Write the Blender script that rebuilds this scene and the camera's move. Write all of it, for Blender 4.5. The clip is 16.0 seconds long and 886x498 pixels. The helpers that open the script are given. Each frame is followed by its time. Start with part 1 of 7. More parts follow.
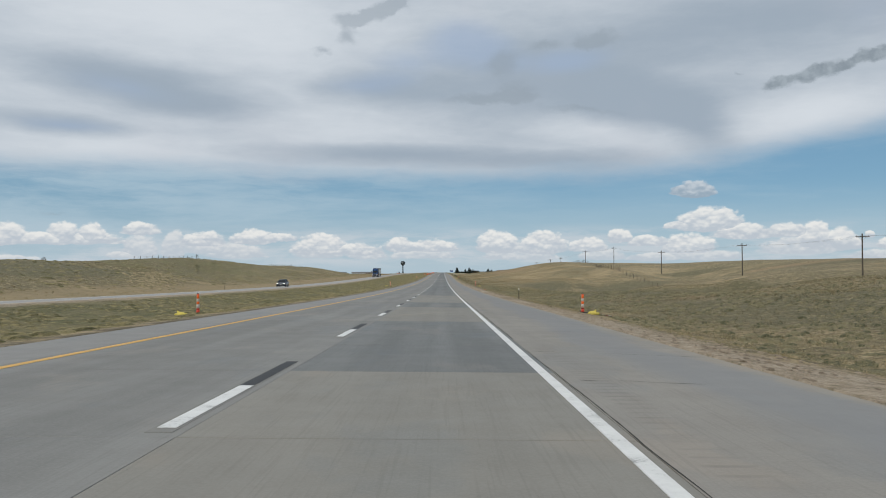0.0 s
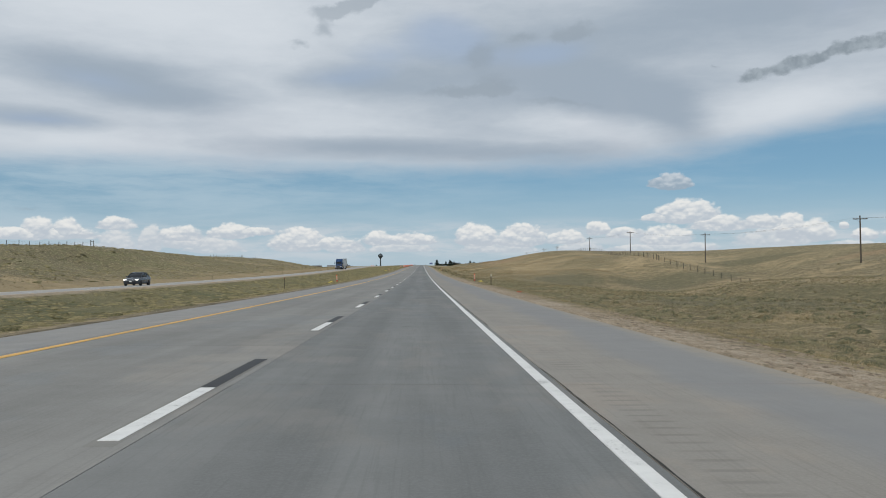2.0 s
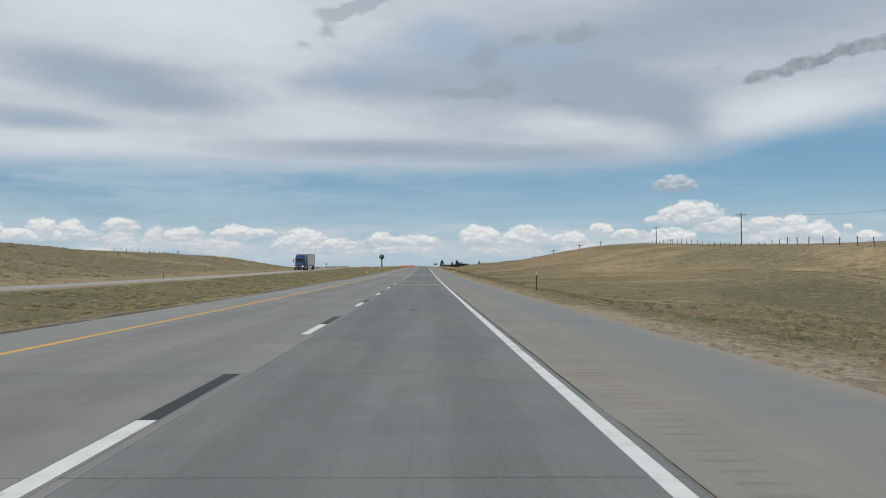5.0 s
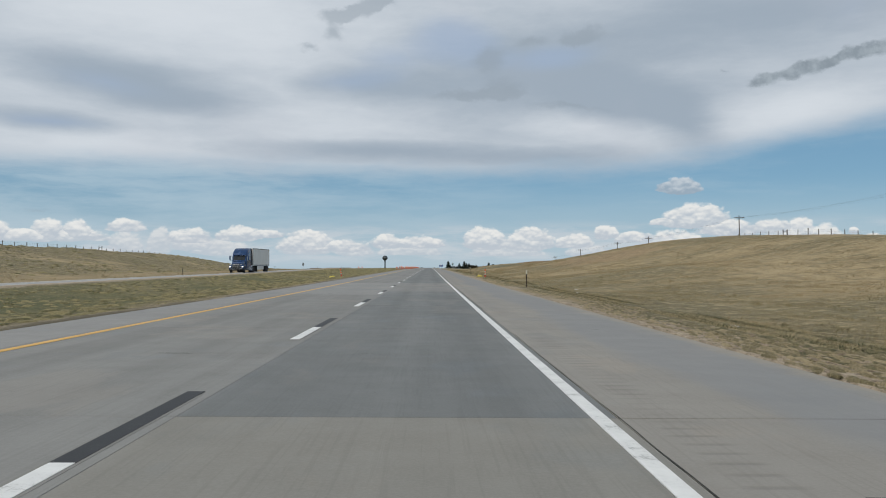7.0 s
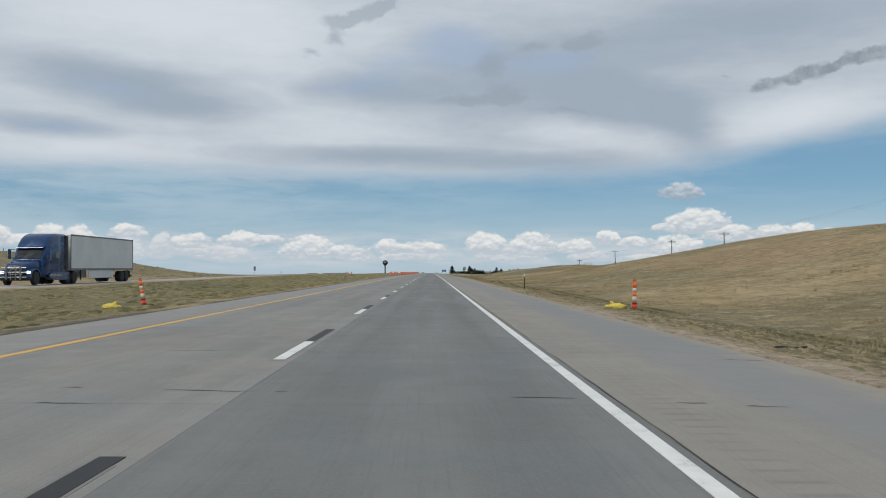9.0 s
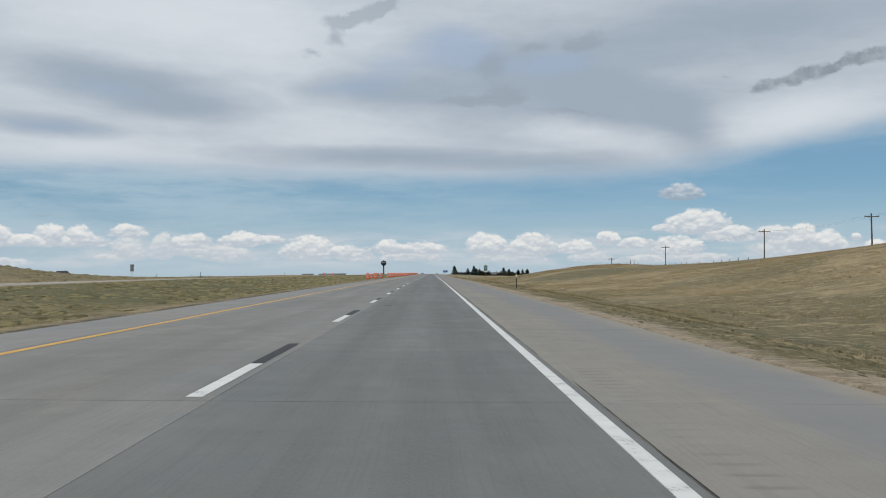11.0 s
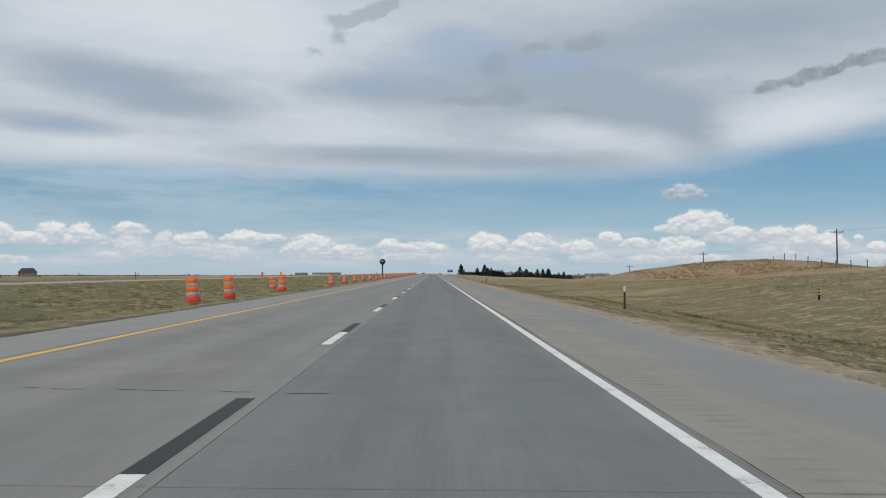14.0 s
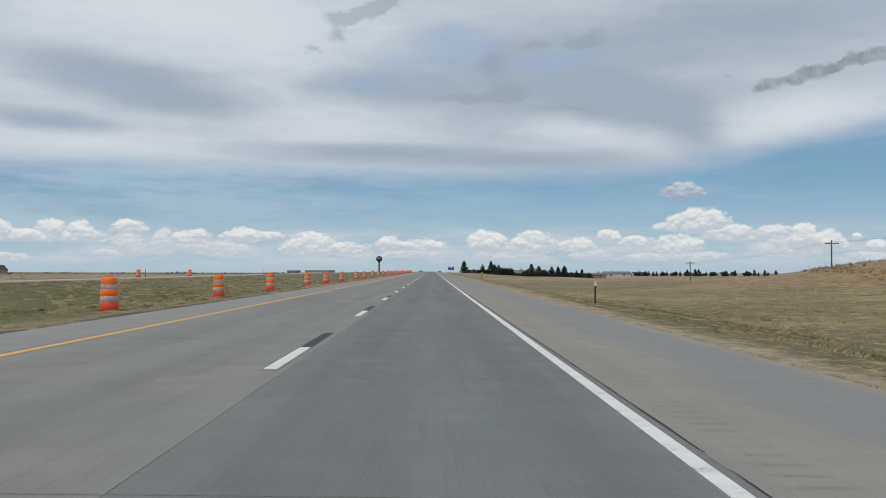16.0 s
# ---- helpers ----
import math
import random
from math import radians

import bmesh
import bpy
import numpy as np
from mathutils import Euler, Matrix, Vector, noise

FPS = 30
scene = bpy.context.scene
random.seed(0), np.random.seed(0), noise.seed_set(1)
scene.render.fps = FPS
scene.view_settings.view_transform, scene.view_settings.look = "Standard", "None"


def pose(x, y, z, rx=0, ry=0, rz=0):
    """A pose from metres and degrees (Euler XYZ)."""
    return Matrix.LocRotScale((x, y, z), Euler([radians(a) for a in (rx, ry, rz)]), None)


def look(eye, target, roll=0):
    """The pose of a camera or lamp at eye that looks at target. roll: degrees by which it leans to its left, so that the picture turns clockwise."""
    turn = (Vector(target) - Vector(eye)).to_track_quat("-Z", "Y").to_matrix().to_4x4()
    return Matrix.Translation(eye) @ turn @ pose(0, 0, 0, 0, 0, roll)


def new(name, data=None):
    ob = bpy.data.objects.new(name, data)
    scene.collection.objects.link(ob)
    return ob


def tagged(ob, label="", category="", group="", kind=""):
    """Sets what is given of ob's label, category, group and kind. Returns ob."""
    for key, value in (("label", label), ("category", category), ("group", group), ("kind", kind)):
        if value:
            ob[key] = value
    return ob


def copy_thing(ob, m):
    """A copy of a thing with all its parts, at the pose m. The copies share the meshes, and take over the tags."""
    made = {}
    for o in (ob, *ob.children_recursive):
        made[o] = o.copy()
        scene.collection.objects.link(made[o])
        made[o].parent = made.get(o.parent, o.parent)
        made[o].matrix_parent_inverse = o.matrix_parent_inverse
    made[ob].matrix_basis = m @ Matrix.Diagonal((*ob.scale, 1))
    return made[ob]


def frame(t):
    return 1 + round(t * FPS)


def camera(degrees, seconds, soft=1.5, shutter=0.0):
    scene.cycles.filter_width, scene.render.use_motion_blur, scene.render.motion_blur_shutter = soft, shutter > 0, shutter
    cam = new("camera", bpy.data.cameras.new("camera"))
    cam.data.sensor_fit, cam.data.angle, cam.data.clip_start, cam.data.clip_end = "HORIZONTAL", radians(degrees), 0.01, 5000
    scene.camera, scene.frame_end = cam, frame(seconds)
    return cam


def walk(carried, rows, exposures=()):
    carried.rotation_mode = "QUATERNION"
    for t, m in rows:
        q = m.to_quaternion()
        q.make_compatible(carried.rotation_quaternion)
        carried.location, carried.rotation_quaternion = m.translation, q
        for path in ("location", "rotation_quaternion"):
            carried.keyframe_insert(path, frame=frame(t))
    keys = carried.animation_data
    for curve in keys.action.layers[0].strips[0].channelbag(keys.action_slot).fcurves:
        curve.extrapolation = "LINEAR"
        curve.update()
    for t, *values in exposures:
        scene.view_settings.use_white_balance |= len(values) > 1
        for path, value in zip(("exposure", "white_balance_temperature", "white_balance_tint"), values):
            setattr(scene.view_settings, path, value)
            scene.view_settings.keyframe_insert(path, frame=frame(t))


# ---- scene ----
# camera: driven along the right-hand lane; x is measured from the dashed lane line, y along the road
cam = camera(53.9, 16.0, 1.0)
DRIVE = [  # seconds, x, y, z, pitch, roll, yaw
    (0.0, 2.29, -0.26, 1.195, 1.561, 0.250, -0.025),
    (0.5, 2.29, 18.34, 0.986, 1.671, 0.250, -0.137),
    (1.0, 2.32, 36.81, 0.781, 1.442, 0.423, -0.995),
    (1.5, 2.33, 55.20, 0.582, 1.139, 0.597, -1.294),
    (2.0, 2.29, 73.73, 0.404, 1.100, 0.597, -1.405),
    (2.5, 2.27, 92.51, 0.247, 1.212, 0.597, -1.369),
    (3.0, 2.22, 111.08, 0.116, 1.214, 0.539, -1.293),
    (3.5, 2.20, 129.75, 0.008, 1.141, 0.481, -1.291),
    (4.0, 2.20, 148.37, -0.078, 1.103, 0.539, -1.218),
    (6.5, 2.36, 241.81, -0.235, 1.406, 0.366, -0.994),
    (7.0, 2.27, 260.54, -0.209, 1.333, 0.308, -0.880),
    (7.5, 2.22, 279.56, -0.166, 1.444, 0.308, -0.881),
    (8.0, 2.14, 298.46, -0.105, 1.629, 0.366, -0.958),
    (8.5, 2.08, 317.36, -0.030, 1.667, 0.308, -0.882),
    (9.0, 2.06, 336.54, 0.058, 1.668, 0.308, -0.771),
    (11.5, 2.29, 432.26, 0.533, 1.743, 0.250, -0.732),
    (12.0, 2.19, 451.54, 0.629, 1.857, 0.077, -0.653),
    (12.5, 2.06, 471.29, 0.721, 1.857, 0.077, -0.615),
    (13.0, 1.97, 490.48, 0.803, 1.783, 0.077, -0.652),
    (13.5, 1.88, 509.83, 0.879, 1.745, 0.077, -0.652),
    (14.0, 1.77, 529.00, 0.943, 1.672, -0.039, -0.649),
    (14.5, 1.75, 548.33, 0.995, 1.635, 0.019, -0.725),
    (15.0, 1.79, 567.56, 1.037, 1.635, 0.019, -0.725),
    (15.5, 1.84, 586.71, 1.079, 1.635, 0.019, -0.725),
    (16.0, 1.95, 606.02, 1.120, 1.525, -0.097, -0.722),
]
walk(cam, [(t, pose(x, y, z, 90 + pitch, roll, yaw)) for t, x, y, z, pitch, roll, yaw in DRIVE])

# ---- sky, sun ----
world = bpy.data.worlds.new("sky")
scene.world = world
world.use_nodes = True
wn, wl = world.node_tree.nodes, world.node_tree.links
wn.clear()


def wmath(op, a, b=None, c=None, clamp=False):
    n = wn.new("ShaderNodeMath")
    n.operation, n.use_clamp = op, clamp
    for i, v in enumerate((a, b, c)):
        if v is None:
            continue
        if isinstance(v, (int, float)):
            n.inputs[i].default_value = v
        else:
            wl.new(v, n.inputs[i])
    return n.outputs[0]


def wramp(fac, lo, hi):
    n = wn.new("ShaderNodeMapRange")
    n.interpolation_type = "SMOOTHSTEP"
    wl.new(fac, n.inputs[0])
    n.inputs[1].default_value, n.inputs[2].default_value = lo, hi
    return n.outputs[0]


def wmix(fac, a, b):
    n = wn.new("ShaderNodeMix")
    n.data_type = "RGBA"
    if isinstance(fac, (int, float)):
        n.inputs[0].default_value = fac
    else:
        wl.new(fac, n.inputs[0])
    for i, v in ((6, a), (7, b)):
        if isinstance(v, tuple):
            n.inputs[i].default_value = (*v, 1)
        else:
            wl.new(v, n.inputs[i])
    return n.outputs[2]


def wnoise(vec, scale, detail, rough=0.5, distortion=0.0):
    n = wn.new("ShaderNodeTexNoise")
    wl.new(vec, n.inputs["Vector"])
    n.inputs["Scale"].default_value = scale
    n.inputs["Detail"].default_value = detail
    n.inputs["Roughness"].default_value = rough
    n.inputs["Distortion"].default_value = distortion
    return n


def wcombine(x, y, z=0.0):
    n = wn.new("ShaderNodeCombineXYZ")
    for i, v in enumerate((x, y, z)):
        if isinstance(v, (int, float)):
            n.inputs[i].default_value = v
        else:
            wl.new(v, n.inputs[i])
    return n.outputs[0]


coord = wn.new("ShaderNodeTexCoord").outputs["Generated"]
sep = wn.new("ShaderNodeSeparateXYZ")
wl.new(coord, sep.inputs[0])
dx, dy, dz = sep.outputs
azim = wmath("ARCTAN2", dx, dy)          # radians to the right of the road
elev = wmath("ARCSINE", dz)
flat_dir = wcombine(azim, elev)


def warped(scale, amount, detail, squash=1.0):
    v = wcombine(azim, wmath("MULTIPLY", elev, squash))
    n = wnoise(v, scale, detail, 0.6)
    sub = wn.new("ShaderNodeVectorMath")
    sub.operation = "SUBTRACT"
    wl.new(n.outputs["Color"], sub.inputs[0])
    sub.inputs[1].default_value = (0.5, 0.5, 0.5)
    mul = wn.new("ShaderNodeVectorMath")
    mul.operation = "MULTIPLY"
    wl.new(sub.outputs[0], mul.inputs[0])
    mul.inputs[1].default_value = amount
    add = wn.new("ShaderNodeVectorMath")
    add.operation = "ADD"
    wl.new(mul.outputs[0], add.inputs[0])
    wl.new(flat_dir, add.inputs[1])
    return add.outputs[0]


def cloud_field(vec, blobs):
    """Soft ellipses of cloud: azimuth, elevation, half width, half height, tilt in degrees, weight."""
    total = None
    for az, el, w, h, tilt, weight in blobs:
        m = wn.new("ShaderNodeMapping")
        m.vector_type = "TEXTURE"
        wl.new(vec, m.inputs[0])
        m.inputs[1].default_value = (az, el, 0)
        m.inputs[2].default_value = (0, 0, radians(tilt))
        m.inputs[3].default_value = (w, h, 1)
        g = wn.new("ShaderNodeTexGradient")
        g.gradient_type = "SPHERICAL"
        wl.new(m.outputs[0], g.inputs[0])
        total = wmath("MULTIPLY_ADD", g.outputs[1], weight, 0.0 if total is None else total)
    return total


SUN_ELEVATION, SUN_AZIMUTH = radians(48), radians(215)
sky_tex = wn.new("ShaderNodeTexSky")
sky_tex.sky_type = "NISHITA"
sky_tex.sun_disc = False
sky_tex.sun_elevation, sky_tex.sun_rotation = SUN_ELEVATION, SUN_AZIMUTH
sky_tex.altitude, sky_tex.dust_density, sky_tex.ozone_density = 1900, 0.3, 3.0
scaled = wn.new("ShaderNodeVectorMath")
scaled.operation = "SCALE"
wl.new(sky_tex.outputs[0], scaled.inputs[0])
scaled.inputs[3].default_value = 0.072
blue = wmix(0.55, scaled.outputs[0], (0.150, 0.345, 0.490))

# thin veils that pale the blue, more to the left of the road
streak_v = warped(5.0, (0.10, 0.02, 0), 4, 3.0)
streak_map = wn.new("ShaderNodeMapping")
wl.new(streak_v, streak_map.inputs[0])
streak_map.inputs[3].default_value = (4.0, 26.0, 1)
streak = wnoise(streak_map.outputs[0], 1.3, 6, 0.62).outputs[0]
veil = wmath("MULTIPLY", wramp(streak, 0.30, 0.66), wramp(azim, 0.42, -0.40))
veil_low = wmath("MULTIPLY", wramp(streak, 0.42, 0.72), 0.30)
veil = wmath("MAXIMUM", veil, veil_low)
haze = wramp(elev, 0.105, 0.0)
base_sky = wmix(wmath("MULTIPLY", veil, 0.66), blue, (0.46, 0.58, 0.66))
base_sky = wmix(wmath("MULTIPLY", haze, 0.80), base_sky, (0.435, 0.545, 0.625))

# high grey deck, seen flat from below
soft = warped(6.0, (0.050, 0.014, 0), 6, 3.0)
deck_map = wn.new("ShaderNodeMapping")
wl.new(soft, deck_map.inputs[0])
deck_map.inputs[3].default_value = (1.0, 3.6, 1)
deck_v = deck_map.outputs[0]
deck_noise = wnoise(deck_v, 3.2, 8, 0.55).outputs[0]
deck_fine = wnoise(deck_v, 11.0, 7, 0.62).outputs[0]
deck_wisp = wnoise(deck_v, 34.0, 5, 0.6).outputs[0]
edge = wmath("ADD", elev, wmath("MULTIPLY", wmath("SUBTRACT", deck_noise, 0.5), 0.040))
edge = wmath("ADD", edge, wmath("MULTIPLY", wmath("SUBTRACT", deck_fine, 0.5), 0.022))
right_rise = wmath("MULTIPLY", wramp(azim, 0.22, 0.60), 0.050)
deck = wramp(wmath("SUBTRACT", edge, right_rise), 0.097, 0.130)
dark_blobs = cloud_field(soft, [
    (-0.324, 0.203, 0.170, 0.034, -7, 1.0), (-0.413, 0.158, 0.090, 0.015, -2, 0.9), (-0.069, 0.209, 0.110, 0.025, 0, 0.8), (0.126, 0.217, 0.230, 0.075, 0, 1.0),
    (0.234, 0.186, 0.130, 0.042, -14, 0.85), (0.294, 0.155, 0.055, 0.035, -40, 0.6), (-0.050, 0.134, 0.230, 0.016, -1, 0.95), (0.158, 0.127, 0.120, 0.015, 0, 0.6),
    (0.395, 0.272, 0.200, 0.056, 0, 0.65), (-0.276, 0.186, 0.095, 0.016, -4, 0.4), (0.265, 0.266, 0.150, 0.045, 0, 0.45), (-0.9, 0.25, 0.4, 0.08, 0, 0.8), (1.0, 0.25, 0.5, 0.1, 0, 0.7)])
light_blobs = cloud_field(soft, [
    (-0.295, 0.285, 0.270, 0.065, 0, 1.0), (0.183, 0.162, 0.130, 0.022, -5, 0.9), (0.405, 0.170, 0.130, 0.036, 6, 1.0), (-0.082, 0.165, 0.165, 0.024, 0, 0.55),
    (-0.380, 0.136, 0.170, 0.022, 0, 0.45), (-0.184, 0.240, 0.090, 0.034, 0, 0.5)])
shade = wmath("ADD", wmath("MULTIPLY", dark_blobs, 1.0), wmath("MULTIPLY", light_blobs, -0.72))
shade = wmath("ADD", shade, wmath("MULTIPLY", wramp(azim, -0.30, 0.35), 0.14))
shade = wmath("ADD", shade, wmath("MULTIPLY", wmath("SUBTRACT", deck_noise, 0.49), 1.1))
shade = wmath("ADD", shade, wmath("MULTIPLY", wmath("SUBTRACT", deck_fine, 0.5), 0.60))
shade = wmath("ADD", shade, wmath("MULTIPLY", wmath("SUBTRACT", deck_wisp, 0.5), 0.22))
deck_col = wmix(wramp(shade, -0.80, 1.00), (0.655, 0.702, 0.752), (0.340, 0.408, 0.485))
deck_col = wmix(wmath("MULTIPLY", wramp(wnoise(soft, 5.0, 4, 0.5).outputs[0], 0.50, 0.70), 0.14), deck_col, (0.52, 0.53, 0.59))
blue_gaps = wramp(cloud_field(soft, [
    (0.035, 0.256, 0.075, 0.040, -10, 0.9), (0.142, 0.237, 0.080, 0.022, 4, 0.8), (-0.043, 0.237, 0.065, 0.028, 0, 0.5), (0.461, 0.265, 0.050, 0.040, 0, 0.25),
    (-0.082, 0.212, 0.080, 0.018, 0, 0.55), (-0.408, 0.158, 0.075, 0.012, 0, 0.55), (-0.353, 0.200, 0.100, 0.018, -7, 0.45)]), 0.05, 0.7)
deck_col = wmix(wmath("MULTIPLY", blue_gaps, 0.62), deck_col, (0.340, 0.438, 0.595))
sky_col = wmix(deck, base_sky, deck_col)

# ragged dark scud: one long bar, and paler wisps
ragged = warped(34.0, (0.036, 0.024, 0), 8, 1.4)
bar = wramp(cloud_field(ragged, [
    (0.367, 0.201, 0.022, 0.010, 8, 1.0), (0.394, 0.205, 0.034, 0.011, 14, 1.0), (0.422, 0.210, 0.037, 0.012, 16, 1.0), (0.455, 0.218, 0.039, 0.011, 18, 1.0),
    (0.489, 0.224, 0.035, 0.011, 12, 1.0), (0.527, 0.231, 0.048, 0.011, 10, 1.0), (0.333, 0.214, 0.010, 0.005, 0, 0.5)]), 0.16, 0.80)
bar_col = wmix(wramp(wnoise(flat_dir, 60.0, 4, 0.6).outputs[0], 0.35, 0.68), (0.205, 0.250, 0.290), (0.330, 0.385, 0.430))
sky_col = wmix(wmath("MULTIPLY", bar, 0.80), sky_col, bar_col)
wisps = wramp(cloud_field(ragged, [
    (-0.069, 0.293, 0.046, 0.013, 22, 1.0), (-0.105, 0.283, 0.032, 0.010, 10, 0.8), (-0.107, 0.266, 0.016, 0.014, 40, 0.7), (-0.136, 0.249, 0.018, 0.006, 8, 0.6), (-0.050, 0.306, 0.026, 0.012, 50, 0.7),
    (0.181, 0.259, 0.038, 0.014, 4, 0.9), (0.162, 0.252, 0.018, 0.006, 0, 0.5), (0.069, 0.235, 0.032, 0.021, 20, 0.7), (0.117, 0.255, 0.028, 0.009, 5, 0.7), (0.087, 0.206, 0.036, 0.017, 0, 0.6),
    (0.055, 0.197, 0.072, 0.010, 0, 0.9), (0.158, 0.182, 0.075, 0.006, -6, 0.5), (-0.423, 0.063, 0.024, 0.004, -4, 0.35)]), 0.06, 0.62)
sky_col = wmix(wmath("MULTIPLY", wisps, 0.55), sky_col, (0.290, 0.345, 0.400))

# faint broken layer behind the cumulus
thin_v = warped(14.0, (0.05, 0.012, 0), 5, 2.0)
thin_map = wn.new("ShaderNodeMapping")
wl.new(thin_v, thin_map.inputs[0])
thin_map.inputs[3].default_value = (9.0, 60.0, 1)
thin_n = wnoise(thin_map.outputs[0], 1.0, 6, 0.62).outputs[0]
thin = wmath("MULTIPLY", wmath("MULTIPLY", wramp(elev, 0.058, 0.036), wramp(elev, 0.002, 0.016)), wramp(thin_n, 0.40, 0.62))
sky_col = wmix(wmath("MULTIPLY", thin, 0.74), sky_col, (0.575, 0.620, 0.665))

# cumulus along the horizon: heaped puffs on flat bases
sway = warped(60.0, (0.008, 0.005, 0), 5, 1.3)
sway_sep = wn.new("ShaderNodeSeparateXYZ")
wl.new(sway, sway_sep.inputs[0])
puff_az, puff_el = sway_sep.outputs[0], sway_sep.outputs[1]


def cells(scale, rise):
    """Distance to the middles of rounded cells; rise moves the look-up upwards."""
    n = wn.new("ShaderNodeTexVoronoi")
    n.voronoi_dimensions, n.feature = "2D", "SMOOTH_F1"
    wl.new(wcombine(puff_az, wmath("MULTIPLY", wmath("ADD", puff_el, rise), 1.25)), n.inputs["Vector"])
    n.inputs["Scale"].default_value, n.inputs["Smoothness"].default_value = scale, 0.22
    return n.outputs["Distance"]


def heaps(rise):
    return wmath("SUBTRACT", 0.45, wmath("ADD", wmath("MULTIPLY", cells(62.0, rise), 0.62), wmath("MULTIPLY", cells(150.0, rise * 0.6), 0.38)))


def cloud_row(row):
    """Domes on flat bases, from (middle, half width, base, height) in thousandths of a radian: how far inside, and how high above the base."""
    least, high = None, None
    for mid_, half, base_, tall in row:
        a_ = wmath("MULTIPLY_ADD", puff_az, 1000 / half, -mid_ / half)
        v_ = wmath("MULTIPLY_ADD", puff_el, 1000 / tall, -base_ / tall)
        vv = wmath("MAXIMUM", v_, wmath("MULTIPLY", v_, -4.0))
        s_ = wmath("MULTIPLY_ADD", vv, vv, wmath("MULTIPLY", a_, a_))
        if least is None:
            least, high = s_, v_
        else:
            first = wmath("LESS_THAN", s_, least)
            high = wmath("MULTIPLY_ADD", wmath("SUBTRACT", v_, high), first, high)
            least = wmath("MINIMUM", s_, least)
    return wmath("SUBTRACT", 1.0, least), high


heap = heaps(0.0)
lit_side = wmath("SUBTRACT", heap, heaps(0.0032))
layers = wmath("SUBTRACT", wnoise(wcombine(wmath("MULTIPLY", azim, 12.0), wmath("MULTIPLY", elev, 150.0)), 1.0, 5, 0.6).outputs[0], 0.5)
fluff = wmath("SUBTRACT", wnoise(wcombine(puff_az, wmath("MULTIPLY", puff_el, 1.6)), 120.0, 6, 0.62).outputs[0], 0.5)
LOW_ROW = [(-334, 19, 23, 20), (-349, 19, 19, 6), (-234, 35, 20, 14), (-261, 29, 25, 13), (-137, 30, 19, 8), (-21, 40, 18, 8), (88, 43, 17, 10), (184, 27, 16, 10),
           (288, 43, 15, 10), (387, 38, 22, 14), (321, 13, 40, 8), (-299, 13, 24, 24), (-85, 22, 18, 8), (241, 34, 14, 7), (-458, 31, 13, 7), (464, 34, 13, 9)]
WEST_ROW = [(-468, 27, 35, 20), (-410, 18, 36, 19), (-382, 16, 37, 17), (-414, 66, 34, 11), (-334, 21, 45, 11), (-269, 24, 34, 13), (-215, 25, 36, 14), (-189, 26, 38, 7), (-140, 32, 25, 20), (-99, 34, 23, 11), (-49, 18, 27, 13), (-11, 29, 27, 12), (-528, 29, 29, 22), (-598, 37, 25, 21), (-700, 60, 28, 19)]
EAST_ROW = [(63, 27, 27, 21), (115, 29, 26, 21), (165, 22, 26, 13), (201, 14, 36, 13), (233, 23, 31, 10), (275, 31, 25, 17), (298, 36, 49, 22), (265, 17, 49, 7), (334, 35, 39, 14),
            (377, 25, 40, 12), (405, 16, 29, 24), (430, 18, 26, 19), (456, 5, 36, 6), (476, 12, 25, 11), (520, 27, 29, 19), (580, 37, 25, 24), (700, 60, 28, 22)]
LONE = [(284, 20, 85, 16), (268, 14, 87, 9)]
for row, cover, bright, grey in ((LOW_ROW, 0.80, (0.720, 0.730, 0.735), (0.510, 0.562, 0.620)), (WEST_ROW + EAST_ROW, 0.92, (0.825, 0.822, 0.800), (0.500, 0.552, 0.612)), (LONE, 0.80, (0.620, 0.655, 0.690), (0.330, 0.400, 0.475))):
    inside, high = cloud_row(row)
    d_ = wmath("ADD", wmath("MULTIPLY_ADD", heap, 0.70, inside), wmath("MULTIPLY_ADD", layers, 0.35, wmath("MULTIPLY", fluff, 0.70)))
    cum = wramp(d_, -0.22, 0.26)
    light_ = wmath("ADD", wmath("MULTIPLY", high, 0.78), wmath("MULTIPLY", lit_side, 1.0))
    light_ = wmath("ADD", light_, wmath("MULTIPLY_ADD", heap, 0.25, wmath("MULTIPLY_ADD", layers, 0.8, wmath("MULTIPLY", fluff, 0.7))))
    sky_col = wmix(wmath("MULTIPLY", cum, cover), sky_col, wmix(wramp(light_, -0.15, 0.85), grey, bright))
back = wn.new("ShaderNodeBackground")
wl.new(sky_col, back.inputs[0])
back.inputs[1].default_value = 1.0
wout = wn.new("ShaderNodeOutputWorld")
wl.new(back.outputs[0], wout.inputs[0])

sun_data = bpy.data.lights.new("sun", "SUN")
sun_data.energy, sun_data.angle, sun_data.color = 1.5, radians(12), (1.0, 0.93, 0.82)
sun = new("sun", sun_data)
sun.matrix_world = look((-60, -60, 120), (-60 + math.sin(SUN_AZIMUTH) * -10, -60 + math.cos(SUN_AZIMUTH) * -10, 120 - 10 * math.tan(SUN_ELEVATION)))

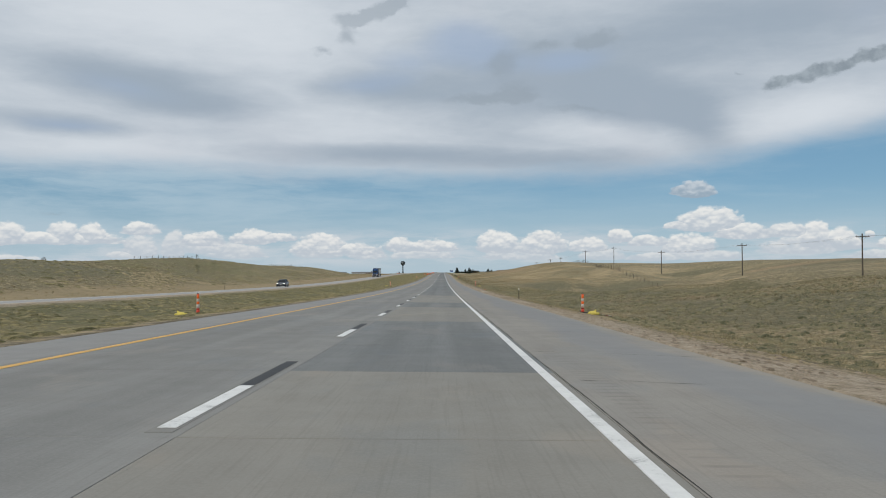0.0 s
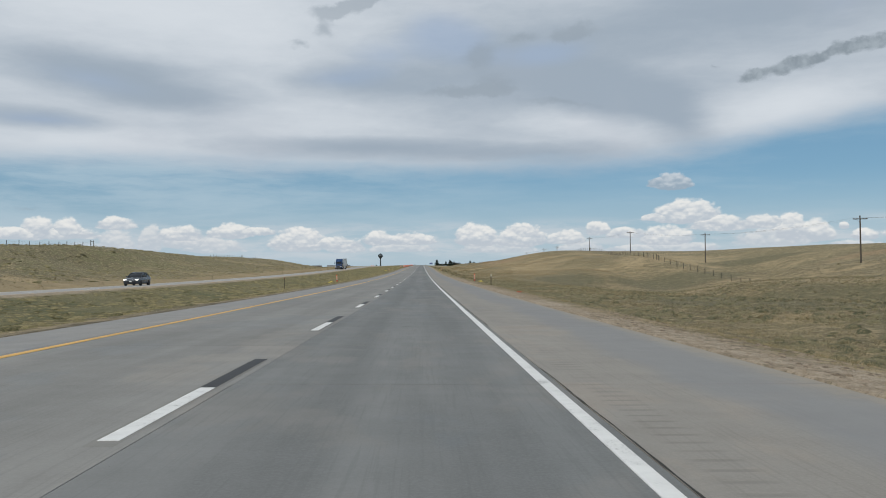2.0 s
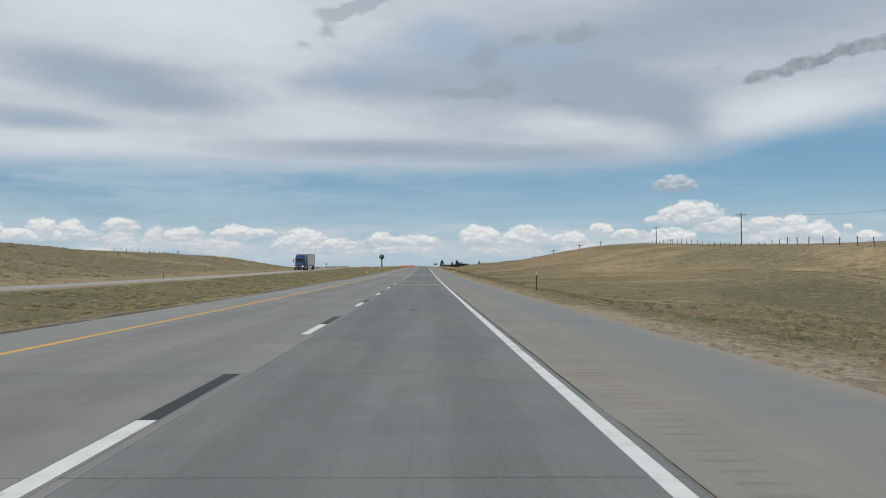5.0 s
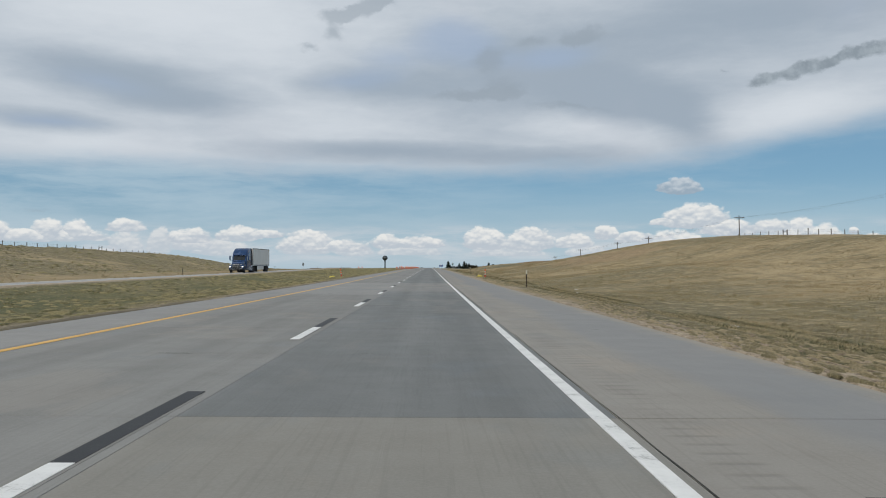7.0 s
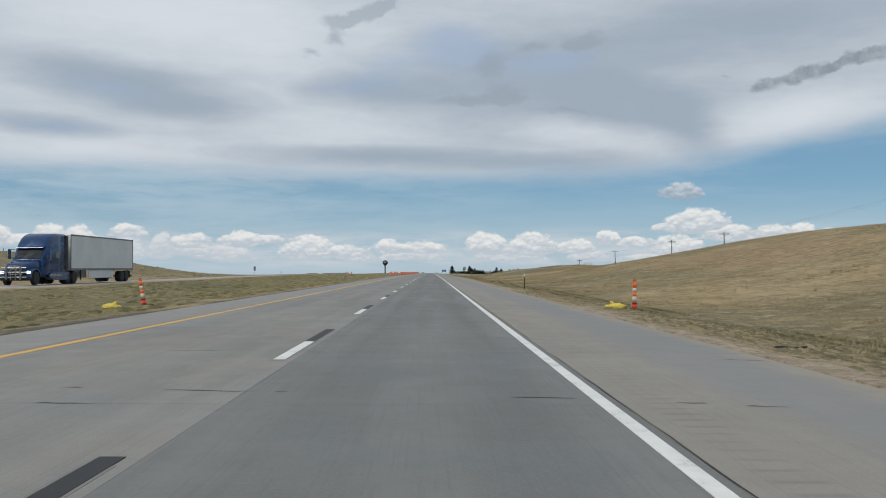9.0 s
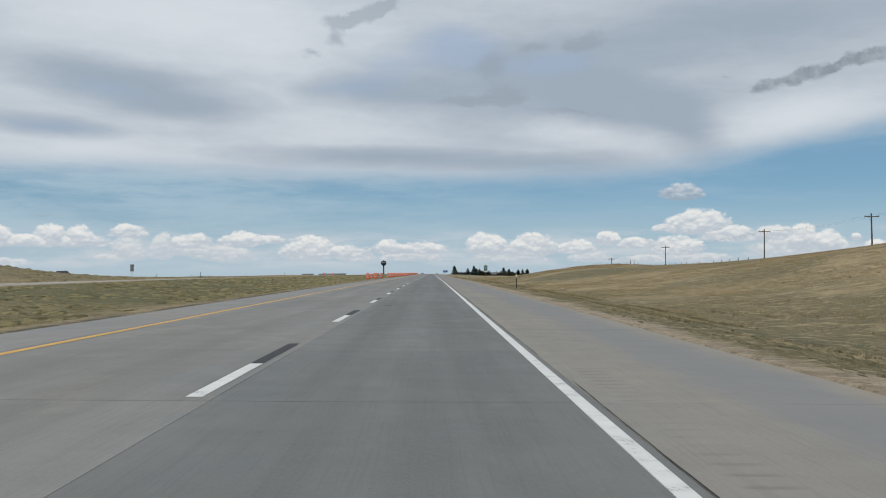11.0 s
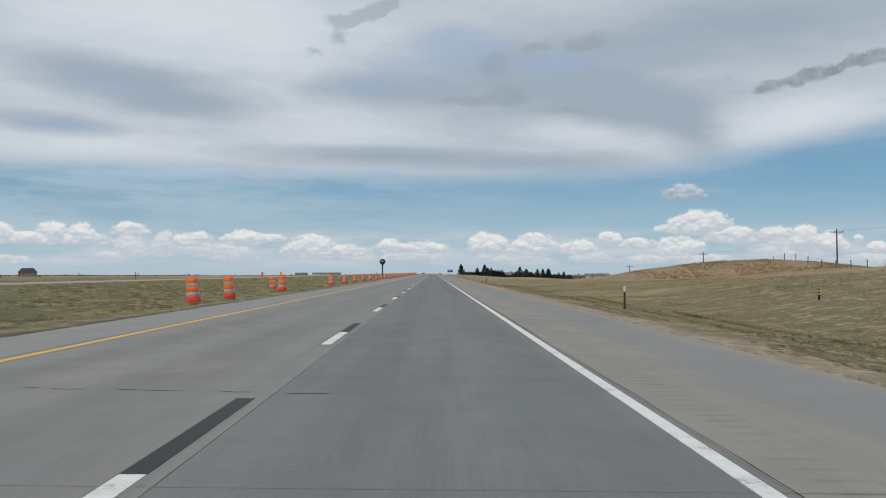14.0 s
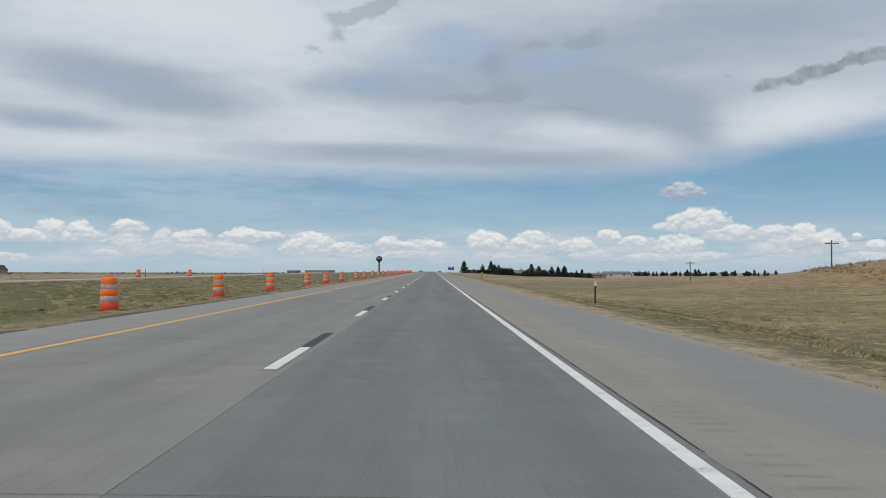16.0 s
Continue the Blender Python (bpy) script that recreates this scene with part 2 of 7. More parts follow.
# ---- materials ----
class Mat:
    """A small builder for node materials."""

    def __init__(self, name, rough=0.8, metal=0.0):
        self.m = bpy.data.materials.new(name)
        self.m.use_nodes = True
        self.n, self.l = self.m.node_tree.nodes, self.m.node_tree.links
        self.b = self.n["Principled BSDF"]
        self.b.inputs["Roughness"].default_value = rough
        self.b.inputs["Metallic"].default_value = metal
        self.g = self.n.new("ShaderNodeNewGeometry")
        self.pos = self.g.outputs["Position"]
        self.obj = self.n.new("ShaderNodeTexCoord").outputs["Object"]
        self.rand = self.n.new("ShaderNodeObjectInfo").outputs["Random"]

    def math(self, op, a, b=None, clamp=False):
        n = self.n.new("ShaderNodeMath")
        n.operation, n.use_clamp = op, clamp
        for i, v in enumerate((a, b)):
            if v is None:
                continue
            if isinstance(v, (int, float)):
                n.inputs[i].default_value = v
            else:
                self.l.new(v, n.inputs[i])
        return n.outputs[0]

    def noise(self, scale, detail=4, rough=0.55, vec=None, stretch=None):
        v = vec or self.pos
        if stretch:
            k = self.n.new("ShaderNodeVectorMath")
            k.operation = "MULTIPLY"
            self.l.new(v, k.inputs[0])
            k.inputs[1].default_value = stretch
            v = k.outputs[0]
        n = self.n.new("ShaderNodeTexNoise")
        self.l.new(v, n.inputs["Vector"])
        n.inputs["Scale"].default_value = scale
        n.inputs["Detail"].default_value = detail
        n.inputs["Roughness"].default_value = rough
        return n.outputs[0]

    def ramp(self, fac, lo, hi, a=0.0, b=1.0):
        n = self.n.new("ShaderNodeMapRange")
        n.interpolation_type = "SMOOTHSTEP"
        self.l.new(fac, n.inputs[0])
        for i, v in enumerate((lo, hi, a, b)):
            n.inputs[i + 1].default_value = v
        return n.outputs[0]

    def mix(self, fac, a, b, blend="MIX"):
        n = self.n.new("ShaderNodeMix")
        n.data_type, n.blend_type = "RGBA", blend
        if isinstance(fac, (int, float)):
            n.inputs[0].default_value = fac
        else:
            self.l.new(fac, n.inputs[0])
        for i, v in ((6, a), (7, b)):
            if isinstance(v, tuple):
                n.inputs[i].default_value = (*v, 1)
            else:
                self.l.new(v, n.inputs[i])
        return n.outputs[2]

    def axis(self, i):
        s = self.n.new("ShaderNodeSeparateXYZ")
        self.l.new(self.pos, s.inputs[0])
        return s.outputs[i]

    def colour(self, c):
        if isinstance(c, tuple):
            self.b.inputs["Base Color"].default_value = (*c, 1)
        else:
            self.l.new(c, self.b.inputs["Base Color"])
        return self

    def roughness(self, v):
        self.l.new(v, self.b.inputs["Roughness"])
        return self

    def bump(self, height, strength=0.4, dist=0.02):
        n = self.n.new("ShaderNodeBump")
        self.l.new(height, n.inputs["Height"])
        n.inputs["Strength"].default_value = strength
        n.inputs["Distance"].default_value = dist
        self.l.new(n.outputs[0], self.b.inputs["Normal"])
        return self


def plain(name, c, rough=0.6, metal=0.0, wear=0.18, scale=8.0):
    """Paint, plastic or metal with a little dirt and unevenness."""
    k = Mat(name, rough, metal)
    n = k.noise(scale, 5, 0.6, k.obj)
    f = k.noise(scale * 7, 3, 0.6, k.obj)
    lo = tuple(v * (1 - wear) for v in c)
    hi = tuple(min(1, v * (1 + wear * 0.6)) for v in c)
    col = k.mix(k.ramp(n, 0.3, 0.7), lo, hi)
    col = k.mix(k.math("MULTIPLY", k.ramp(f, 0.55, 0.8), wear), col, tuple(v * 0.5 + 0.05 for v in c))
    k.colour(col)
    k.roughness(k.ramp(n, 0.2, 0.8, max(0.05, rough - 0.1), min(1, rough + 0.12)))
    return k.m


def concrete(name, c, tint, streak_amount, piece=0.0, rumble=False, warm=0.5):
    k = Mat(name, 0.85)
    big = k.noise(0.22, 4, 0.6)
    mid = k.noise(1.3, 6, 0.65)
    fine = k.noise(38.0, 4, 0.7)
    blot = k.noise(0.55, 5, 0.6, None, (1.0, 0.45, 1.0))
    lanes = k.noise(1.9, 3, 0.5, None, (1.0, 0.035, 1.0))       # tyre-worn bands along the road
    col = k.mix(k.ramp(big, 0.3, 0.7), c, tint)
    col = k.mix(k.math("MULTIPLY", k.ramp(lanes, 0.40, 0.66), streak_amount), col, tuple(v * 0.62 for v in c))
    if streak_amount > 0.3:      # wheel paths, a little darker and smoother than the rest
        x = k.axis(0)
        xw = k.math("ADD", x, k.math("MULTIPLY", k.math("SUBTRACT", k.noise(0.5, 3, 0.5, None, (1, 0.06, 1)), 0.5), 0.5))
        path = None
        for centre in (-2.75, -1.05, 1.15, 2.85):
            one = k.ramp(k.math("ABSOLUTE", k.math("SUBTRACT", xw, centre)), 0.62, 0.12)
            path = one if path is None else k.math("MAXIMUM", path, one)
        col = k.mix(k.math("MULTIPLY", path, 0.26), col, tuple(v * 0.58 for v in c))
    # cement-rich bluish and sandy pinkish areas
    col = k.mix(k.ramp(blot, 0.56, 0.64, 0.0, warm), col, (c[0] * 1.22, c[1] * 1.12, c[2] * 1.04))
    col = k.mix(k.ramp(blot, 0.44, 0.36, 0.0, warm), col, (c[0] * 0.84, c[1] * 0.90, c[2] * 0.97))
    col = k.mix(k.ramp(mid, 0.35, 0.75, 0.0, 0.24), col, tuple(v * 0.72 for v in c))
    col = k.mix(k.ramp(fine, 0.35, 0.7, 0.0, 0.30), col, tuple(min(1, v * 1.35) for v in c))
    # lengthwise tining and small pits
    tine = k.noise(30.0, 2, 0.6, None, (1.0, 0.02, 1.0))
    col = k.mix(k.ramp(tine, 0.52, 0.66, 0.0, 0.20), col, tuple(v * 0.66 for v in c))
    pit = k.noise(9.0, 5, 0.8)
    col = k.mix(k.ramp(pit, 0.66, 0.72, 0.0, 0.55), col, tuple(v * 0.5 for v in c))
    if piece:
        col = k.mix(k.math("MULTIPLY", k.rand, piece), col, tuple(v * 0.66 for v in c))
    h = k.math("ADD", fine, k.math("ADD", k.math("MULTIPLY", mid, 0.7), k.math("MULTIPLY", tine, 0.5)))
    if rumble:      # grooves cut across the shoulder, beside the edge line, coloured darker in patches
        x = k.axis(0)
        band = k.math("MULTIPLY", k.ramp(x, 3.98, 4.10), k.ramp(x, 4.46, 4.30))
        wave = k.math("SINE", k.math("MULTIPLY", k.axis(1), 6.2832 / 0.30))
        groove = k.math("MULTIPLY", k.ramp(wave, -0.45, -0.95), band)
        patchy = k.ramp(k.noise(0.5, 4, 0.6), 0.35, 0.6, 0.05, 0.42)
        col = k.mix(k.math("MULTIPLY", groove, patchy), col, tuple(v * 0.60 for v in c))
        # sand washed along the inner part, bare bluish concrete further out
        xs_ = k.math("ADD", x, k.math("MULTIPLY", k.math("SUBTRACT", k.noise(0.35, 4, 0.6, None, (1, 0.25, 1)), 0.5), 2.2))
        out = k.math("MULTIPLY", k.ramp(xs_, 4.9, 5.5), k.ramp(xs_, 6.75, 6.3))
        col = k.mix(k.math("MULTIPLY", out, 0.65), col, (c[0] * 0.84, c[1] * 0.92, c[2] * 1.05))
        sand = k.ramp(k.math("ADD", x, k.math("MULTIPLY", k.math("SUBTRACT", k.noise(1.6, 6, 0.75), 0.5), 1.1)), 6.45, 6.8)
        col = k.mix(k.math("MULTIPLY", sand, 0.5), col, (0.34, 0.295, 0.232))
        h = k.math("SUBTRACT", h, k.math("MULTIPLY", groove, 1.6))
    k.colour(col)
    k.b.inputs["Specular IOR Level"].default_value = 0.18
    k.bump(h, 0.35, 0.006)
    k.roughness(k.ramp(mid, 0.2, 0.8, 0.72, 0.92))
    return k.m


M_LANE = concrete("worn_concrete", (0.197, 0.205, 0.203), (0.228, 0.231, 0.225), 0.40, 0.22)
M_LANE_LEFT = concrete("tan_worn_concrete", (0.253, 0.252, 0.240), (0.282, 0.277, 0.262), 0.38, 0.22)
M_LANE_LIGHT = concrete("pale_concrete", (0.262, 0.253, 0.228), (0.286, 0.271, 0.240), 0.22, 0.2)
M_SHOULDER = concrete("shoulder_concrete", (0.277, 0.262, 0.237), (0.302, 0.284, 0.255), 0.10, 0.12, True)
M_SHOULDER_LEFT = concrete("grey_shoulder_concrete", (0.275, 0.272, 0.262), (0.300, 0.294, 0.281), 0.10, 0.12)
M_OPP = concrete("pale_grey_concrete", (0.345, 0.338, 0.325), (0.385, 0.375, 0.355), 0.20, 0.0)
M_GROOVE = concrete("ground_concrete", (0.225, 0.222, 0.208), (0.245, 0.238, 0.220), 0.15, 0.15)
M_BED = concrete("joint_filler", (0.045, 0.043, 0.040), (0.06, 0.056, 0.05), 0.0)


def road_paint(name, c, worn):
    k = Mat(name, 0.6)
    n = k.noise(3.0, 6, 0.7)
    f = k.noise(45.0, 3, 0.7)
    chip = k.math("MULTIPLY", k.ramp(k.math("ADD", n, k.math("MULTIPLY", f, 0.6)), 0.86, 1.06), worn)
    k.colour(k.mix(chip, k.mix(k.ramp(n, 0.3, 0.7), c, tuple(v * 0.86 for v in c)), (0.20, 0.20, 0.19)))
    k.bump(f, 0.25, 0.003)
    return k.m


M_WHITE_LINE = road_paint("white_road_paint", (0.78, 0.78, 0.76), 0.7)
M_BLACK_LINE = road_paint("black_contrast_paint", (0.009, 0.009, 0.010), 0.12)
M_YELLOW_LINE = road_paint("yellow_road_paint", (0.74, 0.42, 0.08), 0.5)


GREEN_HOLLOWS = [(-68, 140, 14, 45), (56, 250, 13, 10), (46, 158, 9, 20), (24, 92, 9, 18), (15.5, 72, 4.5, 14), (33, 122, 9, 18), (19, 118, 4, 14), (21, 45, 8, 20), (24, 536, 8, 12), (41, 572, 6, 16), (62, 505, 10, 20), (140, 250, 40, 18), (33, 255, 7, 12), (52, 249, 12, 11), (93, 309, 15, 8), (59, 154, 8, 9), (23, 541, 7, 9)]
RUSTY_GRASS = [(22, 62, 3.5, 6), (27, 77, 5, 7), (17.3, 71.5, 2.2, 5), (35, 106, 5, 8), (56, 672, 24, 22), (38, 682, 14, 16), (30, 600, 9, 16), (13.6, 582, 1.6, 3.5), (118, 265, 26, 14), (36, 430, 10, 22)]


def grassland():
    k = Mat("dry_grassland", 0.95)
    x = k.axis(0)
    far = k.noise(0.011, 5, 0.6)
    big = k.noise(0.045, 6, 0.62)
    mid = k.noise(0.33, 6, 0.68, None, (1.0, 0.75, 1.0))
    clump = k.noise(1.5, 6, 0.72, None, (1.0, 0.8, 1.6))
    fine = k.noise(7.0, 6, 0.75)
    tiny = k.noise(24.0, 4, 0.8, None, (1.0, 1.0, 0.4))
    y = k.axis(1)
    calm = k.math("MAXIMUM", k.ramp(y, 230, 310, 1.0, 0.42), k.math("MULTIPLY", k.ramp(x, 18, 13), 0.85))
    straw, olive = (0.425, 0.320, 0.172), (0.178, 0.150, 0.074)
    patch = k.math("ADD", k.math("MULTIPLY", big, 0.7), k.math("MULTIPLY", far, 0.45))
    # the western slopes keep more green
    patch = k.math("ADD", patch, k.math("MULTIPLY", k.ramp(x, -44, -60, 0.0, 0.09), k.ramp(y, 470, 340, 0.3, 1.0)))
    col = k.mix(k.ramp(patch, 0.48, 0.63), straw, olive)
    west = k.math("MULTIPLY", k.ramp(x, -46, -58), k.ramp(y, 420, 300))
    col = k.mix(k.math("MULTIPLY", west, k.ramp(big, 0.36, 0.60, 0.45, 0.92)), col, (0.146, 0.147, 0.054))
    weedy = k.noise(0.16, 6, 0.7, None, (1.0, 0.8, 1.0))
    col = k.mix(k.math("MULTIPLY", k.ramp(weedy, 0.50, 0.62), k.ramp(y, 330, 250, 0.22, 0.75)), col, (0.146, 0.126, 0.062))
    col = k.mix(k.math("MULTIPLY", k.ramp(mid, 0.45, 0.57, 0.0, 0.72), calm), col, (0.190, 0.150, 0.075))
    wild = k.math("ADD", k.math("MULTIPLY", mid, 0.5), k.math("MULTIPLY", clump, 0.6))
    # hollows that keep green scrub, and patches of rust-coloured grass
    def spots(list_):
        best = None
        for cx, cy, rx, ry in list_:
            d = k.math("ADD", k.math("POWER", k.math("DIVIDE", k.math("SUBTRACT", x, cx), rx), 2.0), k.math("POWER", k.math("DIVIDE", k.math("SUBTRACT", y, cy), ry), 2.0))
            d = k.math("ADD", d, k.math("MULTIPLY", k.math("SUBTRACT", wild, 0.55), 4.0))
            one = k.ramp(d, 1.25, 0.55)
            best = one if best is None else k.math("MAXIMUM", best, one)
        return best
    hollow = spots(GREEN_HOLLOWS)
    col = k.mix(k.math("MULTIPLY", hollow, 0.75), col, (0.098, 0.094, 0.048))
    col = k.mix(k.math("MULTIPLY", spots(RUSTY_GRASS), 0.66), col, (0.315, 0.190, 0.095))
    col = k.mix(k.math("MULTIPLY", k.ramp(wild, 0.560, 0.635, 0.0, 0.72), calm), col, (0.074, 0.067, 0.035))
    col = k.mix(k.ramp(clump, 0.46, 0.39, 0.0, 0.75), col, (0.50, 0.40, 0.225))
    drift = k.noise(0.8, 5, 0.62)
    col = k.mix(k.math("MULTIPLY", k.ramp(drift, 0.52, 0.62), k.ramp(x, 11, 15, 0.0, 0.55)), col, (0.150, 0.128, 0.064))
    col = k.mix(k.math("MULTIPLY", k.ramp(drift, 0.45, 0.37), k.ramp(x, 11, 15, 0.0, 0.45)), col, (0.45, 0.35, 0.20))
    # a worn track along the crest of the spur
    off = k.math("ABSOLUTE", k.math("ADD", k.math("SUBTRACT", y, 318.7), k.math("MULTIPLY", x, 2.65)))
    off = k.math("ADD", off, k.math("MULTIPLY", k.math("SUBTRACT", clump, 0.5), 5.0))
    track = k.math("MULTIPLY", k.ramp(off, 6.5, 3.5), k.math("MULTIPLY", k.ramp(x, 33.0, 38.0), k.ramp(x, 90.0, 70.0)))
    col = k.mix(k.math("MULTIPLY", track, 0.62), col, (0.40, 0.32, 0.20))
    col = k.mix(k.math("MULTIPLY", k.ramp(fine, 0.50, 0.60, 0.0, 0.55), calm), col, (0.100, 0.080, 0.043))
    col = k.mix(k.ramp(fine, 0.46, 0.39, 0.0, 0.58), col, (0.50, 0.41, 0.25))
    col = k.mix(k.math("MULTIPLY", k.ramp(tiny, 0.52, 0.62, 0.0, 0.48), calm), col, (0.085, 0.072, 0.040))
    col = k.mix(k.ramp(tiny, 0.44, 0.36, 0.0, 0.40), col, (0.54, 0.45, 0.29))
    col = k.mix(k.math("MULTIPLY", hollow, k.ramp(fine, 0.40, 0.56, 0.20, 0.62)), col, k.mix(k.ramp(tiny, 0.40, 0.60), (0.160, 0.145, 0.074), (0.080, 0.078, 0.038)))
    # mown tan strip on the far side of the oncoming lanes
    mown = k.math("MULTIPLY", k.ramp(x, -32, -33), k.ramp(k.math("ADD", x, k.math("MULTIPLY", mid, 6.0)), -46, -42))
    col = k.mix(k.math("MULTIPLY", mown, 0.8), col, k.mix(k.ramp(mid, 0.3, 0.7), (0.36, 0.275, 0.155), (0.29, 0.225, 0.120)))
    # the median is greener, mown short
    med = k.math("MULTIPLY", k.ramp(x, -6.2, -8.5), k.ramp(x, -23.8, -22.0))
    tuft = k.noise(3.2, 6, 0.72)
    green = k.mix(k.ramp(k.math("ADD", k.math("MULTIPLY", mid, 0.45), k.math("MULTIPLY", big, 0.65)), 0.46, 0.66), (0.215, 0.186, 0.085), (0.105, 0.114, 0.040))
    green = k.mix(k.ramp(clump, 0.50, 0.64, 0.0, 0.55), green, (0.088, 0.088, 0.040))
    green = k.mix(k.ramp(tuft, 0.50, 0.62, 0.0, 0.60), green, (0.070, 0.068, 0.032))
    green = k.mix(k.ramp(tuft, 0.46, 0.38, 0.0, 0.45), green, (0.380, 0.315, 0.165))
    green = k.mix(k.ramp(fine, 0.50, 0.60, 0.0, 0.50), green, (0.070, 0.064, 0.030))
    green = k.mix(k.ramp(tiny, 0.52, 0.62, 0.0, 0.35), green, (0.060, 0.056, 0.028))
    col = k.mix(k.math("MULTIPLY", med, 0.9), col, green)
    # bare sandy strips beside the pavements, overgrown in places
    wob = k.math("ADD", k.math("MULTIPLY", k.math("SUBTRACT", k.noise(0.30, 6, 0.72), 0.5), 3.6), k.math("MULTIPLY", k.math("SUBTRACT", k.noise(2.6, 5, 0.7), 0.5), 1.4))
    xw = k.math("ADD", x, wob)
    dirt = k.mix(k.ramp(k.noise(2.2, 6, 0.75), 0.38, 0.62), (0.50, 0.405, 0.298), (0.315, 0.252, 0.176))
    dirt = k.mix(k.ramp(k.noise(34.0, 4, 0.75), 0.54, 0.62), dirt, (0.120, 0.098, 0.075))
    dirt = k.mix(k.ramp(k.noise(30.0, 3, 0.7, None, (1.0, 1.0, 0.3)), 0.38, 0.32), dirt, (0.60, 0.54, 0.45))
    dirt = k.mix(k.ramp(fine, 0.54, 0.62, 0.0, 0.8), dirt, (0.17, 0.145, 0.075))
    # wide and sandy at first, narrow further on
    xr = k.math("ADD", xw, k.ramp(y, 120, 260, 0.0, 0.65))
    near_r = k.math("MULTIPLY", k.ramp(x, 6.4, 6.7), k.ramp(xr, 8.6, 7.7))
    near_l = k.math("MULTIPLY", k.ramp(x, -5.3, -5.5), k.ramp(xw, -6.7, -5.9))
    opp_r = k.math("MULTIPLY", k.ramp(xw, -23.0, -23.6), k.ramp(xw, -33.0, -32.2))
    strip = k.math("MAXIMUM", near_r, k.math("MAXIMUM", k.math("MULTIPLY", near_l, 0.55), k.math("MULTIPLY", opp_r, 0.7)))
    col = k.mix(strip, col, dirt)
    # shade of overhanging grass at the median pavement edge, put into the colour
    edge_shade = k.math("MULTIPLY", k.ramp(xw, -6.25, -5.75), k.ramp(x, -5.3, -5.5))
    col = k.mix(k.math("MULTIPLY", edge_shade, 0.7), col, (0.088, 0.078, 0.048))
    # greener mown band between the strip and the slope
    mid_band = k.math("MULTIPLY", k.math("MULTIPLY", k.ramp(xw, 8.2, 9.2), k.ramp(xw, 14.0, 12.0)), k.ramp(k.axis(1), 200, 250))
    col = k.mix(k.math("MULTIPLY", mid_band, k.ramp(clump, 0.44, 0.56, 0.1, 0.88)), col, k.mix(k.ramp(fine, 0.44, 0.56), (0.225, 0.200, 0.098), (0.080, 0.078, 0.038)))
    # mower's ruts along the foot of the slope
    bend = k.math("ADD", k.math("MULTIPLY", k.math("SINE", k.math("DIVIDE", y, 9.0)), 0.25), k.math("MULTIPLY", k.math("SINE", k.math("DIVIDE", y, 3.1)), 0.15))
    xb = k.math("SUBTRACT", x, k.math("ADD", bend, k.math("MULTIPLY", k.math("SUBTRACT", clump, 0.5), 0.6)))
    rut = k.math("ADD", k.ramp(k.math("ABSOLUTE", k.math("SUBTRACT", xb, 9.6)), 0.34, 0.1), k.ramp(k.math("ABSOLUTE", k.math("SUBTRACT", xb, 11.4)), 0.38, 0.1), True)
    col = k.mix(k.math("MULTIPLY", k.math("MULTIPLY", rut, k.ramp(y, 225, 250)), k.ramp(mid, 0.42, 0.56, 0.1, 0.65)), col, (0.098, 0.084, 0.046))
    k.colour(col)
    h = k.math("ADD", k.math("MULTIPLY", clump, 1.0), k.math("MULTIPLY", fine, 0.45))
    k.bump(k.math("ADD", h, k.math("MULTIPLY", mid, 1.0)), 0.75, 0.22)
    return k.m


M_GRASS = grassland()


# ---- lie of the land ----
GRADE_Y = [-60, 45, 78, 100, 135, 155, 245, 285, 322, 345, 437, 495, 555, 615, 720, 900, 1200, 1450, 1650, 1800, 2200]
GRADE = [-1.17, -1.1, -.87, -.72, -.48, -.38, .1, .3, .45, .5, .5, .4, .22, .22, .3, .25, .2, 0, -.5, -.3, 0]  # per cent
_y = np.arange(-500.0, 5002.0, 2.0)
_g = np.interp(_y, GRADE_Y, GRADE) / 100
_z = np.concatenate([[0.0], np.cumsum(_g[1:] + _g[:-1])])
_z -= np.interp(0.0, _y, _z)
CROSSFALL = 0.012
ROAD_L, ROAD_R = -5.62, 6.8
OPP_L, OPP_R = -31.6, -24.3
HILLS_EAST = [  # x, y, breadth across and along, height
    (479, 896, 211, 272, 4.0), (332, 375, 118, 107, 7.1), (96.2, 436, 55.5, 90.9, 6.3), (57.2, 463, 22.4, 69.9, 3.2), (146, 280, 58, 71.5, 4.5),
    (130, 350, 28, 67.5, 4.0), (52.8, 365, 15, 45.5, 2.3), (60.5, 307, 15, 38.7, 2.7), (59.8, 685, 24.9, 16.2, 4.4), (118, 780, 35, 20, 2.9),
    (169, 169, 81, 96, 4.0)]
HILLS_EAST += [(17.1, 568, 29.8, 47, 1.9), (134, 590, 70, 72, 3.8), (103, 607, 66, 42.8, 2.3), (134, 830, 46, 34, 1.0),
    (195, 207, 108, 52.7, 3.9), (39, 51, 24.4, 92.7, 2.2), (64, 176, 15, 58.7, -3.2), (267, 692, 153, 106, -4.4),
    (31.0, 92.4, 9.6, 42.6, -2.0), (47.1, 197.5, 35.0, 36.4, -2.1), (62.1, 229.9, 11.9, 19.2, -0.7), (35.5, 96.3, 13.8, 33.3, 0.8), (29.3, 167.6, 8.7, 14.8, -0.3), (81.8, 280.0, 14.5, 29.8, -3.0), (70, 648, 16, 24, 2.5)]
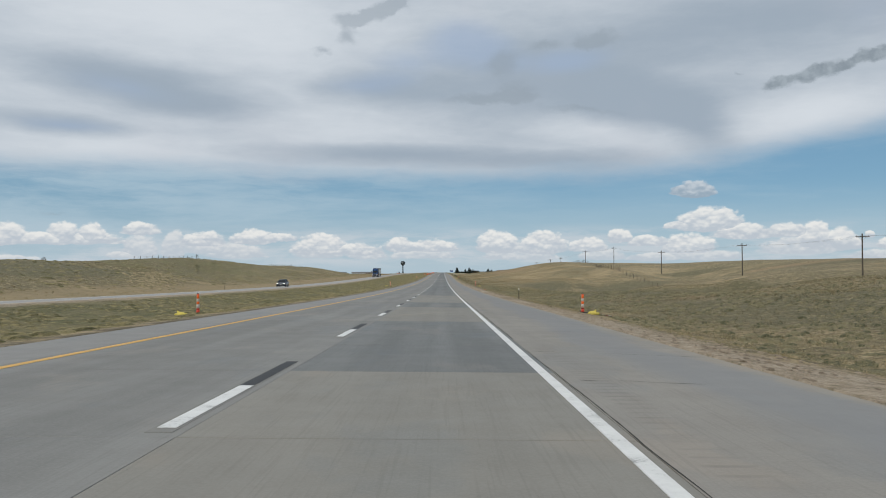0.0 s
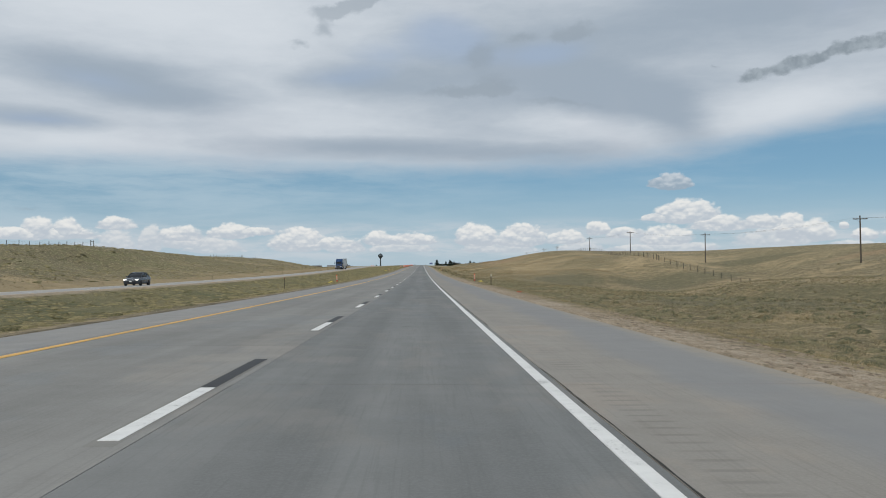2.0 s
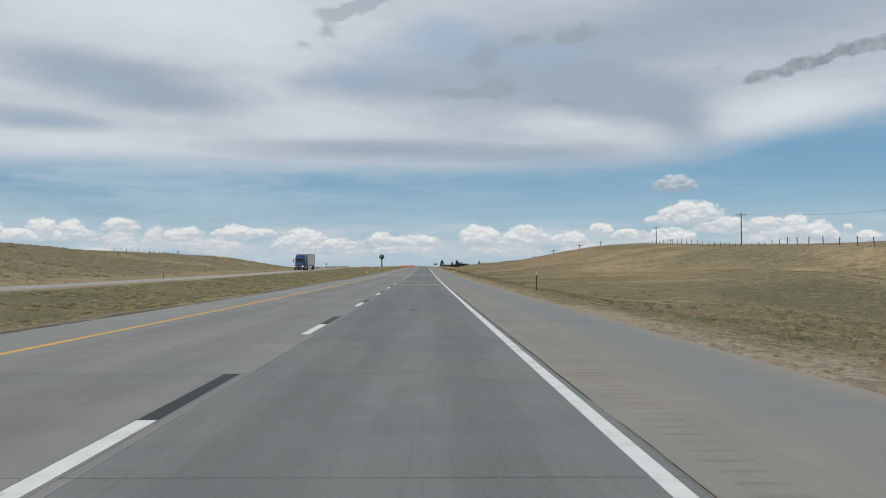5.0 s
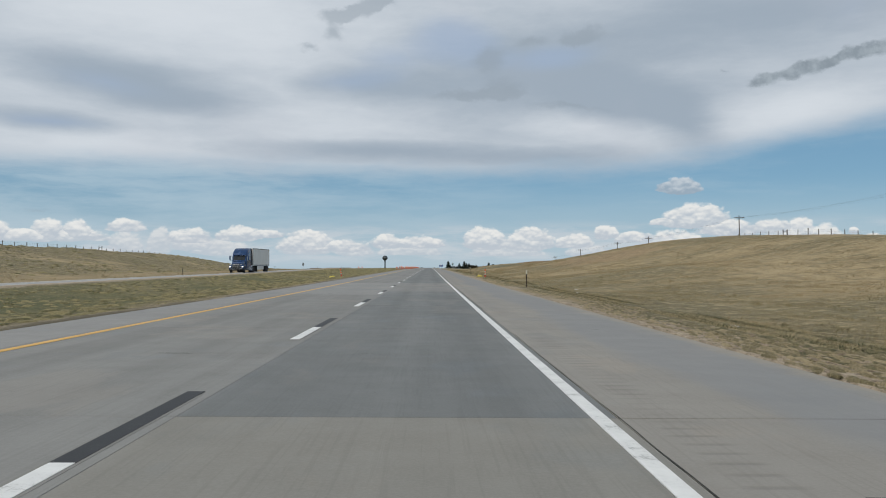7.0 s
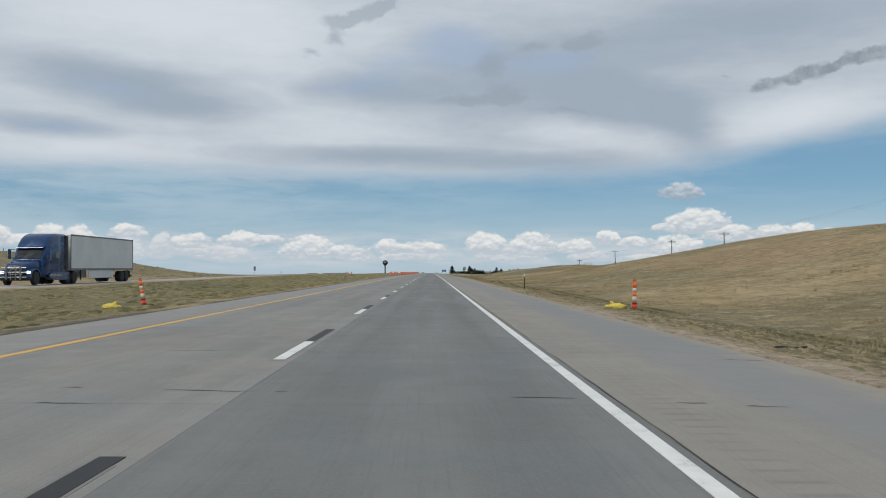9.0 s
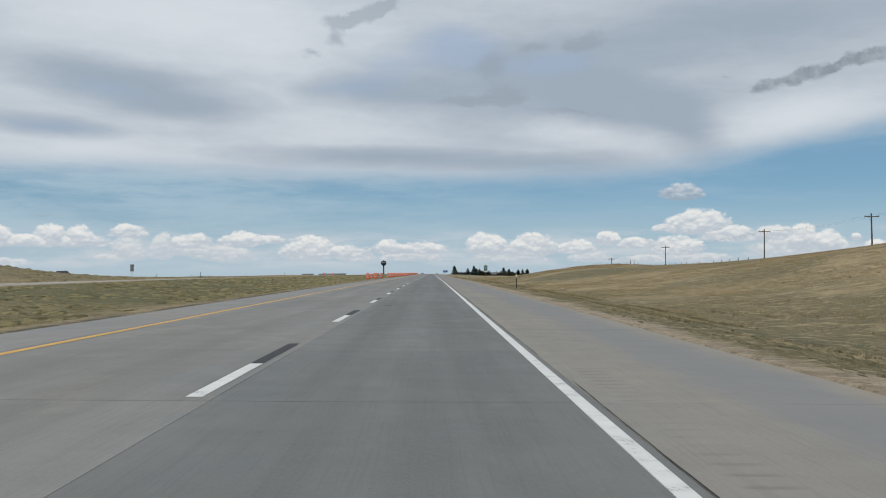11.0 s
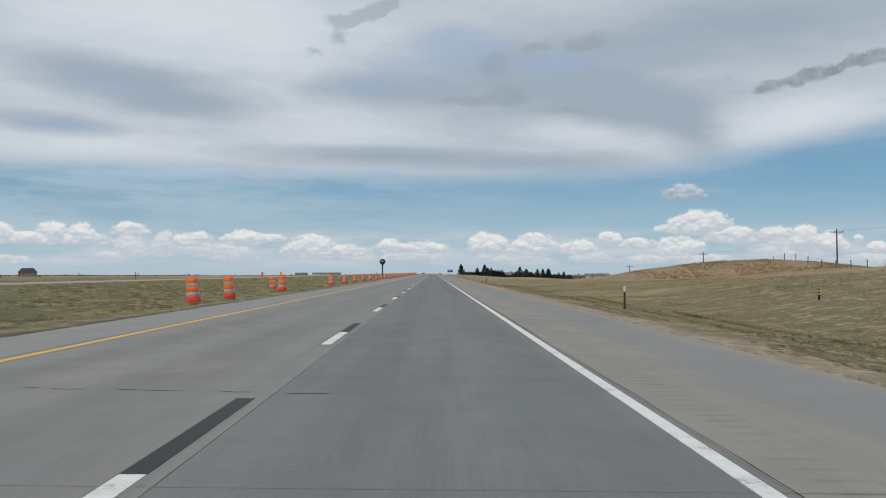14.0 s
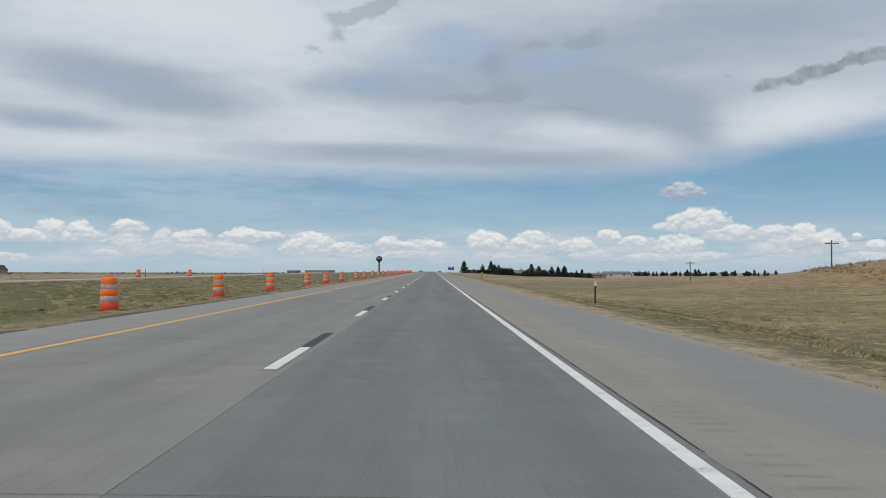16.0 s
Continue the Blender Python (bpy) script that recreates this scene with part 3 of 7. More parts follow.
# the valley below the fence, and the grassy spur on this side of it
HILLS_EAST += [
    (36.0, 170.9, 7.8, 47.9, -3.2), (59.1, 161.3, 7.0, 13.1, 3.4), (38.0, 232.9, 24.0, 37.6, -2.0), (44.9, 143.8, 18.7, 33.7, -3.4), (61.8, 186.5, 23.3, 27.2, 3.8),
    (48.0, 260.0, 7.0, 34.0, -2.2), (36.4, 343.7, 10.7, 36.3, -1.2), (31.0, 347.2, 13.9, 21.0, 1.6), (43.3, 265.2, 7.0, 21.4, 2.0)]
# the cut bank past the milepost
HILLS_EAST += [(36.9, 575.1, 7.9, 11.0, -3.2), (66.2, 535.0, 17.6, 17.3, 0.4), (67.1, 688.2, 22.5, 11.0, -0.7), (29.1, 603.9, 8.0, 14.9, -2.9), (86.7, 610.4, 28.7, 33.6, -1.0), (58.1, 643.4, 18.1, 12.6, -0.8)]
HILLS_WEST = [
    (-144, 140, 54.6, 88.9, 5.6), (-81.9, 264, 15, 88, 5.9), (-106, 358, 45.6, 72.3, 6.2), (-83.1, 462.5, 20.9, 72.3, 5.3), (-79.3, 538, 19.1, 46, 3.6),
    (-221, 291.5, 90, 39.5, 6.1), (-67.8, 147.7, 50, 86, 3.1), (-141, 774, 77.6, 86.8, 1.4), (-300, 150, 100, 154, 3.9), (-71.9, 204.2, 8.0, 15.0, -4.2), (-70.1, 271.4, 7.0, 21.0, -2.7)]


def road_z(y):
    return np.interp(y, _y, _z)


def smooth(a, b, x):
    t = np.clip((x - a) / (b - a), 0, 1)
    return t * t * (3 - 2 * t)


def opp_rise(y):
    """How far the oncoming lanes lie above the near ones."""
    return np.interp(y, [0, 170, 400, 490, 600, 900, 1400], [-0.05, -0.05, 0.17, 0.42, 0.40, 0.30, 0.0])


def land_base(x, y):
    """Land without its hills: verges, median and ditch."""
    zr = road_z(y)
    far = smooth(680, 980, y)
    w = smooth(40, 220, np.abs(x)) * (1 - far) + smooth(np.where(x > 0, 11.0, 36.0), np.where(x > 0, 70.0, 110.0), np.abs(x)) * far
    land = (zr - 0.3) * (1 - w) - 2.6 * w
    rise = opp_rise(y)
    right = np.interp(x, [ROAD_R, 8.7, 9.5, 11, 13, 17, 22, 34], [0.22, 0.14, -0.02, -0.30, -0.45, -0.35, -0.15, 0])
    right = right - 0.10 * smooth(7.3, 9.3, x) * smooth(16, 11, x) * smooth(140, 80, y)
    deep = np.interp(x, [-60, -38, OPP_L, OPP_R, -18, -14, -10.3, -7.2, ROAD_L], [0, -0.5, 0.24, 0.36, -0.25, -0.45, -0.05, 0.30, 0.37])
    flat = np.interp(x, [-60, -38, OPP_L, OPP_R, -18, -14, -10.3, -7.2, ROAD_L], [0, 0.0, 0.24, 0.36, 0.22, 0.10, 0.16, 0.32, 0.37])
    lift = np.interp(x, [-90, -38, -18, -9], [0, 1, 1, 0]) * rise
    k = np.interp(y, [0, 200, 330, 400, 560], [1.0, 1.15, 0.5, 0.2, 0.0])
    return land + np.where(x > 0, right, deep * k + flat * (1 - k) + lift)


def ground_z(x, y):
    """Height of the land; under the two pavements, of their surfaces."""
    x, y = np.asarray(x, float), np.asarray(y, float)
    land = land_base(x, y)
    east, west = 0.0, 0.0
    for cx, cy, sx, sy, h in HILLS_EAST:
        east = east + h * np.exp(-((x - cx) / sx) ** 2 - ((y - cy) / sy) ** 2)
    for cx, cy, sx, sy, h in HILLS_WEST:
        west = west + h * np.exp(-((x - cx) / sx) ** 2 - ((y - cy) / sy) ** 2)
    land = land + smooth(9, 32, x) * east + smooth(-36, -60, x) * west
    # knolls and gullies, small
    rough = smooth(12, 26, x) + smooth(-36, -55, x)
    land = land + rough * (0.13 * np.sin(x / 7.3 + y / 19.0) * np.sin(y / 11.0 - x / 23.0) + 0.16 * np.sin(x / 17.0 - y / 31.0 + 1.0) * np.sin(y / 27.0 + 2.0))
    return land


def pave_z(x, y):
    return float(road_z(y)) - CROSSFALL * x


def gz(x, y):
    return float(ground_z(x, y))


# ---- mesh helpers ----
def mesh_object(name, verts, faces, mat, parent=None, smooth_shade=False):
    me = bpy.data.meshes.new(name)
    me.from_pydata([tuple(v) for v in verts], [], [tuple(f) for f in faces])
    me.materials.append(mat)
    if smooth_shade:
        me.polygons.foreach_set("use_smooth", [True] * len(me.polygons))
    me.update()
    ob = new(name, me)
    ob.parent = parent
    return ob


def part(name, bm, mat, parent=None, label="", smooth_shade=False):
    me = bpy.data.meshes.new(name)
    bmesh.ops.recalc_face_normals(bm, faces=bm.faces)
    if smooth_shade:
        for f in bm.faces:
            f.smooth = True
    bm.to_mesh(me)
    bm.free()
    me.materials.append(mat)
    ob = new(name, me)
    ob.parent = parent
    return tagged(ob, label)


def box(bm, x0, y0, z0, x1, y1, z1, bevel=0.0):
    r = bmesh.ops.create_cube(bm, size=1.0)
    bmesh.ops.scale(bm, vec=(x1 - x0, y1 - y0, z1 - z0), verts=r["verts"])
    bmesh.ops.translate(bm, vec=((x0 + x1) / 2, (y0 + y1) / 2, (z0 + z1) / 2), verts=r["verts"])
    if bevel:
        es = list({e for v in r["verts"] for e in v.link_edges})
        bmesh.ops.bevel(bm, geom=es, offset=bevel, segments=2, affect="EDGES", profile=0.5)
    return bm


def rod(bm, a, b, r0, r1=None, n=8):
    a, b = Vector(a), Vector(b)
    d = b - a
    r = bmesh.ops.create_cone(bm, cap_ends=True, segments=n, radius1=r0, radius2=r0 if r1 is None else r1, depth=d.length)
    m = Matrix.Translation((a + b) / 2) @ d.to_track_quat("Z", "Y").to_matrix().to_4x4()
    bmesh.ops.transform(bm, matrix=m, verts=r["verts"])
    return bm


def lathe(bm, rings, n=20, at=(0, 0, 0)):
    """Turned body: rings of (radius, height)."""
    loops = []
    for r, z in rings:
        loops.append([bm.verts.new((at[0] + r * math.cos(2 * math.pi * i / n), at[1] + r * math.sin(2 * math.pi * i / n), at[2] + z)) for i in range(n)])
    for a, b in zip(loops, loops[1:]):
        for i in range(n):
            bm.faces.new((a[i], a[(i + 1) % n], b[(i + 1) % n], b[i]))
    bm.faces.new(loops[0][::-1])
    bm.faces.new(loops[-1])
    return bm


def loft(bm, sections, cap=True):
    """Skin over rings of points, all of one length."""
    loops = [[bm.verts.new(p) for p in s] for s in sections]
    n = len(loops[0])
    for a, b in zip(loops, loops[1:]):
        for i in range(n):
            bm.faces.new((a[i], a[(i + 1) % n], b[(i + 1) % n], b[i]))
    if cap:
        bm.faces.new(loops[0][::-1])
        bm.faces.new(loops[-1])
    return bm


def empty(name, x, y, z, turn=0.0):
    ob = new(name)
    ob.matrix_world = pose(x, y, z, 0, 0, turn)
    return ob


# ---- ground ----
xs = np.unique(np.concatenate([
    -np.geomspace(60, 3200, 60), np.arange(-60, -32.9, 1.5), [OPP_L - 0.15, OPP_L + 0.3], np.arange(-31, -23, 2.5), [OPP_R - 0.3, OPP_R + 0.15],
    np.arange(-21.5, -6.4, 0.75), [ROAD_L - 0.12, ROAD_L + 0.3, -2.5, 0, 3, ROAD_R - 0.3, ROAD_R + 0.12],
    np.arange(7.3, 20, 0.7), np.arange(20, 60, 1.5), np.geomspace(60, 3200, 60)]))
ys = np.unique(np.concatenate([np.arange(-400, -40, 20), np.arange(-40, 760, 2.0), np.arange(760, 1500, 7.0), np.geomspace(1500, 4900, 60)]))
gx, gy = np.meshgrid(xs, ys)
gh = ground_z(gx, gy)
gh = gh + (0.035 * np.sin(gx * 3.1 + gy * 1.3) * np.sin(gy * 2.3 - gx * 1.7)) * ((gx > 9) | (gx < -7)) * (gx > -21) * (gx < 60)
sunk = ((gx > ROAD_L + 0.2) & (gx < ROAD_R - 0.2)) | ((gx > OPP_L + 0.2) & (gx < OPP_R - 0.2))
gh = np.where(sunk, gh - 0.55, gh)
nx_, ny_ = len(xs), len(ys)
idx = np.arange(nx_ * ny_).reshape(ny_, nx_)
quads = np.stack([idx[:-1, :-1], idx[:-1, 1:], idx[1:, 1:], idx[1:, :-1]], -1).reshape(-1, 4)
ground = mesh_object("ground", np.stack([gx, gy, gh], -1).reshape(-1, 3).tolist(), quads.tolist(), M_GRASS, None, True)
tagged(ground, "rolling dry shortgrass prairie with tan and olive patches", "ground", kind="structure")


# ---- pavements ----
def strip_mesh(name, x0, x1, y0, y1, step, height, thick, mat, parent, zf):
    """A long slab that follows the road, with sides."""
    st = np.arange(y0, y1 + 0.01, step)
    v, f = [], []
    for yy in st:
        v += [(x0, yy, zf(x0, yy) + height - thick), (x0, yy, zf(x0, yy) + height), (x1, yy, zf(x1, yy) + height), (x1, yy, zf(x1, yy) + height - thick)]
    for i in range(len(st) - 1):
        a, b = 4 * i, 4 * i + 4
        for k in range(3):
            f.append((a + k, a + k + 1, b + k + 1, b + k))
    f += [(3, 2, 1, 0), (4 * len(st) - 4, 4 * len(st) - 3, 4 * len(st) - 2, 4 * len(st) - 1)]
    return mesh_object(name, v, f, mat, parent)


def opp_z(x, y):
    return float(road_z(y) + opp_rise(y)) + 0.012 * (x + 27)


road = strip_mesh("road", ROAD_L - 0.02, ROAD_R + 0.02, -60, 1900, 4.0, -0.012, 0.45, M_BED, None, pave_z)
tagged(road, "eastbound concrete highway pavement with dark sealed joints", "road", kind="structure")
opposite = strip_mesh("road_opposite", OPP_L, OPP_R, -300, 1900, 5.0, 0.0, 0.4, M_OPP, None, opp_z)
tagged(opposite, "pale concrete carriageway of the oncoming lanes", "road", kind="structure")
road_behind = strip_mesh("road_surface", ROAD_L, ROAD_R, -400, -60, 5.0, 0.0, 0.4, M_LANE, None, pave_z)
tagged(road_behind, "worn concrete pavement behind", "road", kind="structure")

# ---- painted lines ----
def paint_line(name, x0, x1, y0, y1, mat, label, step=4.0, zf=pave_z, parent=None):
    ob = strip_mesh(name, x0, x1, y0, y1, step, 0.005, 0.010, mat, parent or road, zf)
    return tagged(ob, label)


paint_line("edge_line", 3.585, 3.722, -60, 1880, M_WHITE_LINE, "solid white edge line")
paint_line("yellow_line", -3.87, -3.72, -60, 1880, M_YELLOW_LINE, "solid yellow edge line")
paint_line("opposite_edge_line", -30.9, -30.75, -300, 1880, M_WHITE_LINE, "solid white edge line", 5.0, opp_z, opposite)
paint_line("opposite_yellow_line", -25.0, -24.86, -300, 1880, M_YELLOW_LINE, "solid yellow edge line", 5.0, opp_z, opposite)
DASH = 12.192
for k in range(-5, 150):
    yb = 9.94 + k * DASH
    groove = strip_mesh("ground_groove", -0.112, 0.112, yb - 3.08 - 0.1 * random.random(), yb + 3.2 + 0.25 * random.random(), 6.0, 0.002, 0.010, M_GROOVE, road, pave_z)
    paint_line("white_dash", -0.08, 0.08, yb - 2.95, yb, M_WHITE_LINE, "", 2.95)
    paint_line("black_dash", -0.085, 0.085, yb, yb + 3.1, M_BLACK_LINE, "", 3.1)
for k in range(-24, 150):
    yb = 5 + k * DASH
    paint_line("opposite_dash", -27.3, -27.15, yb, yb + 3.0, M_WHITE_LINE, "", 3.0, opp_z, opposite)


# ---- cracks and dark stains in the concrete ----
def crack(x0, y0, x1, y1, width, seed, wander=0.05):
    rr = random.Random(seed)
    n = max(6, int(math.hypot(x1 - x0, y1 - y0) / 0.35))
    v, f = [], []
    dx_, dy_ = (x1 - x0) / n, (y1 - y0) / n
    ln = math.hypot(dx_, dy_)
    px, py = -dy_ / ln, dx_ / ln
    off = 0.0
    for i in range(n + 1):
        off = off * 0.8 + rr.uniform(-wander, wander)
        w = width * rr.uniform(0.35, 1.0) * (0.3 if i in (0, n) else 1)
        for s in (-1, 1):
            x, y = x0 + dx_ * i + px * (off + s * w / 2), y0 + dy_ * i + py * (off + s * w / 2)
            v.append((x, y, pave_z(x, y) + 0.0035))
        if i:
            b = 2 * i
            f.append((b - 2, b - 1, b + 1, b))
    return mesh_object("crack", v, f, M_BED, road)


# cracks and open lengths of joint: x and y of both ends
OPEN_JOINTS = [(6.35, 69.8, 6.75, 69.6), (4.4, 66.05, 4.53, 65.98), (5.01, 65.8, 5.29, 65.7), (5.47, 65.62, 5.88, 65.5), (6.24, 65.38, 6.53, 65.2), (6.13, 125.4, 6.72, 125.2), (3.95, 121.6, 4.52, 121.4),
               (4.92, 121.36, 5.55, 121.0), (6.18, 120.8, 6.68, 120.6), (5.02, 592.3, 5.34, 592.16), (5.5, 592.0, 6.7, 591.5), (2.82, 344.95, 3.43, 344.93), (4.33, 344.67, 4.63, 344.65), (4.93, 344.5, 5.31, 344.43),
               (6.14, 348.7, 6.7, 348.5), (-1.72, 345.46, -1.48, 345.47), (-0.65, 345.38, 0.3, 345.29), (0.5, 345.25, 0.63, 345.26), (5.04, 50.28, 6.7, 49.87), (3.85, 46.15, 6.7, 45.4)]
OPEN_JOINTS += [(-1.84, 568.42, -1.56, 568.4), (-0.98, 568.33, -0.68, 568.27), (1.32, 568.11, 1.43, 568.12), (-0.55, 335.3, -0.38, 335.31), (0.23, 335.22, 0.6, 335.18), (1.22, 334.99, 1.45, 334.95),
                (-1.8, 441, -0.4, 441.2), (4.6, 265.2, 6.7, 265.0), (-3.6, 299.6, -1.4, 299.7)]
OPEN_JOINTS += [
    (-2.36, 537.86, -2.14, 537.87), (-2.08, 537.84, -1.71, 537.78), (-1.43, 537.85, -0.70, 537.78), (-0.35, 537.77, -0.01, 537.72), (0.28, 537.66, 0.76, 537.66),
    (4.23, 551.98, 5.11, 551.80), (5.37, 551.57, 5.83, 551.43), (5.88, 551.38, 6.75, 551.05), (5.00, 546.72, 5.45, 546.58), (-0.95, 122.54, -0.52, 122.47),
    (-2.59, 487.42, -1.33, 487.38), (4.20, 531.75, 5.15, 531.45)]
OPEN_JOINTS += [
    (3.93, 15.38, 4.28, 15.26), (5.11, 15.04, 6.63, 14.36), (4.03, 10.82, 4.24, 10.71), (4.48, 10.75, 5.50, 10.40), (2.07, 309.78, 2.54, 309.66), (0.97, 309.88, 1.16, 309.82),
    (3.85, 481.09, 5.04, 480.83), (5.20, 480.75, 5.48, 480.68), (-0.44, 481.84, 0.07, 481.82), (-1.17, 482.02, -0.88, 481.99), (5.27, 29.94, 6.60, 29.56)]
for i, (x0, y0, x1, y1) in enumerate(OPEN_JOINTS):
    crack(x0, y0, x1, y1, 0.036, i, 0.02)
# ravelled seam between the lane and the shoulder
rs = random.Random(17)
y = -12.0
while y < 640:
    run = rs.uniform(14, 40)
    crack(3.812, y, 3.816, y + run, rs.choice((0.012, 0.018, 0.026)), 300 + int(y), 0.006)
    y += run + rs.choice((0.5, 1.0, 3.0, 9.0))
crack(3.38, 590, 3.42, 606, 0.012, 299, 0.006)
# spalled lengths of the transverse joints
rj = random.Random(21)
for k in range(125):
    y = -60 + 5.12 * (k + 11)
    for x0, x1, often in ((-5.5, -4.1, 0.12), (-3.9, 0.1, 0.25), (0.3, 3.7, 0.20), (4.1, 6.7, 0.30)):
        if rj.random() > often:
            continue
        a = rj.uniform(x0, x1 - 0.8)
        b = min(x1, a + rj.choice((0.15, 0.2, 0.3, 0.5, 0.8)))
        crack(a, y + rj.uniform(-0.03, 0.03), b, y + rj.uniform(-0.05, 0.05), rj.uniform(0.012, 0.034), 100 + 7 * k + int(x0), 0.018)


def stain(x, y, rx, ry, seed):
    rr = random.Random(seed)
    n = 18
    ring = []
    for i in range(n):
        t = 2 * math.pi * i / n
        k = rr.uniform(0.6, 1.1)
        px, py = x + rx * k * math.cos(t), y + ry * k * math.sin(t)
        ring.append((px, py, pave_z(px, py) + 0.003))
    return mesh_object("stain", ring, [tuple(range(n))], M_STAIN, road)


M_STAIN = concrete("oil_darkened_concrete", (0.115, 0.118, 0.118), (0.15, 0.15, 0.148), 0.1)
for i, (x, y, rx, ry) in enumerate(((0.75, 443.4, 0.16, 0.55), (1.05, 444.0, 0.12, 0.30), (1.9, 212, 0.10, 0.5), (-2.0, 330, 0.12, 0.4), (2.4, 531, 0.09, 0.4))):
    stain(x, y, rx, ry, i)

# ---- more materials ----
M_ORANGE = plain("orange_plastic", (0.95, 0.165, 0.018), 0.45, 0, 0.07, 5)
M_RED_BASE = plain("faded_red_orange_plastic", (0.76, 0.072, 0.036), 0.5, 0, 0.2, 6)
M_REFLECT = plain("grey_white_reflective_sheeting", (0.42, 0.40, 0.38), 0.35, 0, 0.22, 9)
M_FADED_BAND = plain("faded_pinkish_sheeting", (0.60, 0.53, 0.48), 0.45, 0, 0.2, 9)
M_BLACK_RUBBER = plain("black_rubber", (0.022, 0.022, 0.023), 0.75, 0, 0.3, 10)
M_CORD = plain("dark_brown_cord", (0.060, 0.040, 0.032), 0.8, 0, 0.4, 20)
M_SANDBAG = plain("yellow_woven_bag", (0.70, 0.57, 0.12), 0.85, 0, 0.25, 14)
M_POST = plain("rust_brown_steel_post", (0.060, 0.045, 0.034), 0.7, 0.2, 0.35, 9)
M_TAB_WHITE = plain("white_delineator_sheet", (0.70, 0.67, 0.55), 0.4, 0, 0.15, 12)
M_TAB_RED = plain("red_delineator_sheet", (0.22, 0.05, 0.03), 0.4, 0, 0.2, 12)
M_WOOD_POLE = plain("weathered_pole_wood", (0.105, 0.088, 0.072), 0.9, 0, 0.4, 3)
M_FENCE_WOOD = plain("grey_fence_wood", (0.120, 0.104, 0.086), 0.95, 0, 0.4, 5)
M_WIRE = plain("dull_wire", (0.10, 0.10, 0.10), 0.5, 0.6, 0.2, 4)
M_CERAMIC = plain("brown_insulator", (0.07, 0.045, 0.035), 0.3, 0, 0.2, 9)
M_STEEL = plain("galvanised_steel", (0.36, 0.37, 0.38), 0.45, 0.7, 0.2, 6)
M_GREEN_SIGN = plain("green_sign_sheeting", (0.004, 0.125, 0.090), 0.4, 0, 0.10, 3)
M_BLUE_SIGN = plain("blue_sign_sheeting", (0.012, 0.060, 0.27), 0.4, 0, 0.10, 3)
M_RED_SIGN = plain("red_sign_sheeting", (0.50, 0.03, 0.035), 0.4, 0, 0.10, 3)
M_SIGN_WHITE = plain("white_sign_sheeting", (0.74, 0.75, 0.74), 0.4, 0, 0.08, 3)
M_SIGN_BLACK = plain("black_sign_print", (0.02, 0.02, 0.02), 0.5, 0, 0.1, 3)
M_ALU = plain("bare_sign_back", (0.20, 0.22, 0.23), 0.5, 0.5, 0.15, 4)


# ---- work-zone drums ----
def drum_mesh_band(z0, z1, r0, r1, mat, parent, name, label=""):
    bm = bmesh.new()
    lathe(bm, [(r0 - 0.006, z0), (r0, z0 + 0.008), (r1, z1 - 0.008), (r1 - 0.006, z1)], 24)
    return part(name, bm, mat, parent, label, True)


def make_drum():
    ob = empty("traffic_drum", 0, 0, 0)
    bm = bmesh.new()
    lathe(bm, [(0.30, 0.0), (0.312, 0.012), (0.31, 0.03), (0.30, 0.05), (0.28, 0.06)], 24)
    part("rubber_base", bm, M_BLACK_RUBBER, ob, "black rubber ring", True)
    drum_mesh_band(0.05, 0.30, 0.295, 0.29, M_RED_BASE, ob, "lower_band", "dull red-orange lower band")
    drum_mesh_band(0.30, 0.46, 0.283, 0.278, M_REFLECT, ob, "reflective_band")
    drum_mesh_band(0.46, 0.66, 0.276, 0.268, M_ORANGE, ob, "orange_band")
    drum_mesh_band(0.66, 0.80, 0.262, 0.258, M_REFLECT, ob, "reflective_band")
    bm = bmesh.new()
    lathe(bm, [(0.25, 0.80), (0.255, 0.81), (0.245, 0.97), (0.225, 0.995), (0.12, 1.0)], 24)
    part("orange_top", bm, M_ORANGE, ob, "", True)
    bm = bmesh.new()
    for sx in (-0.085, 0.085):
        box(bm, sx - 0.02, -0.02, 1.0, sx + 0.02, 0.02, 1.06, 0.006)
    box(bm, -0.105, -0.02, 1.05, 0.105, 0.02, 1.085, 0.008)
    part("handle", bm, M_ORANGE, ob)
    return tagged(ob, "orange plastic drum with grey-white reflective bands on grass", "traffic drum", "drums along the median")


drum = make_drum()
DRUMS_Y = [547, 562.5, 569, 582.6, 606.9, 620.5, 631.4, 644.8, 656.8, 671.5, 682.7, 695.7, 713, 728] + [743 + 15 * i for i in range(18)]
rd = random.Random(3)
for i, y in enumerate(DRUMS_Y):
    x = -7.4 + rd.uniform(-0.12, 0.12)
    m = pose(x, y, gz(x, y) - 0.035, rd.uniform(-1.2, 1.2), rd.uniform(-2.5, 1.0) + {547: -4.0, 562.5: -4.0, 569: -3.0}.get(y, 0), 0) @ Matrix.Diagonal((0.95, 0.95, 1.0, 1))
    if i == 0:
        drum.matrix_world = m
    else:
        copy_thing(drum, m)
leaner = copy_thing(drum, pose(-10.1, 594.0, gz(-10.1, 594.0) - 0.08, 1, -8, 0))
tagged(leaner, "orange reflective drum leaning in the median grass")
far_drum = copy_thing(drum, pose(-34.6, 715, gz(-34.6, 715), 0, 0, 10))
tagged(far_drum, "orange reflective drum beside the oncoming carriageway")
copy_thing(far_drum, pose(-34.6, 738, gz(-34.6, 738), 0, 0, 70))


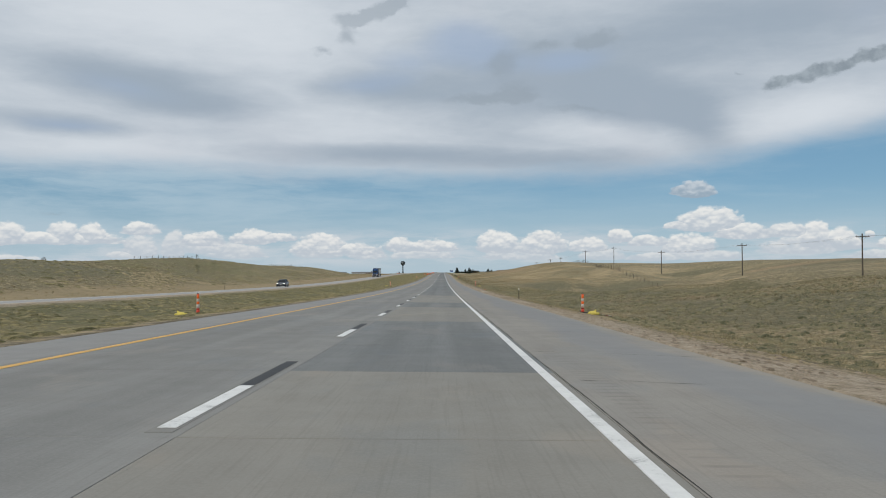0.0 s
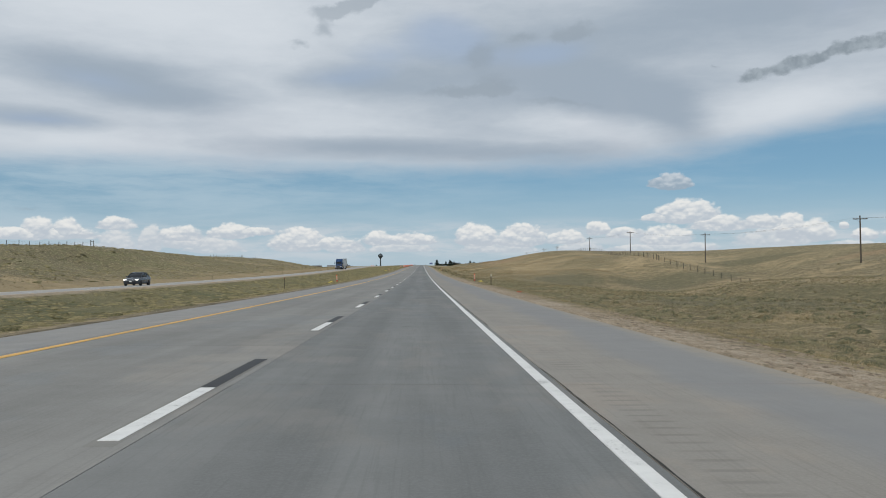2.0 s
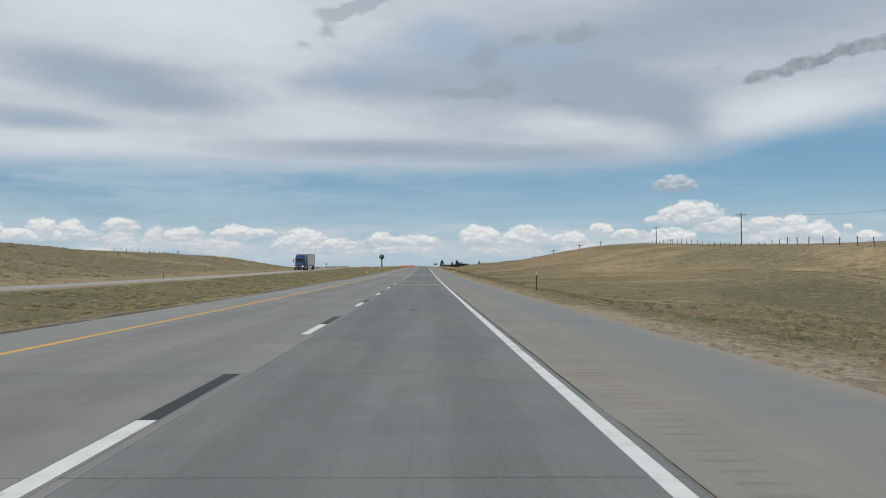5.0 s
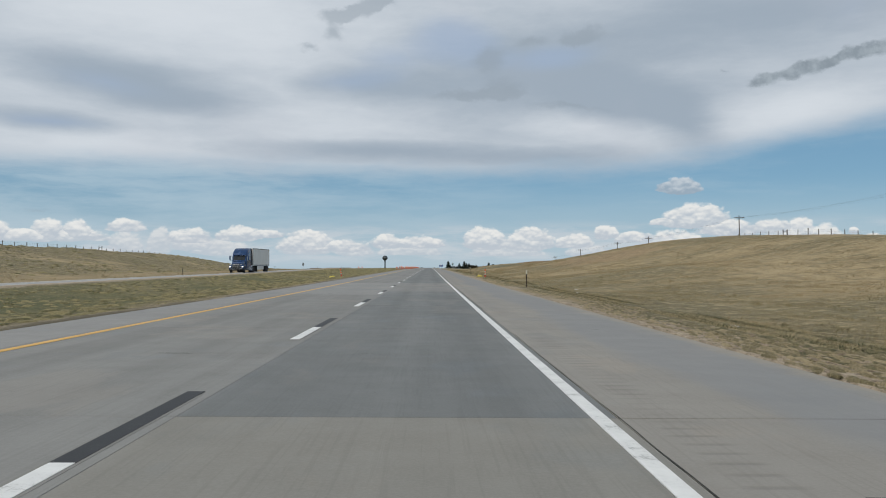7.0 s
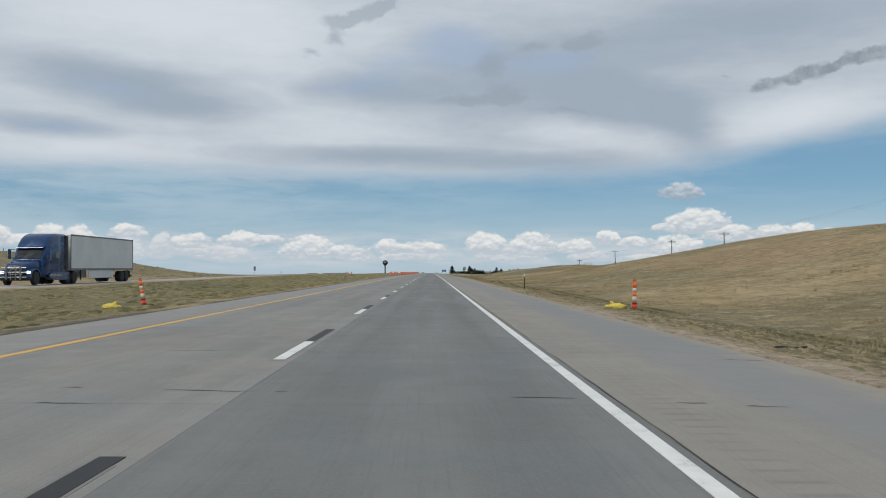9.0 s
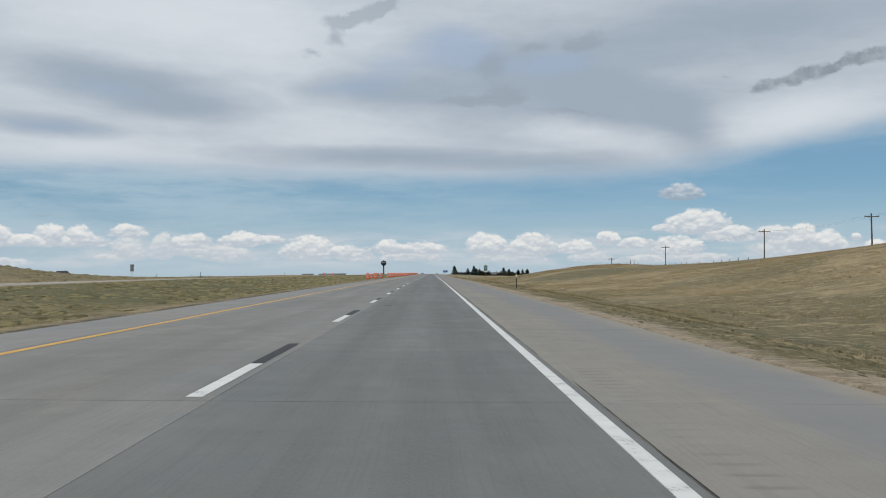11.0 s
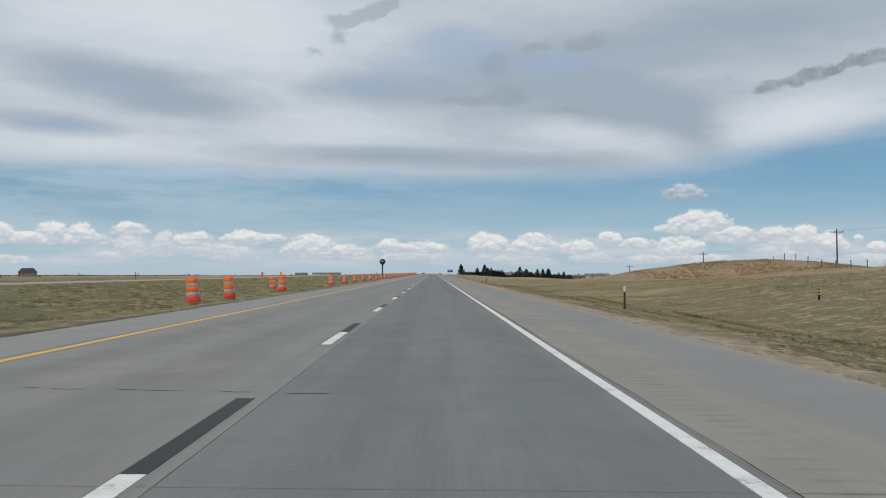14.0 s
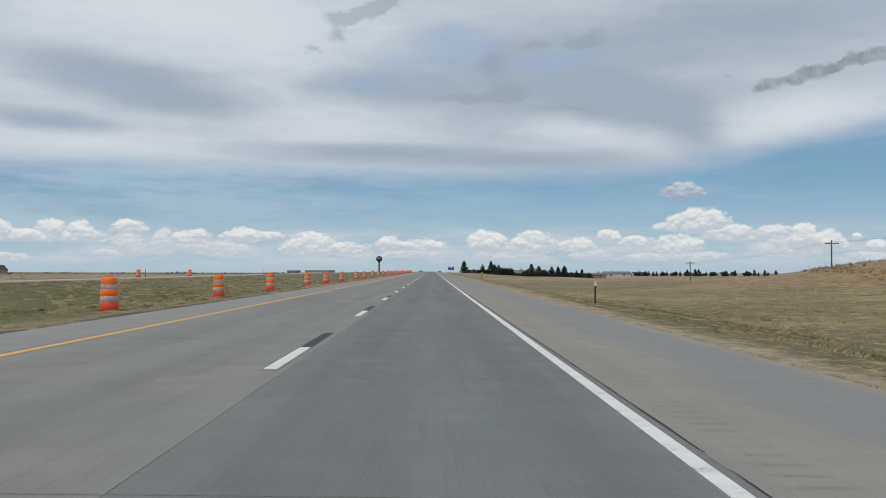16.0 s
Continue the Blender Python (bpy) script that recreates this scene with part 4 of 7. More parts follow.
# ---- tubular markers with sandbags ----
def make_marker():
    ob = empty("tubular_marker", 0, 0, 0)
    bm = bmesh.new()
    box(bm, -0.27, -0.20, 0.0, 0.27, 0.20, 0.045, 0.012)
    lathe(bm, [(0.15, 0.04), (0.14, 0.06), (0.10, 0.075)], 8)
    part("rubber_base", bm, M_BLACK_RUBBER, ob, "flat black rubber base plate")
    z = [0.055, 0.21, 0.30, 0.49, 0.63, 0.78, 0.97]
    r = [0.088, 0.084, 0.076, 0.072, 0.068, 0.065, 0.061]
    names = ["lower_tube", "collar", "reflective_band", "orange_band", "reflective_band", "upper_tube"]
    for i, n in enumerate(names):
        bm = bmesh.new()
        g = 0.003 if "reflective" in n else 0.0
        if n == "collar":      # waisted
            lathe(bm, [(0.078, z[i]), (0.072, z[i] + 0.02), (0.080, z[i] + 0.035), (0.080, z[i] + 0.055), (0.072, z[i] + 0.065), (0.077, z[i + 1])], 14)
        else:
            lathe(bm, [(r[i] + g, z[i]), (r[i + 1] + g, z[i + 1])], 14)
        mat = M_FADED_BAND if "reflective" in n else (M_RED_BASE if i < 2 else M_ORANGE)
        part(n, bm, mat, ob, "", True)
    bm = bmesh.new()
    lathe(bm, [(0.078, 0.245), (0.088, 0.25), (0.088, 0.272), (0.078, 0.277)], 14)
    part("cord", bm, M_CORD, ob, "dark cord tied round the waist", True)
    bm = bmesh.new()
    lathe(bm, [(0.061, 0.97), (0.064, 0.975), (0.058, 1.0), (0.02, 1.012)], 12)
    part("cap", bm, M_RED_BASE, ob, "", True)
    bm = bmesh.new()
    for k in range(6):
        a, b = math.pi * k / 6, math.pi * (k + 1) / 6
        rod(bm, (0.042 * math.cos(a), 0, 1.0 + 0.055 * math.sin(a)), (0.042 * math.cos(b), 0, 1.0 + 0.055 * math.sin(b)), 0.011, 0.011, 6)
    part("carrying_loop", bm, M_CORD, ob, "dark loop handle on top")
    return tagged(ob, "orange and white tubular road marker on a rubber plate", "road marker", "tubular markers")


def make_bag(seed):
    bm = bmesh.new()
    bmesh.ops.create_icosphere(bm, subdivisions=3, radius=1)
    for v in bm.verts:
        k = noise.noise(v.co * 2.1 + Vector((seed * 3.7, 0, 0)))
        p = v.co * (1 + 0.30 * k)
        z = 0.115 * (p.z + (0.15 if p.z > 0 else 0) + 0.25 * noise.noise(v.co * 3.3 + Vector((0, seed, 2))))
        v.co = Vector((0.32 * p.x, 0.20 * p.y * (1 + 0.35 * abs(p.x)), max(-0.045, z) + 0.045))
    ob = part("sandbag", bm, M_SANDBAG, None, "", True)
    bm = bmesh.new()
    rod(bm, (0.10, 0.02, 0.10), (0.22, 0.05, 0.25), 0.10, 0.035, 8)
    part("tied_neck", bm, M_SANDBAG, ob, "gathered neck standing up")
    bm = bmesh.new()
    loft(bm, [[Vector((0.24 + 0.19 * k / 4, 0.06 * math.cos(a) * q, 0.065 + 0.055 * math.sin(a) * q)) for a in [6.283 * n / 8 for n in range(8)]]
              for k, q in enumerate((0.6, 1.0, 1.05, 0.8, 0.35))])
    part("loose_end", bm, M_SANDBAG, ob, "", True)
    return tagged(ob, "bright yellow filled sandbag slumped on the grass", "sandbag", "sandbags by the markers")


marker = make_marker()
bag = make_bag(1)
MARKERS = [  # marker x, y, lean, bag offset, bag turn
    (9.67, 45.76, 0, 0.50, 20), (-10.06, 43.77, 0, -0.80, 160), (9.6, 194.0, -2, 0.75, 15), (-9.3, 193.5, -4, -0.9, 10),
    (9.0, 366.3, 1, -0.62, 175), (-8.7, 369.4, -9, -1.25, 10)]
for i, (x, y, lean, off, turn) in enumerate(MARKERS):
    m = pose(x, y, gz(x, y) - 0.01, 0, lean, 0)
    b = pose(x + off, y - 0.1, gz(x + off, y - 0.1), 0, 0, turn)
    if i == 0:
        marker.matrix_world, bag.matrix_world = m, b
    else:
        copy_thing(marker, m)
        copy_thing(bag, b)


# ---- barricade board fallen beside a marker ----
def make_board(x, y, turn):
    ob = empty("barricade_board", x, y, gz(x, y) + 0.07, turn)
    ob.rotation_euler.y = math.atan2(gz(x - 0.6, y) - gz(x + 0.6, y), 1.2)
    bm = bmesh.new()
    box(bm, -1.05, -0.12, -0.02, 1.05, 0.12, 0.025, 0.008)
    part("plank", bm, M_POST, ob, "weathered dark plank")
    for k in range(5):
        bm = bmesh.new()
        box(bm, 0.15 + 0.16 * k, -0.06, 0.026, 0.30 + 0.16 * k, 0.11, 0.034, 0.003)
        part("stripe", bm, M_RED_BASE if k % 2 else M_FADED_BAND, ob, "red sheeting" if k % 2 else "pale sheeting")
    return tagged(ob, "fallen dark barricade board with red and white stripes", "board")


make_board(10.6, 46.0, -4)


# ---- delineator posts ----
def make_delineator(name, tab, tab_h, label, height=1.2):
    ob = empty(name, 0, 0, 0)
    bm = bmesh.new()
    v = [(-0.038, 0.012), (-0.03, 0.016), (-0.016, -0.006), (0.016, -0.006), (0.03, 0.016), (0.038, 0.012), (0.02, -0.016), (-0.02, -0.016)]
    loft(bm, [[(x, y, -0.15) for x, y in v], [(x, y, height) for x, y in v]])
    part("channel_post", bm, M_POST, ob)
    bm = bmesh.new()
    box(bm, -0.047, -0.024, height - tab_h, 0.047, -0.0175, height + 0.02, 0.002)
    tb = part("reflector_plate", bm, tab, ob)
    bm = bmesh.new()
    for z in (height - tab_h + 0.05, height - 0.05):
        rod(bm, (0, -0.030, z), (0, -0.024, z), 0.009, None, 6)
    part("bolt", bm, M_STEEL, tb)
    return tagged(ob, label, "delineator post")


right_post = make_delineator("delineator_post", M_TAB_WHITE, 0.24, "brown steel roadside post with white reflector plate")
for i, y in enumerate([73.1, 154.3, 236, 315.6, 398.5, 479.3, 560.5, 642, 724, 805, 886, 967]):
    px = 8.4 if 300 < y < 330 else 8.7
    m = pose(px, y, gz(px, y) - (0.07 if y > 300 or 150 < y < 160 else 0.0), rd.uniform(-1, 1), rd.uniform(-1.5, 1.5), rd.uniform(-6, 6)) @ Matrix.Diagonal((1, 1, {73.1: 0.74, 560.5: 0.76, 642: 0.82}.get(y, 0.94), 1))
    o = right_post if i == 0 else copy_thing(right_post, m)
    o.matrix_world = m
    tagged(o, group="delineators along the verge")
left_post = make_delineator("delineator_post", M_POST, 0.12, "dark brown steel post seen from behind, far roadside", 1.05)
for i, y in enumerate([73, 153, 234, 314, 396, 477, 558, 640, 722, 803]):
    m = pose(-36, y, gz(-36, y), rd.uniform(-1.5, 1.5), rd.uniform(-2, 2), 180)
    o = left_post if i == 0 else copy_thing(left_post, m)
    o.matrix_world = m
    tagged(o, group="delineators of the oncoming lanes")
median_post = make_delineator("median_post", M_TAB_RED, 0.16, "dark median post with small red-orange reflectors", 1.35)
median_post.matrix_world = pose(-13, 171, gz(-13, 171), 0, 1, 5)


# ---- signs ----
def letters(name, text, size, mat, parent, x, z, y, turn=0.0):
    cu = bpy.data.curves.new(name, "FONT")
    cu.body, cu.size, cu.align_x, cu.align_y, cu.extrude, cu.offset = text, size, "CENTER", "CENTER", 0.001, size * 0.012
    tmp = bpy.data.objects.new(name, cu)
    me = bpy.data.meshes.new_from_object(tmp)
    bpy.data.objects.remove(tmp)
    me.materials.append(mat)
    ob = new(name, me)
    ob.parent = parent
    ob.matrix_local = pose(x, y, z, 90, 0, turn)
    return ob


M_RUSTY_POST = plain("weathered_rusty_steel", (0.235, 0.185, 0.135), 0.7, 0.3, 0.3, 9)


def make_mile_sign(front):
    ob = empty("milepost_sign", 0, 0, 0)
    bm = bmesh.new()
    v = [(-0.027, 0.020), (-0.022, 0.024), (-0.011, 0.004), (0.011, 0.004), (0.022, 0.024), (0.027, 0.020), (0.014, -0.002), (-0.014, -0.002)]
    loft(bm, [[(x, y, -0.2) for x, y in v], [(x, y, 2.10) for x, y in v]])
    part("sign_post", bm, M_RUSTY_POST if front else M_STEEL, ob)
    bm = bmesh.new()
    box(bm, -0.23, -0.012, 1.46, 0.23, -0.004, 2.17, 0.0015)
    panel = part("green_panel", bm, M_GREEN_SIGN if front else M_ALU, ob)
    bm = bmesh.new()
    box(bm, -0.23, -0.012, 1.27, 0.23, -0.004, 1.457, 0.0015)
    plate = part("white_panel", bm, M_SIGN_WHITE if front else M_ALU, ob)
    if front:
        letters("direction_word", "EAST", 0.175, M_SIGN_WHITE, panel, 0, 2.065, -0.015)
        bm = bmesh.new()
        out = [(-0.132, 0.072), (-0.07, 0.088), (0, 0.074), (0.07, 0.088), (0.132, 0.072), (0.145, -0.01), (0.105, -0.098), (0, -0.155), (-0.105, -0.098), (-0.145, -0.01)]
        loft(bm, [[(x * 1.09, -0.0122, 1.86 + z * 1.09) for x, z in out], [(x * 1.09, -0.0132, 1.86 + z * 1.09) for x, z in out]])
        part("shield_border", bm, M_SIGN_WHITE, panel, "white shield outline")
        bm = bmesh.new()
        loft(bm, [[(x, -0.0135, 1.86 + z) for x, z in out], [(x, -0.0148, 1.86 + z) for x, z in out]])
        shield = part("route_shield", bm, M_BLUE_SIGN, panel, "blue shield with red band")
        bm = bmesh.new()
        box(bm, -0.13, -0.0175, 1.90, 0.13, -0.0152, 1.932)
        part("red_band", bm, M_RED_SIGN, panel)
        letters("route_number", "80", 0.150, M_SIGN_WHITE, panel, 0, 1.815, -0.018)
        letters("mile_number", "58", 0.20, M_SIGN_WHITE, panel, 0, 1.575, -0.015)
        letters("tenth_number", "0", 0.19, M_SIGN_BLACK, plate, 0, 1.362, -0.015)
    return ob


mile_sign = make_mile_sign(True)
mile_sign.matrix_world = pose(9.3, 527, gz(9.3, 527) + 0.06, 0, 0.8, -3)
tagged(mile_sign, "green milepost sign with route shield and white tenths plate", "road sign")
back_sign = make_mile_sign(False)
back_sign.matrix_world = pose(-36, 525, gz(-36, 525) - 0.1, 0, 0, 180)
tagged(back_sign, "bare grey back of a narrow milepost sign", "road sign")


def make_blue_sign():
    ob = empty("service_sign", 0, 0, 0)
    for x in (-1.3, 1.3):
        bm = bmesh.new()
        box(bm, x - 0.06, 0.02, -0.3, x + 0.06, 0.16, 3.9, 0.01)
        part("sign_post", bm, M_STEEL, ob)
    bm = bmesh.new()
    box(bm, -1.85, -0.02, 2.0, 1.85, 0.015, 3.9, 0.01)
    panel = part("blue_panel", bm, M_BLUE_SIGN, ob)
    for i, (w, z) in enumerate(((1.2, 3.55), (0.8, 3.2))):
        bm = bmesh.new()
        box(bm, -w, -0.027, z - 0.09, w, -0.022, z + 0.09)
        part("text_bar", bm, M_SIGN_WHITE, panel)
    return tagged(ob, "wide blue roadside service sign on two steel posts", "road sign")


blue_sign = make_blue_sign()
blue_sign.matrix_world = pose(14, 1157, gz(14, 1157), 0, 0, 0)


# ---- power line ----
POLES = [(80.5, 75), (80.5, 162), (80.5, 227), (81.3, 314.5), (81.3, 401.5), (81.4, 481.5), (78.8, 563.4), (77.8, 610), (77, 690.3), (75, 764.5), (73.9, 848)]
ARM_Z = [7.9, 8.2, 8.2, 9.4, 12.2, 13.8, 11.6, 11.45, 9.8, 6.5, 3.8]      # height of each crossarm


def pole_base(i):
    x, y = POLES[i]
    return min(gz(x, y), ARM_Z[i] - 7.8)


def make_pole():
    ob = empty("utility_pole", 0, 0, 0)
    bm = bmesh.new()
    lathe(bm, [(0.165, -0.5), (0.16, 0.5), (0.135, 4.5), (0.115, 8.3), (0.10, 8.4)], 10)
    part("pole", bm, M_WOOD_POLE, ob, "", True)
    bm = bmesh.new()
    box(bm, -1.3, -0.19, 7.72, 1.3, -0.07, 7.87, 0.012)
    arm = part("crossarm", bm, M_WOOD_POLE, ob)
    for s in (-1, 1):
        bm = bmesh.new()
        rod(bm, (s * 0.75, -0.12, 7.75), (s * 0.06, -0.10, 7.15), 0.018, None, 6)
        part("brace", bm, M_STEEL, ob)
    for x in (-1.15, -0.45, 1.15):
        bm = bmesh.new()
        lathe(bm, [(0.02, 7.86), (0.055, 7.90), (0.035, 7.94), (0.06, 7.98), (0.03, 8.03)], 8, (x, -0.13, 0))
        part("insulator", bm, M_CERAMIC, arm, "brown ceramic insulator")
    return tagged(ob, "weathered wooden utility pole with a single crossarm", "utility pole", "power line")


pole0 = make_pole()
for i, (x, y) in enumerate(POLES):
    m = pose(x, y, pole_base(i), rd.uniform(-0.8, 0.8), rd.uniform(-0.8, 0.8), 0)
    if i == 0:
        pole0.matrix_world = m
    else:
        copy_thing(pole0, m)


def tube_path(bm, pts, r, n=4):
    loops = []
    for i, p in enumerate(pts):
        a, b = Vector(pts[max(0, i - 1)]), Vector(pts[min(len(pts) - 1, i + 1)])
        q = (b - a).to_track_quat("Z", "Y").to_matrix()
        loops.append([bm.verts.new(Vector(p) + q @ Vector((r * math.cos(2 * math.pi * k / n), r * math.sin(2 * math.pi * k / n), 0))) for k in range(n)])
    for a, b in zip(loops, loops[1:]):
        for k in range(n):
            bm.faces.new((a[k], a[(k + 1) % n], b[(k + 1) % n], b[k]))
    return bm


wires = empty("power_line_wires", 80.5, 75, gz(80.5, 75))
for off in (-1.15, -0.45, 1.15):
    bm = bmesh.new()
    pts = []
    for i in range(len(POLES) - 1):
        (xa, ya), (xb, yb) = POLES[i], POLES[i + 1]
        za, zb = pole_base(i) + 8.0, pole_base(i + 1) + 8.0
        for k in range(8):
            t = k / 8
            pts.append((xa + (xb - xa) * t + off, ya + (yb - ya) * t, za + (zb - za) * t - 4 * 0.7 * t * (1 - t)))
    w = part("wire", tube_path(bm, pts, 0.006), M_WIRE, None)
    w.parent = wires
    w.matrix_parent_inverse = wires.matrix_world.inverted()
tagged(wires, "thin sagging wires strung between the utility poles", "power line")


# ---- fences ----
def make_fence(x_of_y, y0, y1, step, label, seed, sink=0.0):
    rr = random.Random(seed)
    ys_ = np.arange(y0, y1, step)
    root = empty("wire_fence", x_of_y(y0), y0, gz(x_of_y(y0), y0))
    meshes = []
    for k in range(4):
        bm = bmesh.new()
        lathe(bm, [(0.075, -0.3), (0.07, 0.3), (0.062 + 0.006 * k, 1.18), (0.045, 1.22)], 7)
        for v in bm.verts:
            v.co.x += 0.012 * math.sin(3 * v.co.z + k)
        me = bpy.data.meshes.new("post")
        bm.to_mesh(me)
        bm.free()
        me.materials.append(M_FENCE_WOOD)
        meshes.append(me)
    inv = root.matrix_world.inverted()
    for y in ys_:
        o = new("post", meshes[rr.randrange(4)])
        o.parent = root
        o.matrix_parent_inverse = inv
        y += rr.uniform(-0.3, 0.3)
        o.matrix_basis = pose(x_of_y(y), y, gz(x_of_y(y), y) - sink, rr.uniform(-4, 4), rr.uniform(-4, 4), rr.uniform(0, 360)) @ Matrix.Diagonal((1, 1, rr.uniform(0.9, 1.12), 1))
    for h in (0.4, 0.75, 1.08):
        bm = bmesh.new()
        w = part("wire", tube_path(bm, [(x_of_y(y), y, gz(x_of_y(y), y) + h - sink) for y in ys_], 0.006, 3), M_WIRE, None)
        w.parent = root
        w.matrix_parent_inverse = inv
    # braced pairs at the stretch points
    for y in ys_[12::28]:
        bm = bmesh.new()
        x = x_of_y(y)
        rod(bm, (x, y, gz(x, y) - 0.2), (x, y, gz(x, y) + 1.35), 0.10, 0.085, 8)
        rod(bm, (x, y + 2.0, gz(x, y + 2) - 0.2), (x, y + 2.0, gz(x, y + 2) + 1.35), 0.10, 0.085, 8)
        rod(bm, (x, y, gz(x, y) + 1.0), (x, y + 2.0, gz(x, y + 2) + 1.0), 0.06, 0.06, 7)
        b = part("brace_pair", bm, M_FENCE_WOOD, None)
        b.parent = root
        b.matrix_parent_inverse = inv
    return tagged(root, label, "fence")


make_fence(lambda y: float(np.interp(y, [228, 320, 385, 470, 545, 585, 790], [61, 61, 70, 73, 73, 64, 64])), 228, 730, 5.0, "weathered wooden post and wire fence over the slope", 11)
make_fence(lambda y: -82.0, 238, 300, 5.0, "weathered wooden post and wire fence on hilltop", 12, 0.45)
make_fence(lambda y: -82.0, 424, 552, 5.0, "grey wooden post and wire fence along the ridge", 13, 0.45)


# ---- litter on the verge ----
def make_scrap(name, label, category, mat, x, y, size, tall, seed, turn):
    """A crumpled sheet of plastic or paper with some thickness."""
    bm = bmesh.new()
    bmesh.ops.create_grid(bm, x_segments=9, y_segments=7, size=0.5)
    bmesh.ops.solidify(bm, geom=bm.faces[:], thickness=0.02)
    for v in bm.verts:
        a = noise.noise(v.co * 4.0 + Vector((seed, 0, 0)))
        b = noise.noise(v.co * 9.0 + Vector((0, seed, 0)))
        edge = max(abs(v.co.x), abs(v.co.y))
        v.co = Vector((size * v.co.x * (1 + 0.5 * a), size * 0.62 * v.co.y * (1 + 0.6 * b), tall * max(0.02, 0.45 + 0.9 * a + 0.5 * b - 0.6 * edge) + v.co.z * 0.3))
    ob = part(name, bm, mat, None)
    ob.matrix_world = pose(x, y, gz(x, y), 0, 0, turn)
    return tagged(ob, label, category)


def make_stick(x, y, length, turn, seed):
    rr = random.Random(seed)
    bm = bmesh.new()
    loops = []
    for i in range(8):
        t = i / 7
        c = (length * (t - 0.5), 0.015 * math.sin(5 * t + seed), 0.02 + 0.008 * math.sin(7 * t))
        w, h = 0.028 * rr.uniform(0.7, 1.1), 0.016 * rr.uniform(0.8, 1.2)
        loops.append([(c[0], c[1] + w, c[2] - h), (c[0], c[1] + w * 0.8, c[2] + h), (c[0], c[1] - w * 0.9, c[2] + h * 0.7), (c[0], c[1] - w, c[2] - h)])
    loft(bm, loops)
    ob = part("tyre_shred", bm, M_BLACK_RUBBER, None)
    ob.matrix_world = pose(x, y, gz(x, y), 0, 0, turn)
    return tagged(ob, "curled black strip of tyre rubber on the gravel", "tyre shred", "tyre shreds on the verge")


make_scrap("crushed_cone", "crushed bright orange plastic lying on the verge", "debris", M_RED_BASE, 8.55, 129.6, 0.24, 0.06, 1.3, 10)
M_PAPER = plain("dirty_white_paper", (0.62, 0.60, 0.56), 0.8, 0, 0.2, 14)
for i, (x, y, sz) in enumerate(((13.8, 329, 0.28), (12.4, 320.3, 0.32), (14.9, 496.9, 0.35), (11.2, 286, 0.22))):
    make_scrap("paper_litter", "scrap of dirty white paper in the grass", "litter", M_PAPER, x, y, sz, 0.07, 4.1 + i, 50 * i)
make_stick(8.33, 49.2, 0.33, 4, 1)
make_stick(8.0, 350.9, 0.52, -3, 2)
make_stick(7.9, 240.4, 0.3, 20, 3)


def make_stub_post(x, y):
    """A short buried-cable marker: dark stake, yellow bands."""
    ob = empty("cable_marker", x, y, gz(x, y))
    bm = bmesh.new()
    lathe(bm, [(0.045, -0.1), (0.045, 0.50), (0.038, 0.535), (0.015, 0.55)], 10)
    part("stake", bm, M_POST, ob, "", True)
    for z in (0.20, 0.33, 0.45):
        bm = bmesh.new()
        lathe(bm, [(0.046, z), (0.050, z + 0.006), (0.050, z + 0.058), (0.046, z + 0.064)], 10)
        part("band", bm, M_SANDBAG, ob, "yellow band", True)
    return tagged(ob, "short dark stake with yellow bands in the dry grass", "marker post")


make_stub_post(17.6, 564.6)

# ---- vehicles ----
M_BLUE_PAINT = plain("dark_blue_paint", (0.012, 0.050, 0.145), 0.22, 0.15, 0.12, 1.5)
M_CHROME = plain("chrome", (0.24, 0.25, 0.27), 0.30, 1.0, 0.2, 6)
M_TRAILER = plain("grey_white_trailer_panel", (0.62, 0.63, 0.63), 0.45, 0.1, 0.10, 0.6)
M_TRAILER_RAIL = plain("trailer_rail", (0.16, 0.17, 0.19), 0.5, 0.4, 0.2, 3)
M_DARK_STEEL = plain("dark_chassis_steel", (0.030, 0.030, 0.032), 0.6, 0.4, 0.3, 4)
M_TYRE = plain("tyre_rubber", (0.020, 0.020, 0.021), 0.8, 0, 0.3, 12)
M_RIM = plain("alloy_rim", (0.45, 0.46, 0.48), 0.3, 0.9, 0.2, 10)
M_GLASS_DARK = plain("tinted_glass", (0.012, 0.016, 0.020), 0.06, 0.0, 0.1, 2)
M_CAR_PAINT = plain("dark_grey_paint", (0.085, 0.098, 0.115), 0.20, 0.5, 0.12, 1.5)
M_LAMP_CLEAR = plain("headlamp_lens", (0.78, 0.80, 0.84), 0.12, 0.2, 0.05, 4)
lamp_mat = Mat("lit_headlamp", 0.2)
lamp_mat.colour((0.9, 0.9, 0.9))
lamp_mat.b.inputs["Emission Color"].default_value = (1.0, 0.93, 0.82, 1)
lamp_mat.b.inputs["Emission Strength"].default_value = 1.1
M_LAMP_LIT = lamp_mat.m


